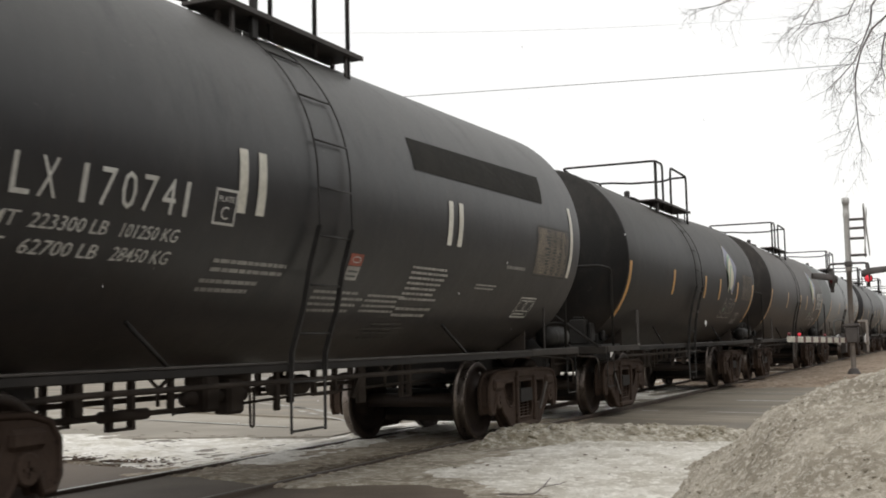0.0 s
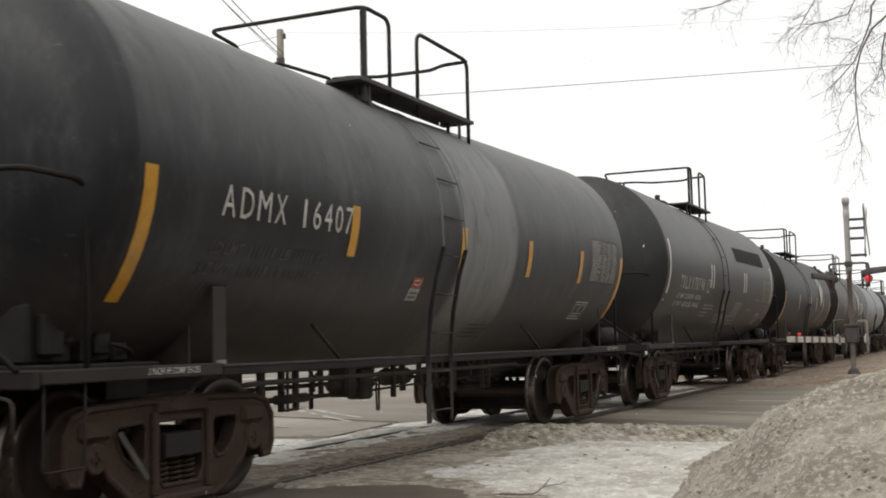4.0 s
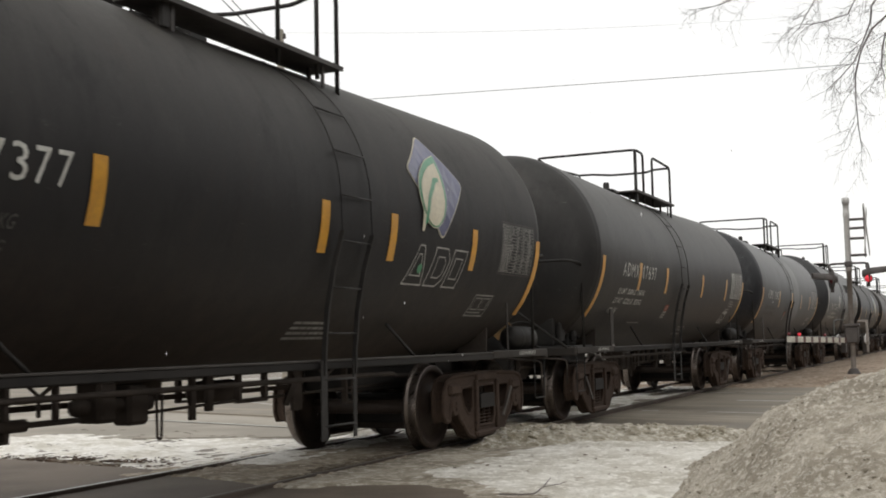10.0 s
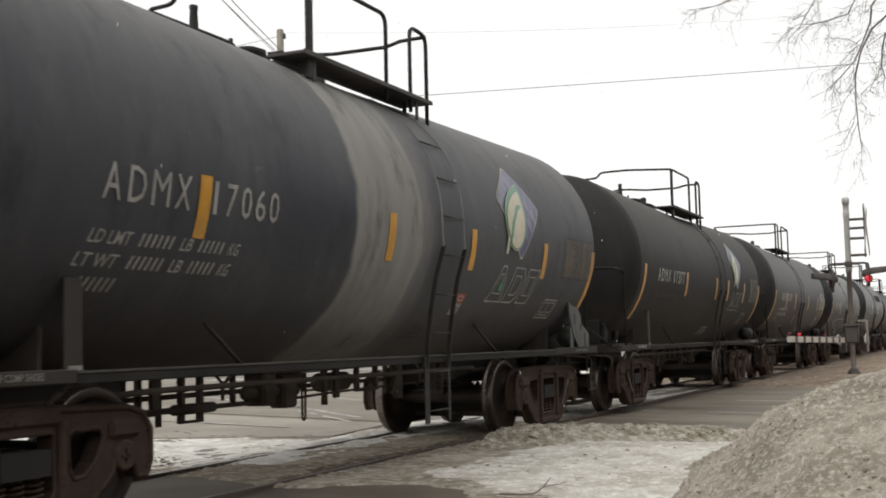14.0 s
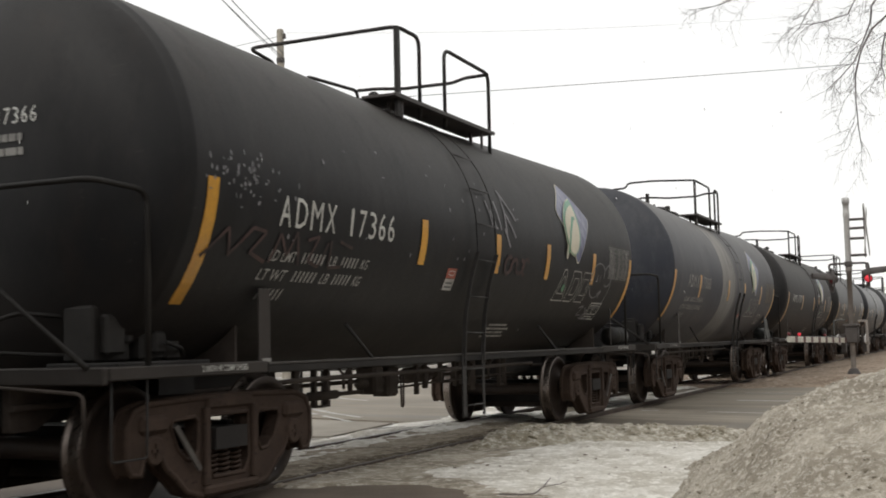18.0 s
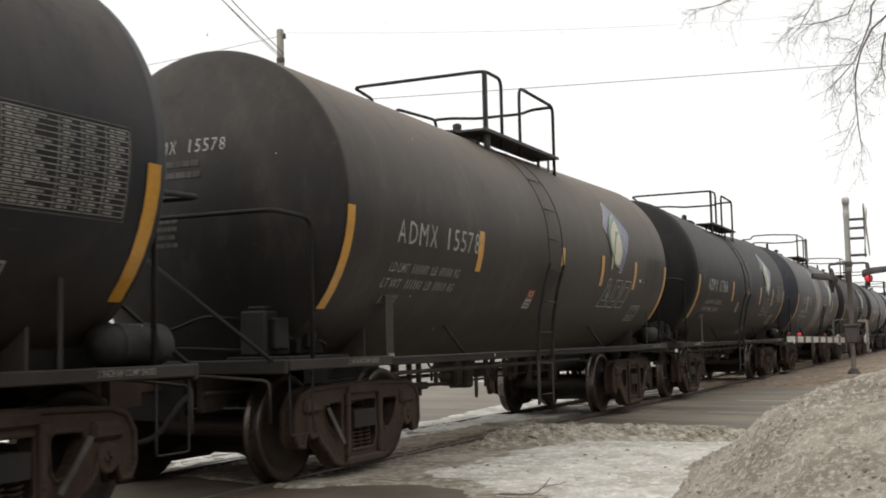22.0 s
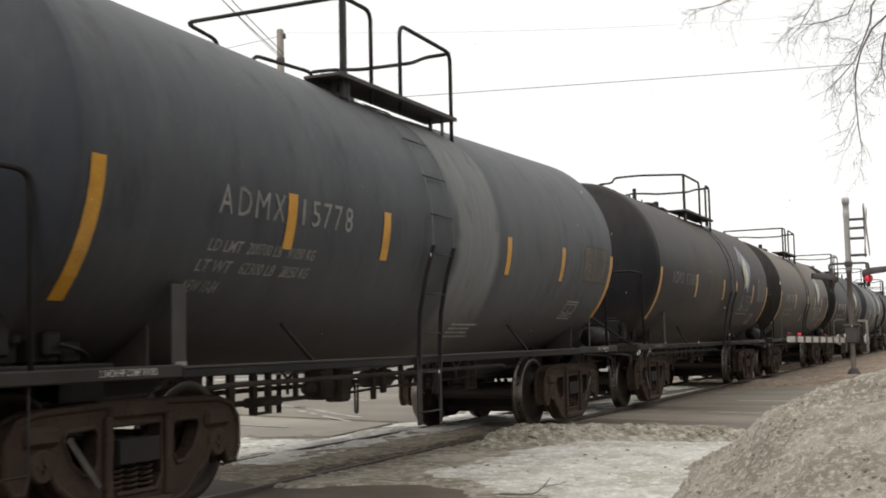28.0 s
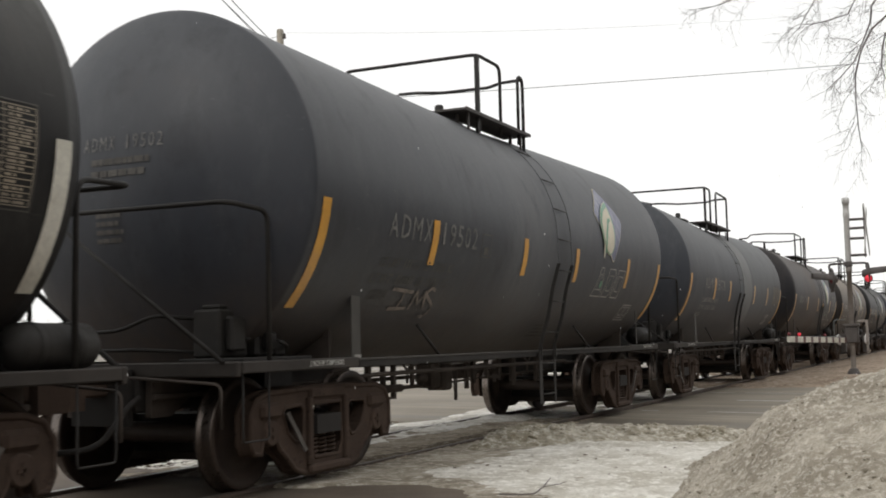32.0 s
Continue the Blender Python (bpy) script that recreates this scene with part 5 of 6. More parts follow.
sheet("snow_patch", -26.0, -7.15, 8.6, 15.4, 0.06, far_patch, BRIGHTSNOW, "thin trodden snow beyond the track", "snow", kind="stuff")
def mud_height(x, y):
    u = math.exp(-((x + 9.0) / 0.75) ** 2 - ((y - 9.82 + 0.12 * (x + 9.0)) / 0.24) ** 2) + 0.30 * rough(x, y, 2.6, 5.0) + 0.22 * rough(x, y, 8.0, 2.0)
    return far_patch(x, y) + 0.035 * min(0.4, u - 0.42)


sheet("leafy_mud", -10.6, -7.6, 9.3, 10.5, 0.035, mud_height, LEAFMUD, "trodden brown leaves and mud in thin snow", "mud", kind="stuff")
sheet("track_snow", -7.9, -6.2, 8.6, 17.0, 0.04, rail_snow, BRIGHTSNOW, "broken strips of snow along the far rail", "snow", kind="stuff")
sheet("snow_patch", -60.0, -12.0, 26.0, 44.0, 0.4, lambda x, y: -0.12 + 0.06 * rough(x, y, 0.25, 4.0) + 0.03 * rough(x, y, 0.9, 6.0), BRIGHTSNOW, "snow lying along the far side of the lot", "snow", kind="stuff")
sheet("track_snow", -6.9, -5.5, 17.0, 40.0, 0.08, lambda x, y: -0.082 + 0.035 * rough(x * 3.0, y * 0.5, 0.9, 12.0) + 0.03 * rough(x * 2.0, y, 1.6, 4.0) + 0.015 * rough(x, y, 5.0, 2.0) + 0.012 * smooth01(30.0, 20.0, y), BRIGHTSNOW, "patches of snow between the rails", "snow", kind="stuff")
sheet("track_snow", -8.4, -7.1, 15.2, 60.0, 0.08, lambda x, y: -0.080 + 0.05 * rough(x * 2.0, y * 0.5, 0.7, 15.0) + 0.03 * rough(x * 2.5, y, 1.5, 6.0) + 0.015 * rough(x, y, 5.0, 2.0) + 0.022 * smooth01(34.0, 24.0, y) - 0.06 * smooth01(-8.0, -8.35, x), BRIGHTSNOW, "patches of snow beside the far rail", "snow", kind="stuff")

rng = random.Random(5)
b = Build()
for i in range(2400):
    x, y = rng.gauss(-9.05, 0.6), rng.gauss(9.85, 0.22)
    if rough(x, y, 2.5, 7.0) < -0.05:
        continue
    z, r, w = max(far_patch(x, y), -0.07) + 0.006, rng.uniform(0.015, 0.04), rng.random() * 6.28
    t = rng.uniform(-0.008, 0.008)
    b.add([(x + r * math.cos(w), y + r * math.sin(w), z + t), (x - r * 0.5 * math.sin(w), y + r * 0.5 * math.cos(w), z), (x - r * math.cos(w), y - r * math.sin(w), z - t), (x + r * 0.5 * math.sin(w), y - r * 0.5 * math.cos(w), z + 0.01)], [(0, 1, 2, 3)])
for i in range(420):
    x, y = rng.uniform(-16, -7.2), rng.uniform(9.2, 14)
    if rough(x, y, 1.1, 3.0) < 0.0:
        continue
    z, r, w = max(far_patch(x, y), -0.075) + 0.005, rng.uniform(0.008, 0.03), rng.gauss(0.1, 0.4)
    b.add([(x + r * 3 * math.cos(w), y + r * 3 * math.sin(w), z), (x - r * 0.4 * math.sin(w), y + r * 0.4 * math.cos(w), z + 0.006), (x - r * 3 * math.cos(w), y - r * 3 * math.sin(w), z), (x + r * 0.4 * math.sin(w), y - r * 0.4 * math.cos(w), z + 0.004)], [(0, 1, 2, 3)])
tagged(new("leaf_litter", b.mesh("leaf_litter", LEAVES, False)), "brown dead leaves on thin snow", "leaves", kind="stuff")
b = Build().tube(bent([(-3.34, 8.19, 0.0), (-3.20, 8.16, 0.004), (-3.07, 8.22, 0.006), (-3.13, 8.58, 0.012), (-3.25, 9.10, 0.02)], 0.06), [0.007] * 11 + [0.005] * 5 + [0.003], 5)
b.tube([(-3.13, 8.58, 0.012), (-3.04, 8.75, 0.02), (-3.03, 8.86, 0.025)], [0.004, 0.003, 0.002], 4)
tagged(new("twig", b.mesh("twig", BARK)), "thin fallen dark twig on packed snow", "twig")


# grit and bark crumbs strewn over the packed snow
rng = random.Random(17)
b = Build()
for i in range(46):
    x, y = rng.uniform(-4.8, -1.2), rng.uniform(8.9, 12.8)
    z, r, w = patch_height(x, y), rng.uniform(0.006, 0.02), rng.random() * 6.28
    if z < -0.03:
        continue
    c, s = r * math.cos(w), r * math.sin(w)
    b.add([(x + c * 1.8, y + s * 1.8, z), (x - s, y + c, z), (x - c * 1.8, y - s * 1.8, z), (x + s, y - c, z), (x, y, z + r * 0.7)], [(0, 1, 4), (1, 2, 4), (2, 3, 4), (3, 0, 4)])
tagged(new("debris", b.mesh("debris", LEAVES, False)), "dark crumbs of grit and bark on the packed snow", "debris", kind="stuff")


# clods of ploughed snow on the ridge and the bank
def clods(name, count, seed, where, height, r0, r1, mat, label):
    rng = random.Random(seed)
    ball = bmesh.new()
    bmesh.ops.create_icosphere(ball, subdivisions=2, radius=1.0)
    ball.verts.index_update()
    pts, faces = [q.co.copy() for q in ball.verts], [[q.index for q in f.verts] for f in ball.faces]
    ball.free()
    b = Build()
    for _ in range(count):
        x, y = where(rng)
        r = rng.uniform(r0, r1) * (0.6 + 0.8 * rng.random() ** 3)
        z = height(x, y) - r * 0.12
        if z < -0.06:
            continue
        off, flat = Vector((rng.uniform(0, 50), rng.uniform(0, 50), 0)), rng.uniform(0.55, 0.8)
        b.add([(x + q.x * r * g, y + q.y * r * g, z + q.z * r * g * flat) for q in pts for g in (1.0 + 0.35 * noise.noise(q * 1.3 + off),)], faces, True)
    tagged(new(name, b.mesh(name, mat, False)), label, "snow", kind="stuff")


def on_ridge(rng):
    x = rng.uniform(-5.2, -2.0)
    return x, 12.75 + 1.85 * (x + 5.2) / 2.9 + rng.gauss(-0.1, 0.3)


clods("snow_clods", 420, 4, on_ridge, ridge_height, 0.02, 0.05, DIRTYSNOW, "lumps of ploughed snow on the ridge")
clods("snow_clods", 3200, 8, lambda g: (g.uniform(-2.5, 0.6), g.uniform(5.5, 11.5)), bank_height, 0.008, 0.02, BANKSNOW, "lumps of gritty snow on the bank")


# unseen house-shaped blocks behind the onlooker, added to darken the tanks' reflections
for i in range(9):
    y, depth, high = -32 + i * 15.0, 11 + (i % 3), 6.4 + 0.5 * (i * 7 % 3)
    house = new("house")
    house.matrix_basis = pose(15, y, GROUND_Z)
    tagged(house, "plain dark brick house across the street", "house", "houses across the street")
    part("wall", Build().box(0, 9, 0, depth, 0, high, 0.02).mesh("wall", UNSEENBRICK), house)
    part("roof", Build().plate([(-0.4, high), (depth / 2, high + 3.2), (depth + 0.4, high)], -0.5, 9.5).mesh("roof", DARKASPHALT), house)


# ---- crossing signal with gate, beyond the far road ----
SX, SY = -3.03, 33.05


def crossing_signal():
    top = new("crossing_signal")
    top.matrix_basis = pose(SX, SY, GROUND_Z)
    tagged(top, "grey crossing signal mast with red lamps and a lowered gate", "crossing signal")
    P = lambda n, b, m, lab="": part(n, b.mesh(n, m), top, lab)
    P("foundation", Build().lathe([(0, 0.2), (0.12, 0.2), (0.28, 0.11), (0.3, 0.08)], "z", (0, 0, 0), 16), SIGNALBLACK, "dark cast mast base")
    P("lower_mast", Build().lathe([(0.25, 0.068), (2.9, 0.068), (2.9, 0.085), (3.06, 0.085), (3.06, 0.07)], "z", (0, 0, 0), 18), MASTPAINT, "grimy brown-grey lower mast")
    P("mast", Build().lathe([(3.06, 0.078), (4.40, 0.075), (4.42, 0.088), (4.55, 0.088), (4.57, 0.08), (4.78, 0.08), (4.78, 0.10), (4.94, 0.10), (4.94, 0.001)], "z", (0, 0, 0), 18), GALV, "galvanised mast tube")
    for z in (4.34, 4.10, 3.82, 3.36):
        P("bracket", Build().box(0.05, 0.48, -0.025, 0.025, z - 0.035, z + 0.035, 0.008), SIGNALBLACK)
    cross = P("crossbuck", Build().plate([(-0.55, 3.35), (-0.68, 3.48), (0.55, 4.71), (0.68, 4.58)], 0.47, 0.49), GALV, "grey crossbuck board seen edge on")
    part("blade", Build().plate([(0.55, 3.35), (0.68, 3.48), (-0.55, 4.71), (-0.68, 4.58)], 0.50, 0.52).mesh("blade", GALV), cross)
    P("sign_post", Build().tube([(0.45, 0, 3.3), (0.45, 0, 4.75)], 0.02), SIGNALBLACK)
    P("crossarm", Build().tube(bent([(-0.47, -0.2, 2.95), (-0.50, -0.2, 3.12), (-0.36, -0.1, 3.14), (0.30, -0.1, 3.14), (0.48, -0.2, 3.13), (0.47, -0.2, 3.0)], 0.07, 3), 0.03).box(-0.1, 0.1, -0.12, 0.1, 3.06, 3.2, 0.02), SIGNALBLACK)
    for s, x0, z0, turn in ((-1, -0.43, 2.72, 22), (1, 0.50, 2.84, 14)):
        at = pose(x0, -0.22, z0, 0, 0, turn)
        lamp = part("flasher", Build().lathe([(-0.14 * s, 0.001), (-0.14 * s, 0.09), (-0.04 * s, 0.13), (0.0, 0.30), (0.015 * s, 0.30), (0.015 * s, 0.12)], "x", (0, 0, 0), 24).box(-0.05, 0.05, -0.03, 0.03, -0.36, -0.25, 0.01).mesh("flasher", SIGNALBLACK), top, "black round signal head with a hood", at)
        hood = Build()
        n, rows = 16, []
        for x, r, lift in ((0.015, 0.15, 0.0), (0.52, 0.13, 0.06), (0.52, 0.118, 0.06), (0.015, 0.138, 0.0)):
            for i in range(n + 1):
                w = math.radians(-12 + 204 * i / n)
                rows.append((s * x, r * math.cos(w), lift + r * math.sin(w)))
        hood.add(rows, [(j * (n + 1) + i, j * (n + 1) + i + 1, (j + 1) * (n + 1) + i + 1, (j + 1) * (n + 1) + i) for j in range(3) for i in range(n)], True)
        part("hood", hood.mesh("hood", SIGNALBLACK), lamp, "black half-round lamp hood")
        part("lens", Build().lathe([(0.02 * s, 0.12), (0.06 * s, 0.08), (0.075 * s, 0.001)], "x", (0, 0, 0), 20).mesh("lens", DIMRED), lamp, "dark red lens")
    rear = P("rear_flasher", Build().lathe([(-0.40, 0.105), (-0.30, 0.11), (-0.22, 0.06), (-0.22, 0.001)], "y", (0.52, 0, 2.70), 20), SIGNALBLACK, "small round rear signal lamp")
    part("lens", Build().lathe([(-0.425, 0.001), (-0.42, 0.05), (-0.395, 0.088), (-0.39, 0.09)], "y", (0.52, 0, 2.70), 18).mesh("lens", REDLAMP), rear, "lit red lens")
    P("gate_mechanism", Build().box(-0.17, 0.17, -0.2, 0.2, 0.98, 1.42, 0.03).box(-0.21, 0.21, -0.24, 0.24, 1.42, 1.50, 0.02), SIGNALBLACK, "dark gate motor housing")
    for x in (-0.36, 0.36):
        P("gate_fork", Build().plate([(-0.4, 1.0), (-0.4, 1.16), (0.1, 1.22), (0.7, 1.12), (0.7, 0.92), (0.1, 0.94)], x - 0.02, x + 0.02), GALV, "grey side arm of the gate")
    for x in (-0.34, 0.22):
        P("counterweight", Build().plate([(0.45, 0.72), (0.45, 1.24), (0.82, 1.24), (0.82, 0.72)], x, x + 0.12), SIGNALBLACK, "dark gate counterweight")
    P("guard_pipe", Build().tube(bent([(-0.42, -0.3, 0.95), (-0.43, -0.3, 1.58), (-0.34, -0.3, 1.62), (-0.15, -0.25, 1.6)], 0.06), 0.018), GREYPAINT, "bent grey guard pipe")
    P("guard_plate", Build().box(0.38, 0.45, -0.32, -0.29, 0.72, 1.60, 0.02).box(0.18, 0.40, -0.31, -0.29, 1.54, 1.60, 0.01), MASTPAINT, "grey guard plate beside the gate motor")
    # gate arm from the pivot towards the near side of the road
    tip = Vector((-0.77, -6.4, 1.145))
    root = Vector((-0.15, -0.25, 1.06))
    arm = P("gate_arm", Build().add(*gate_box(root, tip, 0.0, 1.0, 0.066)), TAPE, "lowered gate arm with red and white bands")
    for i in range(16):
        if i % 2 == 0:
            part("red_band", Build().add(*gate_box(root, tip, i / 16, (i + 0.62) / 16, 0.069)).mesh("red_band", BANDRED), arm, "red reflective band")
    for f in (0.985, 0.83, 0.4):
        p = root.lerp(tip, f)
        part("gate_lamp", Build().lathe([(-0.05, 0.001), (-0.05, 0.034), (0.05, 0.034), (0.05, 0.001)], "y", (p.x, p.y, p.z + 0.12), 14).box(p.x - 0.012, p.x + 0.012, p.y - 0.012, p.y + 0.012, p.z + 0.05, p.z + 0.10).mesh("gate_lamp", REDLAMP if 0.5 < f < 0.9 else DIMRED), arm, "small red gate lamp")
    part("gate_wire", Build().tube([root + Vector((0, 0, 0.08)), tip + Vector((0, 0, 0.06))], 0.01).mesh("gate_wire", WIRE), arm)


def gate_box(root, tip, f0, f1, r):
    d = (tip - root).normalized()
    s = Vector((-d.y, d.x, 0)).normalized() * (r * 0.4)
    u = Vector((0, 0, r))
    v = []
    for f in (f0, f1):
        p = root.lerp(tip, f)
        v += [p - s - u, p + s - u, p + s + u, p - s + u]
    return v, [(0, 1, 5, 4), (1, 2, 6, 5), (2, 3, 7, 6), (3, 0, 4, 7), (0, 3, 2, 1), (4, 5, 6, 7)]


crossing_signal()

# ---- utility pole and wires ----
pole = new("utility_pole")
pole.matrix_basis = pose(-23.84, 37.38, GROUND_Z, 0, -0.6, 0)
tagged(pole, "weathered wooden utility pole", "utility pole")
part("pole", Build().lathe([(0, 0.19), (6, 0.165), (13.5, 0.135), (13.54, 0.12), (13.54, 0.001)], "z", (0, 0, 0), 14).mesh("pole", POLEWOOD), pole)
part("insulator", Build().lathe([(13.2, 0.05), (13.34, 0.05), (13.36, 0.03)], "z", (0.2, 0, 0), 10).box(0.1, 0.25, -0.03, 0.03, 13.15, 13.22).mesh("insulator", SIGNALBLACK), pole)
part("clamp", Build().lathe([(12.2, 0.16), (12.4, 0.16)], "z", (0, 0, 0), 12).mesh("clamp", SIGNALBLACK), pole)


def wire(p, q, sag, r, label):
    p, q = Vector(p), Vector(q)
    pts = [p.lerp(q, i / 24) - Vector((0, 0, sag * 4 * (i / 24) * (1 - i / 24))) for i in range(25)]
    tagged(new("overhead_wire", Build().tube(pts, r, 6).mesh("overhead_wire", WIRE)), label, "wire", "overhead wires")


wire((-23.84, 37.38, 13.3), (1.42, 57.99, 16.5), 0.5, 0.0045, "thin overhead wire from the utility pole")
wire((-23.86, 37.38, 10.45), (1.18, 53.71, 12.92), 0.05, 0.013, "overhead cable from the utility pole")
wire((-23.85, 37.38, 12.5), (-13.12, 11.56, 10.95), 0.15, 0.016, "service cable running from the utility pole")
wire((-23.85, 37.38, 12.3), (-13.3, 11.56, 10.80), 0.2, 0.016, "service cable running from the utility pole")
wire((-23.85, 37.38, 12.2), (-12.9, 11.56, 10.80), 0.3, 0.010, "thin service cable running from the utility pole")
wire((-23.84, 37.38, 13.2), (-46.31, 36.36, 12.7), 0.4, 0.010, "thin overhead wire from the utility pole")


# ---- bare tree whose twigs hang into view ----
def bare_tree():
    rng = random.Random(11)
    tree = new("bare_tree")
    tree.matrix_basis = pose(0, 0, 0)
    tagged(tree, "leafless deciduous tree with thin drooping twigs", "tree")
    base = Vector((2.9, 9.7, GROUND_Z))
    fork = Vector((2.5, 9.7, 4.2))
    part("trunk", Build().tube([base, base.lerp(fork, 0.3), base.lerp(fork, 0.7), fork, Vector((2.45, 9.8, 6.0)), Vector((2.2, 9.9, 8.5))], [0.24, 0.19, 0.165, 0.15, 0.10, 0.03], 12).mesh("trunk", BARK), tree, "grey-brown trunk")
    twigs = Build()

    def grow(p, d, length, r, depth):
        pts, rs = [p], [r]
        n = 6
        for i in range(n):
            d = (d + Vector((rng.gauss(0, 0.16), rng.gauss(0, 0.16), rng.gauss(-0.05, 0.16)))).normalized()
            p = p + d * length / n
            pts.append(p)
            rs.append(r * (1 - 0.8 * (i + 1) / n))
            if depth > 0 and rng.random() < 0.85:
                side = Vector((rng.gauss(0, 1), rng.gauss(0, 0.7), rng.gauss(-0.15, 0.8)))
                grow(p, (d * 0.75 + side.normalized() * 0.8).normalized(), length * rng.uniform(0.35, 0.6), r * 0.6, depth - 1)
        twigs.tube(pts, rs, 4, cap=False)

    # limb points set along sight lines, placed to fit the camera's view
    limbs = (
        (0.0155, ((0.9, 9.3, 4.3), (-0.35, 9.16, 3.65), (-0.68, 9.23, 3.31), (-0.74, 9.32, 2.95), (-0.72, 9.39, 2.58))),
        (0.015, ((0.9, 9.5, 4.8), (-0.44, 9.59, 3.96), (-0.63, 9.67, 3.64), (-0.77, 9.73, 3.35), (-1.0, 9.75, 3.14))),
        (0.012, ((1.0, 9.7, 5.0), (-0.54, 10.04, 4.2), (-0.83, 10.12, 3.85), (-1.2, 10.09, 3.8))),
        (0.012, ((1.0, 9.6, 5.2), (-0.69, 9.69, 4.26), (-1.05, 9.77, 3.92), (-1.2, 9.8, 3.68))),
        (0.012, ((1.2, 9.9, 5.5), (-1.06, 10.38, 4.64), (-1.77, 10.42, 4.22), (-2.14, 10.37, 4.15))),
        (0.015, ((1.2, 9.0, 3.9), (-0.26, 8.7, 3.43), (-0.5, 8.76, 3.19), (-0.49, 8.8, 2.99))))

    def eased(pts):
        """A point between each two, on a smooth curve through them."""
        out = []
        for i in range(len(pts) - 1):
            p, a, b, q = pts[max(0, i - 1)], pts[i], pts[i + 1], pts[min(len(pts) - 1, i + 2)]
            out += [a, (a + b) * 0.5625 - (p + q) * 0.0625]
        return out + [pts[-1]]

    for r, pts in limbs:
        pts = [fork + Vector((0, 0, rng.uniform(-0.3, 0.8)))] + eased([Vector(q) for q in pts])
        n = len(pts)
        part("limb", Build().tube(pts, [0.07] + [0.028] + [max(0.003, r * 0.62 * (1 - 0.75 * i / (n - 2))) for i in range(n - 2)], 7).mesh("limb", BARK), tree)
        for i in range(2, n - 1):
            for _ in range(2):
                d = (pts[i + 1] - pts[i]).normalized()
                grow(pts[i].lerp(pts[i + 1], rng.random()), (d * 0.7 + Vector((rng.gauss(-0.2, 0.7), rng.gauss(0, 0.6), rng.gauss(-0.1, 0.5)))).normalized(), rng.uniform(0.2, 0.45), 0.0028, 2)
    for _ in range(9):
        w = rng.uniform(0, 6.28)
        p = Vector((2.3, 9.85, rng.uniform(5, 8)))
        grow(p, Vector((math.cos(w), math.sin(w), 0.7)).normalized(), 2.6, 0.04, 2)
    part("twig_tangle", twigs.mesh("twig_tangle", BARK, False), tree, "tangle of thin bare twigs", kind="stuff")


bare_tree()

# far wood line and the low buildings of the flat horizon
b = Build()
rng = random.Random(3)
for i in range(420):
    a = math.radians(rng.uniform(-35, 75))
    d = rng.uniform(240, 330)
    x, y = -math.sin(a) * d, math.cos(a) * d
    hgt = rng.uniform(5, 9)
    b.tube([(x, y, -0.1), (x + rng.gauss(0, 0.3), y, hgt * 0.5), (x + rng.gauss(0, 0.6), y, hgt)], [0.25, 0.16, 0.03], 4, cap=False)
    for _ in range(14):
        z = rng.uniform(0.3, 0.95) * hgt
        w, q = rng.uniform(0, 6.28), rng.uniform(0.8, 2.2)
        b.tube([(x, y, z), (x + math.cos(w) * q, y + math.sin(w) * q, z + q * 0.9)], [0.09, 0.02], 3, cap=False)
tagged(new("far_wood", b.mesh("far_wood", BARK, False)), "bare grey wood along the flat horizon", "woods", kind="stuff")


# ---- the cars, from the head of the visible train to its last one ----
DUSTLIGHT = (0.20, 0.195, 0.18)
PALE = (0.34, 0.345, 0.34)
BASE = (0.0175, 0.0180, 0.0200)


def white_pairs(car):
    """White reflective strips of the car that differs from the rest: tall ones at the ends, pairs on the side."""
    for s in (1, -1):
        place = lambda a, b: on_tank(a, b, 0.006, s)
        for u, z0, z1 in ((-5.58, 1.92, 2.85), (5.2, 1.95, 2.85), (-2.17, 2.11, 2.57), (-1.93, 2.11, 2.57), (1.42, 2.12, 2.56), (1.67, 2.12, 2.56)):
            part("reflective_stripe", shape_mesh("reflective_stripe", rect(u - 0.052, u + 0.052, z0, z1, 8), TAPE, place), car, "white reflective strip")


def low_white_stripes(car):
    """White reflective strips low on the side, of the car that closes the view."""
    for s in (1, -1):
        place = lambda a, b: on_tank(a, b, 0.006, s)
        for u, z0, z1 in ((-5.3, 1.50, 2.36), (5.42, 1.50, 2.38), (-2.6, 1.9, 2.34), (0.1, 1.9, 2.34), (3.2, 1.9, 2.34)):
            part("reflective_stripe", shape_mesh("reflective_stripe", rect(u - 0.065, u + 0.065, z0, z1, 8), TAPE, place), car, "white reflective strip")


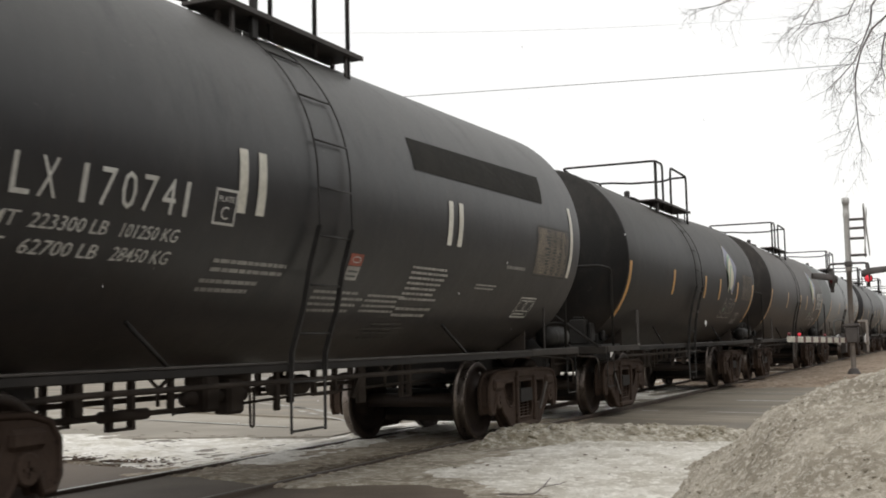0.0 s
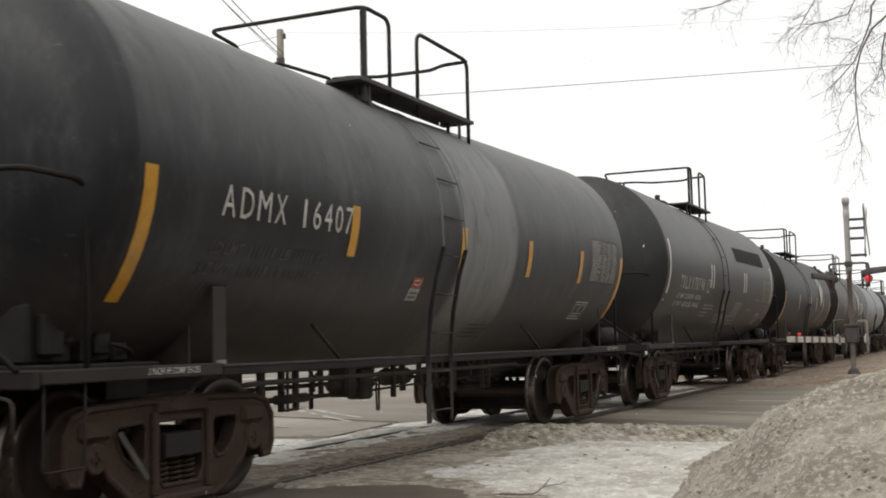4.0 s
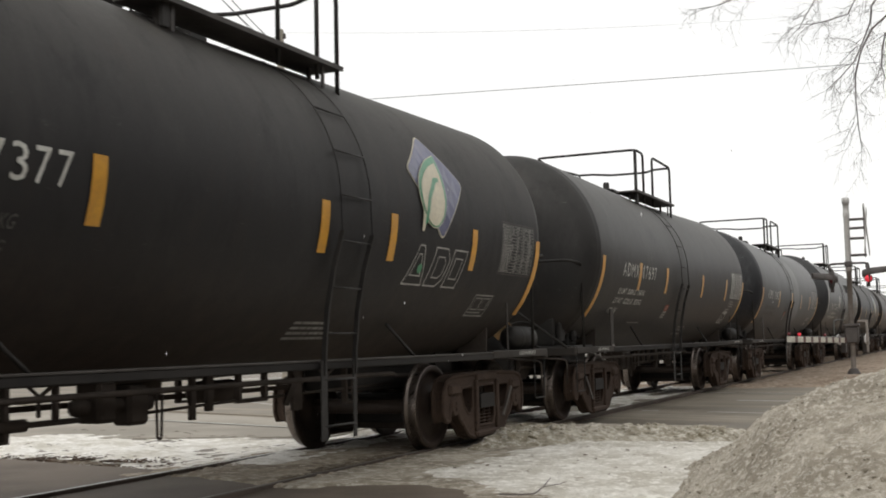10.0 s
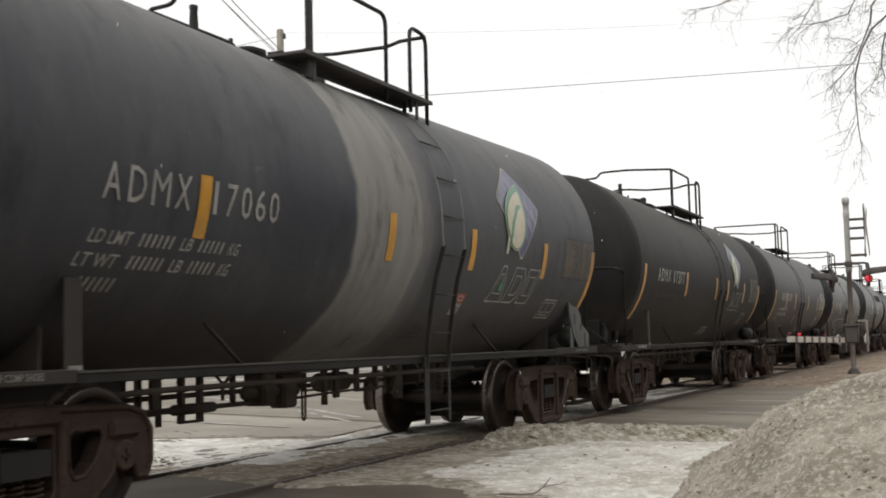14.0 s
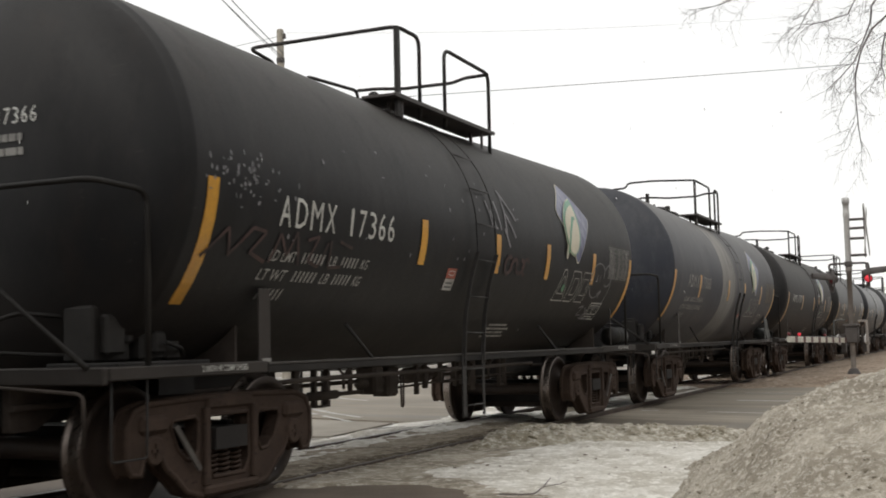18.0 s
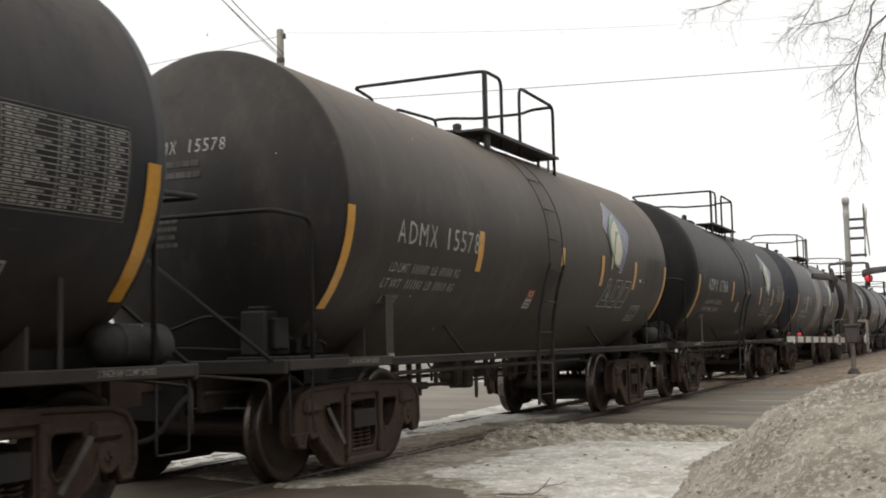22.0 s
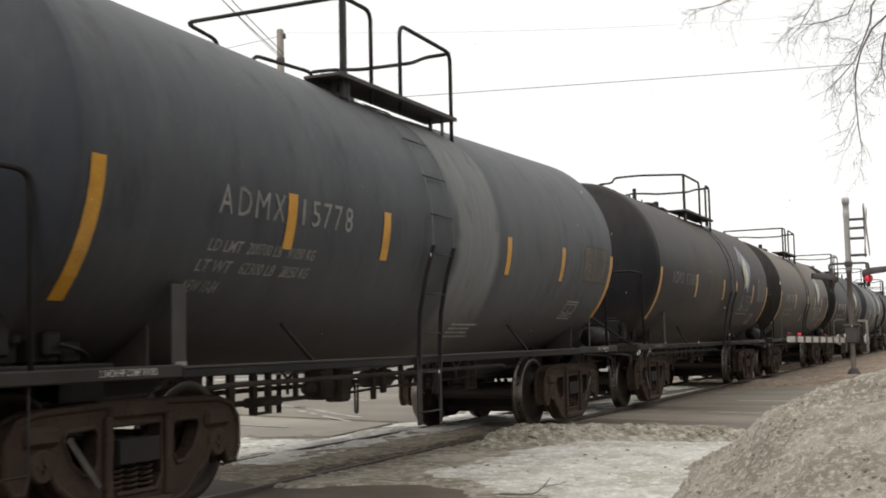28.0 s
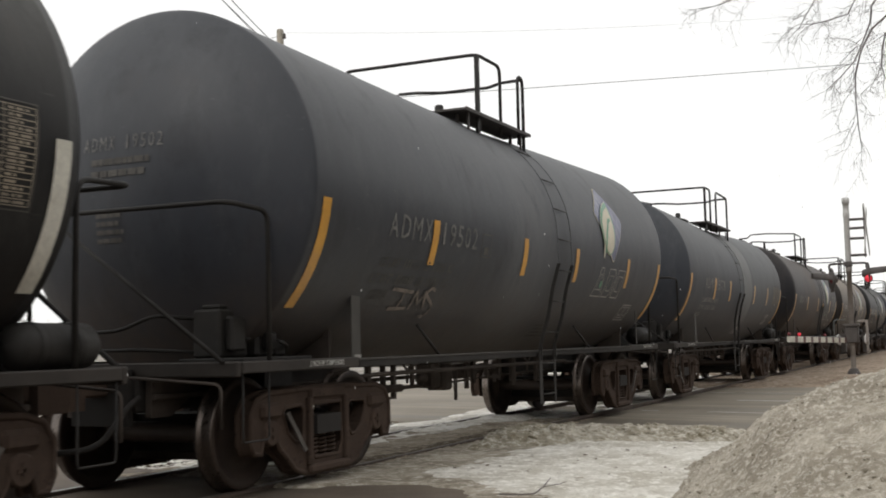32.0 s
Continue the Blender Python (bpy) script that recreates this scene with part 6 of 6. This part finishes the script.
def first_car_print(car):
    white_pairs(car)
    part("painted_patch", shape_mesh("painted_patch", [[(0.68, 2.79), (4.2, 2.81), (4.38, 3.17), (0.72, 3.11)]], OVERPAINT, on_tank, 3), car, "dull dark overpainted oblong")
    part("plate_box", shape_mesh("plate_box", outline_of([(-2.48, 2.01), (-2.22, 2.01), (-2.22, 2.26), (-2.48, 2.26)], 0.018), WHITE, on_tank), car, "small white outlined box")
    part("plate_word", lettering("plate_word", "PLATE", -2.44, 2.17, 0.04, WHITE, width=0.18), car)
    part("plate_letter", lettering("plate_letter", "C", -2.40, 2.05, 0.09, WHITE, width=0.09), car)
    for i, (u0, u1, v0, v1, rows) in enumerate(((-2.36, -1.4, 1.68, 1.80, 2), (-2.42, -1.7, 1.54, 1.66, 2), (-0.85, 0.05, 1.43, 1.63, 4), (0.1, 0.85, 1.44, 1.62, 4), (0.75, 1.6, 1.56, 1.90, 7), (0.8, 1.65, 1.40, 1.52, 2), (2.4, 3.0, 1.72, 1.79, 2), (3.1, 3.75, 1.94, 2.02, 1))):
        part("service_stencil", shape_mesh("service_stencil", bars(200 + i, u0 * 0.99 + 0.01, u1 * 0.99 + 0.01, v0 - 0.015, v1 - 0.015, rows, 0.45, 0.2, 9), WORNWHITE if i < 7 else FADED, on_tank), car, "pale small print, unreadable", kind="stuff")


def scrawl(u0, u1, v0, v1, seed, mat, w=0.03, n=5):
    """Sprayed loops, meaning nothing."""
    def make(car):
        rng = random.Random(seed)
        quads = []
        for i in range(n):
            cu, cv = u0 + (u1 - u0) * (i + 0.5) / n, (v0 + v1) / 2
            ru, rv = (u1 - u0) / n * rng.uniform(0.45, 0.8), (v1 - v0) / 2 * rng.uniform(0.6, 1.0)
            a0, a1 = rng.uniform(0, 6.28), rng.uniform(3.5, 6.5)
            pts = []
            for j in range(17):
                a = a0 + a1 * j / 16
                pts.append(Vector((cu + ru * math.cos(a) + 0.25 * rv * math.sin(a), cv + rv * math.sin(a))))
            for p, q in zip(pts, pts[1:]):
                d = (q - p).normalized()
                s = Vector((-d.y, d.x)) * w / 2
                quads.append([tuple(p - s), tuple(q - s), tuple(q + s), tuple(p + s)])
        part("sprayed_scrawl", shape_mesh("sprayed_scrawl", quads, mat, lambda a, b: on_tank(a, b, 0.009)), car, "loops of faded spray paint", kind="stuff")
    return make


WORNWHITE = surface("worn_stencil_paint", (0.42, 0.41, 0.38), (0.30, 0.29, 0.27), 5.0, 35, 0.65, bump=0.0)
def band_of(pts, w):
    """A painted line along some points, as quads."""
    quads = []
    for p, q in zip(pts, pts[1:]):
        p, q = Vector(p), Vector(q)
        s = (q - p).normalized()
        s = Vector((-s.y, s.x)) * w / 2
        quads.append([tuple(p - s), tuple(q - s), tuple(q + s), tuple(p + s)])
    return quads


def slanted_tag(car):
    """Angular sprayed strokes below the number."""
    lay = lambda a, b: on_tank(a, b, 0.012)
    for pts in (((-3.83, 1.67), (-3.39, 1.65)), ((-3.57, 1.65), (-3.55, 1.58), (-3.56, 1.5)), ((-3.72, 1.49), (-3.37, 1.5)), ((-3.31, 1.49), (-3.31, 1.58), (-3.32, 1.67), (-3.25, 1.6), (-3.18, 1.54), (-3.15, 1.61), (-3.12, 1.67), (-3.08, 1.59), (-3.02, 1.51)), ((-2.94, 1.68), (-3.03, 1.7), (-3.09, 1.66), (-3.06, 1.62), (-2.95, 1.58), (-2.84, 1.53), (-2.82, 1.47), (-2.89, 1.43), (-3.0, 1.43))):
        part("sprayed_stroke", shape_mesh("sprayed_stroke", band_of(pts, 0.032), SPRAYTAN, lay, 2), car, "faded grey spray-paint stroke")


def sprayed_strokes(car):
    """Slanting strokes beside the ladder and loops beside the emblem, in grey-white spray paint."""
    lay = lambda a, b: on_tank(a, b, 0.010)
    for p, q in (((-0.33, 2.70), (-0.21, 2.43)), ((-0.24, 2.60), (-0.10, 2.40)), ((-0.08, 2.72), (0.04, 2.40)), ((0.13, 2.86), (0.52, 2.54)), ((0.18, 2.84), (0.20, 2.36)), ((0.21, 2.60), (0.48, 2.34)), ((0.14, 2.42), (0.30, 2.22))):
        part("sprayed_stroke", shape_mesh("sprayed_stroke", band_of([Vector(p).lerp(q, i / 4) for i in range(5)], 0.032), SPRAYGREY, lay, 2), car, "faded grey spray-paint stroke")
    ring = lambda cu, cv, ru, rv, a0, a1: [(cu + ru * math.cos(math.radians(a0 + (a1 - a0) * i / 18)), cv + rv * math.sin(math.radians(a0 + (a1 - a0) * i / 18))) for i in range(19)]
    loops = [ring(3.82, 1.98, 0.33, 0.24, 40, 330), ring(4.27, 2.06, 0.20, 0.15, 200, -120), [(4.46, 2.06), (4.46, 1.86), (4.38, 1.70), (4.2, 1.60)], [(3.80, 2.06), (3.78, 1.96)], [(3.92, 2.06), (3.90, 1.96)], [(3.95, 1.80), (4.10, 1.84), (4.05, 1.74)]]
    loops += [[(3.44, 1.60), (3.62, 1.62), (3.48, 1.50), (3.68, 1.50)], [(3.72, 1.60), (3.88, 1.52), (3.74, 1.48), (3.92, 1.60)], [(3.98, 1.60), (4.20, 1.62)], [(4.09, 1.61), (4.05, 1.47)], [(3.70, 1.46), (4.12, 1.45)]]
    for pts in loops:
        part("sprayed_loop", shape_mesh("sprayed_loop", band_of(pts, 0.022), SPRAYGREY, lay, 2), car, "faded grey spray-paint line")


def paint_chips(car):
    """Pale chips in the enamel beside the rear seam, and a few further off."""
    rng = random.Random(31)
    quads = []
    for i in range(90):
        near = i < 60
        u, v = (rng.gauss(-4.95, 0.25), rng.gauss(2.37, 0.10)) if near else (rng.uniform(-5.5, 1.5), rng.uniform(1.9, 3.0))
        w, h, a = rng.uniform(0.005, 0.018), rng.uniform(0.005, 0.026), rng.uniform(-0.5, 0.5)
        quads.append([(u - w, v - h * 0.6), (u + w * 0.7, v - h), (u + w + a * h, v + h * 0.5), (u - w * 0.5 + a * h, v + h)])
    part("paint_chip", shape_mesh("paint_chip", quads, SPRAYGREY, lambda a, b: on_tank(a, b, 0.008)), car, "pale chips in the worn paint", kind="stuff")


def angular_tag(car):
    """A low sprayed tag in dull red, running under the number."""
    lay = lambda a, b: on_tank(a, b, 0.010)
    for pts in (((-5.35, 1.80), (-5.10, 2.02), (-5.02, 1.82)), ((-5.02, 1.84), (-4.80, 2.04), (-4.62, 2.02), (-4.78, 1.86), (-4.55, 1.80)), ((-4.5, 1.80), (-4.42, 2.02), (-4.28, 1.86), (-4.20, 2.05), (-4.08, 1.80)), ((-4.02, 2.0), (-3.86, 2.04), (-3.96, 1.84), (-3.78, 1.80), (-3.70, 2.0)), ((-3.66, 2.02), (-3.62, 1.80), (-3.40, 1.82)), ((-3.52, 2.02), (-3.30, 1.98))):
        part("sprayed_stroke", shape_mesh("sprayed_stroke", band_of(pts, 0.028), SPRAYRED, lay, 2), car, "dull red spray-paint stroke")


def number_box(car):
    """A small outlined box after the number."""
    part("plate_box", shape_mesh("plate_box", outline_of([(-2.14, 2.05), (-1.86, 2.05), (-1.86, 2.30), (-2.14, 2.30)], 0.014), DIMPRINT, on_tank), car, "small pale outlined box")
    part("plate_mark", shape_mesh("plate_mark", [[(-2.06, 2.08), (-1.94, 2.08), (-1.94, 2.16), (-2.06, 2.16)]], DIMPRINT, on_tank), car)


OVERPAINT = surface("dull_overpaint", (0.022, 0.021, 0.018), (0.03, 0.028, 0.024), 2.0, 20, 0.85, bump=0.05, spec=0.2)
SPRAYGREY = surface("spray_grey", (0.26, 0.25, 0.26), (0.16, 0.155, 0.16), 4, 25, 0.7, bump=0)
SPRAYRED = surface("spray_dull_red", (0.085, 0.05, 0.045), (0.045, 0.032, 0.03), 4, 25, 0.8, bump=0)
SPRAYTAN = surface("spray_tan", (0.22, 0.185, 0.16), (0.10, 0.088, 0.08), 5, 25, 0.8, bump=0)
WORNGREY = surface("worn_grey_stencil", (0.19, 0.185, 0.175), (0.11, 0.108, 0.104), 6.0, 35, 0.75, bump=0.0)
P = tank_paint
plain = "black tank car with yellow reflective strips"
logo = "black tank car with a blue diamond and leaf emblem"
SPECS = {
    -8: dict(paint=P("paint_a", BASE, DUSTLIGHT), label=logo, emblem=(3.0, 2.70)),
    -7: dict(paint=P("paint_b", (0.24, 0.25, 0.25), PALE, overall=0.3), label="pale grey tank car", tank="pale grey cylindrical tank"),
    -6: dict(paint=P("paint_c", BASE, DUSTLIGHT), label=plain),
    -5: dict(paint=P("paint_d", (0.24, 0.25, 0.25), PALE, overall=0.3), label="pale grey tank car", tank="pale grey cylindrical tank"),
    -4: dict(paint=P("paint_e", (0.03, 0.03, 0.032), DUSTLIGHT, overall=0.3), label=plain),
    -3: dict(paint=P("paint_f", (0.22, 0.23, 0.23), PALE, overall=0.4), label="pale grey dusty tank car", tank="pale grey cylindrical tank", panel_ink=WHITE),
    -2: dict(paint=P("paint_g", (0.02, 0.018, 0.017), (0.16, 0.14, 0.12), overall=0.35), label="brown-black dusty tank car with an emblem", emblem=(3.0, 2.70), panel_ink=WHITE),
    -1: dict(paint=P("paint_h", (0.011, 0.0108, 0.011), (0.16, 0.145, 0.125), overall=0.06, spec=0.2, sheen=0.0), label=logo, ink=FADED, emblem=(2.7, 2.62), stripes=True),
    0: dict(rail_up=0.05, legs=(0.014, 0.018, 0.46), tank_size=(-0.031, 0.0066, -0.11, 5.67), dy=-0.1, paint=P("paint_i", BASE, DUSTLIGHT, overall=0.05, rough=0.32, spec=0.5), label="black tank car with white reflective strips and a dark overpainted oblong", mark="TILX", number="170741", split=(0.40, 0.445), small=(1.0, 0.17), head=(-0.41, 2.785), capacity=(("CAPY", 0.01, 0.11, 0.17), ("19680", 0.23, 0.11, 0.21), ("US GAL", 0.515, 0.115, 0.29), ("CAPY", 0.0, 0.205, 0.20), ("74 421", 0.24, 0.21, 0.21), ("L", 0.58, 0.215, 0.035)), head_size=(0.30, 0.37, 0.50), number_at=(-4.84, 2.03, 2.06, 0.235), stripes=False, big=True, ladder=(-1.3, -0.78), posts=(-1.2, -0.95, -0.22, 0.39), deck=(-1.75, 0.56), sign=(-0.45, 1.82),
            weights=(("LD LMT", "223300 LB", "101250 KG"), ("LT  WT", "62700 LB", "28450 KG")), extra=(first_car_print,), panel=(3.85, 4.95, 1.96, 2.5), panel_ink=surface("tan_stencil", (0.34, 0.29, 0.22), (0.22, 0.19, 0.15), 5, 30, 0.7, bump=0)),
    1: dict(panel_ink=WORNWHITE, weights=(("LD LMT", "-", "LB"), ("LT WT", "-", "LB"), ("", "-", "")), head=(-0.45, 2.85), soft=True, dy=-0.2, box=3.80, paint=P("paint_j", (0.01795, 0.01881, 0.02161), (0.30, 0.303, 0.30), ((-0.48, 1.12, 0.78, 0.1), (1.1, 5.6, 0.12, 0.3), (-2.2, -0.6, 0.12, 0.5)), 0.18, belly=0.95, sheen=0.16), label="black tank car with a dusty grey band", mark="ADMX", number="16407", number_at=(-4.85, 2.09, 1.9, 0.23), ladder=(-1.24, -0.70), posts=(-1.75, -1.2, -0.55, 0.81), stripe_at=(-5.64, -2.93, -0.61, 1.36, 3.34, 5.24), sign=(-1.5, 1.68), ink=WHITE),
    2: dict(notes=((-3.1, -2.4, 1.385, 1.42, 1), (4.2, 4.72, 1.76, 1.91, 3), (4.02, 4.5, 1.62, 1.74, 3)), capacity=(("CAPY", 0.115, 0.18, 0.15), ("17586", 0.29, 0.18, 0.17), ("GALS", 0.55, 0.165, 0.18), ("CAPY", 0.115, 0.27, 0.15), ("66816", 0.29, 0.27, 0.17), ("LITERS", 0.50, 0.26, 0.22)), head_size=(0.40, 0.49, 0.41), head=(-0.47, 2.865), soft=True, tank_size=(0.008, 0.0164, -0.09, 5.50), dy=-0.26, paint=P("paint_k", (0.02681, 0.02579, 0.02535), DUSTLIGHT, (), 0.06, spec=0.22), label="clean black tank car with yellow reflective strips", mark="ADMX", number="17697", number_at=(-4.66, 2.1, 1.99, 0.21), ladder=(-1.06, -0.54), posts=(-1.79, -1.27, -0.62, 0.75), stripe_at=(-5.68, -3.68, -1.94, 0.93, 3.29, 5.15), sign=(-1.48, 1.61),
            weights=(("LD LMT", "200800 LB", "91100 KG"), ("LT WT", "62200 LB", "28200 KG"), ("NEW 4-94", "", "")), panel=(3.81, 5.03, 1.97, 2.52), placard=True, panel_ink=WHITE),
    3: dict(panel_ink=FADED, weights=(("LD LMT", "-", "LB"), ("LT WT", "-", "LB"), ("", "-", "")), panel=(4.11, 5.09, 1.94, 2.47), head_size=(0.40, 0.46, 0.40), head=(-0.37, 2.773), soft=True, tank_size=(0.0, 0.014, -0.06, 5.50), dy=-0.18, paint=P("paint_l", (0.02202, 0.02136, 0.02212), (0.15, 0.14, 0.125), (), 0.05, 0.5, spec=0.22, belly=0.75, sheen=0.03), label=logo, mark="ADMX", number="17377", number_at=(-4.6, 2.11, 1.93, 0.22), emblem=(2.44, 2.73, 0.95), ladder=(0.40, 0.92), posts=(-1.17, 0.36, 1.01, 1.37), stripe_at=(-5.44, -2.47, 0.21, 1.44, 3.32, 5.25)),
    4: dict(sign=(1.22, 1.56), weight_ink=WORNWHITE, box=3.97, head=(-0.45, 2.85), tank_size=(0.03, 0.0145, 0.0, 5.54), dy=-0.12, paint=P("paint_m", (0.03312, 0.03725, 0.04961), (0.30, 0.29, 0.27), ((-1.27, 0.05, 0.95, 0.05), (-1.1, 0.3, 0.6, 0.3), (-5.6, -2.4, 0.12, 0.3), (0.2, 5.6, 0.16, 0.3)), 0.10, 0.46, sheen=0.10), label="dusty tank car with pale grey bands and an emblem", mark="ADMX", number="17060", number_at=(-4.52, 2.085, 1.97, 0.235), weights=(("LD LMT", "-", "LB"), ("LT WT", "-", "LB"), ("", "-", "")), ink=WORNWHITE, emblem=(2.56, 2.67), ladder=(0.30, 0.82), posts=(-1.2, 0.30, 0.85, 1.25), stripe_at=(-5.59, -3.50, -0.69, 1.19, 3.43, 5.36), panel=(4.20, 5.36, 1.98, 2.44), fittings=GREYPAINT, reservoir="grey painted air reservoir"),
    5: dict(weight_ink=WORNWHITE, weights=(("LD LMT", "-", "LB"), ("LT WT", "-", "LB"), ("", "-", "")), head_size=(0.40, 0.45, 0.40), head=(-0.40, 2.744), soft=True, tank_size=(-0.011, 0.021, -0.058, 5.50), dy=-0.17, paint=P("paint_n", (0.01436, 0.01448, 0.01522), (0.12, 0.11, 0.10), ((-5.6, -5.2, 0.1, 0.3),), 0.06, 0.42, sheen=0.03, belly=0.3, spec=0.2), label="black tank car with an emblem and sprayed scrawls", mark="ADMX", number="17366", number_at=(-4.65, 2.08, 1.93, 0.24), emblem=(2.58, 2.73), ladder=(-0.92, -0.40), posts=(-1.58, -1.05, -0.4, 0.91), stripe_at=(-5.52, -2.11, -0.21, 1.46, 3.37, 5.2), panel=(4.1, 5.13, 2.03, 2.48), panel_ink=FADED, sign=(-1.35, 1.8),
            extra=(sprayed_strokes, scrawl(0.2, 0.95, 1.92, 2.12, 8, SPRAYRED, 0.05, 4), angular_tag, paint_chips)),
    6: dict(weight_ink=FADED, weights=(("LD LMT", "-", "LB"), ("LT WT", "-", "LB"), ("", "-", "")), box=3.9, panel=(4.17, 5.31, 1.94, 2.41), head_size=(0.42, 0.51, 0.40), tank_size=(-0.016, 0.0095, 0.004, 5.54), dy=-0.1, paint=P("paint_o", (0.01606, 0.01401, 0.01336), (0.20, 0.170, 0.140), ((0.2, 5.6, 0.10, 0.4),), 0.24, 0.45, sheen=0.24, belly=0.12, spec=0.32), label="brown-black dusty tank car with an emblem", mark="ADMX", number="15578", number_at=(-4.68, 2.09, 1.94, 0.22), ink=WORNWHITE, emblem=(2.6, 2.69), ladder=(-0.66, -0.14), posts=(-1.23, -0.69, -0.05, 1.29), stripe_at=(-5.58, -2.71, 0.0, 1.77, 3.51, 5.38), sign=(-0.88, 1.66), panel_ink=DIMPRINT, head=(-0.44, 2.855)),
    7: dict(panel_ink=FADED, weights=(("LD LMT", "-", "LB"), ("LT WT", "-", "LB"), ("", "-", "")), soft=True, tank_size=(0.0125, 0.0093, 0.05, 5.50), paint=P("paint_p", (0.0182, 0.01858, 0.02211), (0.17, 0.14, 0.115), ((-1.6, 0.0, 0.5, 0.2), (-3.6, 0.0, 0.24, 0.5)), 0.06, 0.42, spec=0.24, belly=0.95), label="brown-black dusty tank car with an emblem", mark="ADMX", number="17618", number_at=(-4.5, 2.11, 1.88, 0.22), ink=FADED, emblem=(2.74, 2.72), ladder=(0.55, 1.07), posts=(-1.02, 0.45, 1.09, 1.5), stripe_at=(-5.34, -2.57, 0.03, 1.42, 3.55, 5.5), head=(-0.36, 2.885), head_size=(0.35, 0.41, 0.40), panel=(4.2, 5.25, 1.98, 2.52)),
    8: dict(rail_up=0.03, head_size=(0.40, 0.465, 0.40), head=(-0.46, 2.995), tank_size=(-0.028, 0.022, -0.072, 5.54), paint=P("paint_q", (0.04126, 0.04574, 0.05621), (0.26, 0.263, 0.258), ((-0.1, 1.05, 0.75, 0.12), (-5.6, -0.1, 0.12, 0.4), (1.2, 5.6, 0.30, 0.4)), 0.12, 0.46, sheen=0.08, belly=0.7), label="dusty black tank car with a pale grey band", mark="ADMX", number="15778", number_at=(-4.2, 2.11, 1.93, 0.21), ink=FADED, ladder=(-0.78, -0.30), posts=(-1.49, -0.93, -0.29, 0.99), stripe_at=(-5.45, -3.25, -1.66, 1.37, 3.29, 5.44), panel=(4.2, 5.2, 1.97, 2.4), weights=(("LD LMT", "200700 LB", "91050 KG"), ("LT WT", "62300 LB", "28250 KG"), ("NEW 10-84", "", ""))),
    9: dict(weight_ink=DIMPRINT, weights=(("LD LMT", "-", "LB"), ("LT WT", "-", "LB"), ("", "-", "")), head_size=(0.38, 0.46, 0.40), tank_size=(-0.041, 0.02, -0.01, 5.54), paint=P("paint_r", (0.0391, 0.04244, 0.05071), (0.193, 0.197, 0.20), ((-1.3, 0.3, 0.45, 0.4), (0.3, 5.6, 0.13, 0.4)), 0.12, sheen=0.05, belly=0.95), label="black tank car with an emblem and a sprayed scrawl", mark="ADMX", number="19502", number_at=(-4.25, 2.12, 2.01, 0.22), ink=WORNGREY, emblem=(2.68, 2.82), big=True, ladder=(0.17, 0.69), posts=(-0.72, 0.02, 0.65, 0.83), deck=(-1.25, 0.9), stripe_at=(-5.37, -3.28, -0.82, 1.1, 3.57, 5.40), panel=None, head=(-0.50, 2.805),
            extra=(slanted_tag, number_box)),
    10: dict(soft=True, tank_size=(0.03, 0.003, -0.02, 5.50), paint=P("paint_s", (0.0143, 0.01404, 0.01456), DUSTLIGHT, overall=0.05, belly=0.25, spec=0.2), label="black tank car with white reflective strips", mark=None, stripes=False, extra=(low_white_stripes,), panel_ink=surface("tan_stencil", (0.34, 0.29, 0.22), (0.22, 0.19, 0.15), 5, 30, 0.7, bump=0)),
}
TRAIN = []
for k in sorted(SPECS):
    TRAIN.append((k, *tank_car(SPECS[k], k)))


# ---- falling snow ----
def snowfall():
    rng = random.Random(21)
    b = Build()
    for i in range(1300):
        x, y, z = rng.uniform(-11, 0.5), rng.uniform(1.2, 15), rng.uniform(0, 62)
        r = rng.uniform(0.002, 0.0055)
        b.add([(x - r, y, z), (x, y - r, z), (x + r, y, z), (x, y + r, z), (x, y, z + r * 2.6), (x, y, z - r * 2.6)], [(0, 1, 4), (1, 2, 4), (2, 3, 4), (3, 0, 4), (1, 0, 5), (2, 1, 5), (3, 2, 5), (0, 3, 5)])
    return tagged(new("snowfall", b.mesh("snowfall", SNOWFLAKE, False)), "sparse falling snowflakes", "snow", kind="stuff")


FLAKES = snowfall()


def motions():
    for k, car, wheels in TRAIN:
        y = CENTRE - k * PITCH_OF_CARS + SPECS[k].get("dy", 0.0)
        walk(car, [(t, pose(TRACK_X, y + way_of_train(t), 0)) for t in range(33)])
        steps = [i * 4 / 30 for i in range(241)]
        for w, at in wheels:
            walk(w, [(t, pose(0, at, WHEEL_R, -math.degrees(way_of_train(t) / WHEEL_R) % 360.0)) for t in steps])
    walk(FLAKES, [(0, pose(0, 0, 0)), (16, pose(0.0, 1.5, -27)), (32, pose(0, 3.0, -54))])


motions()
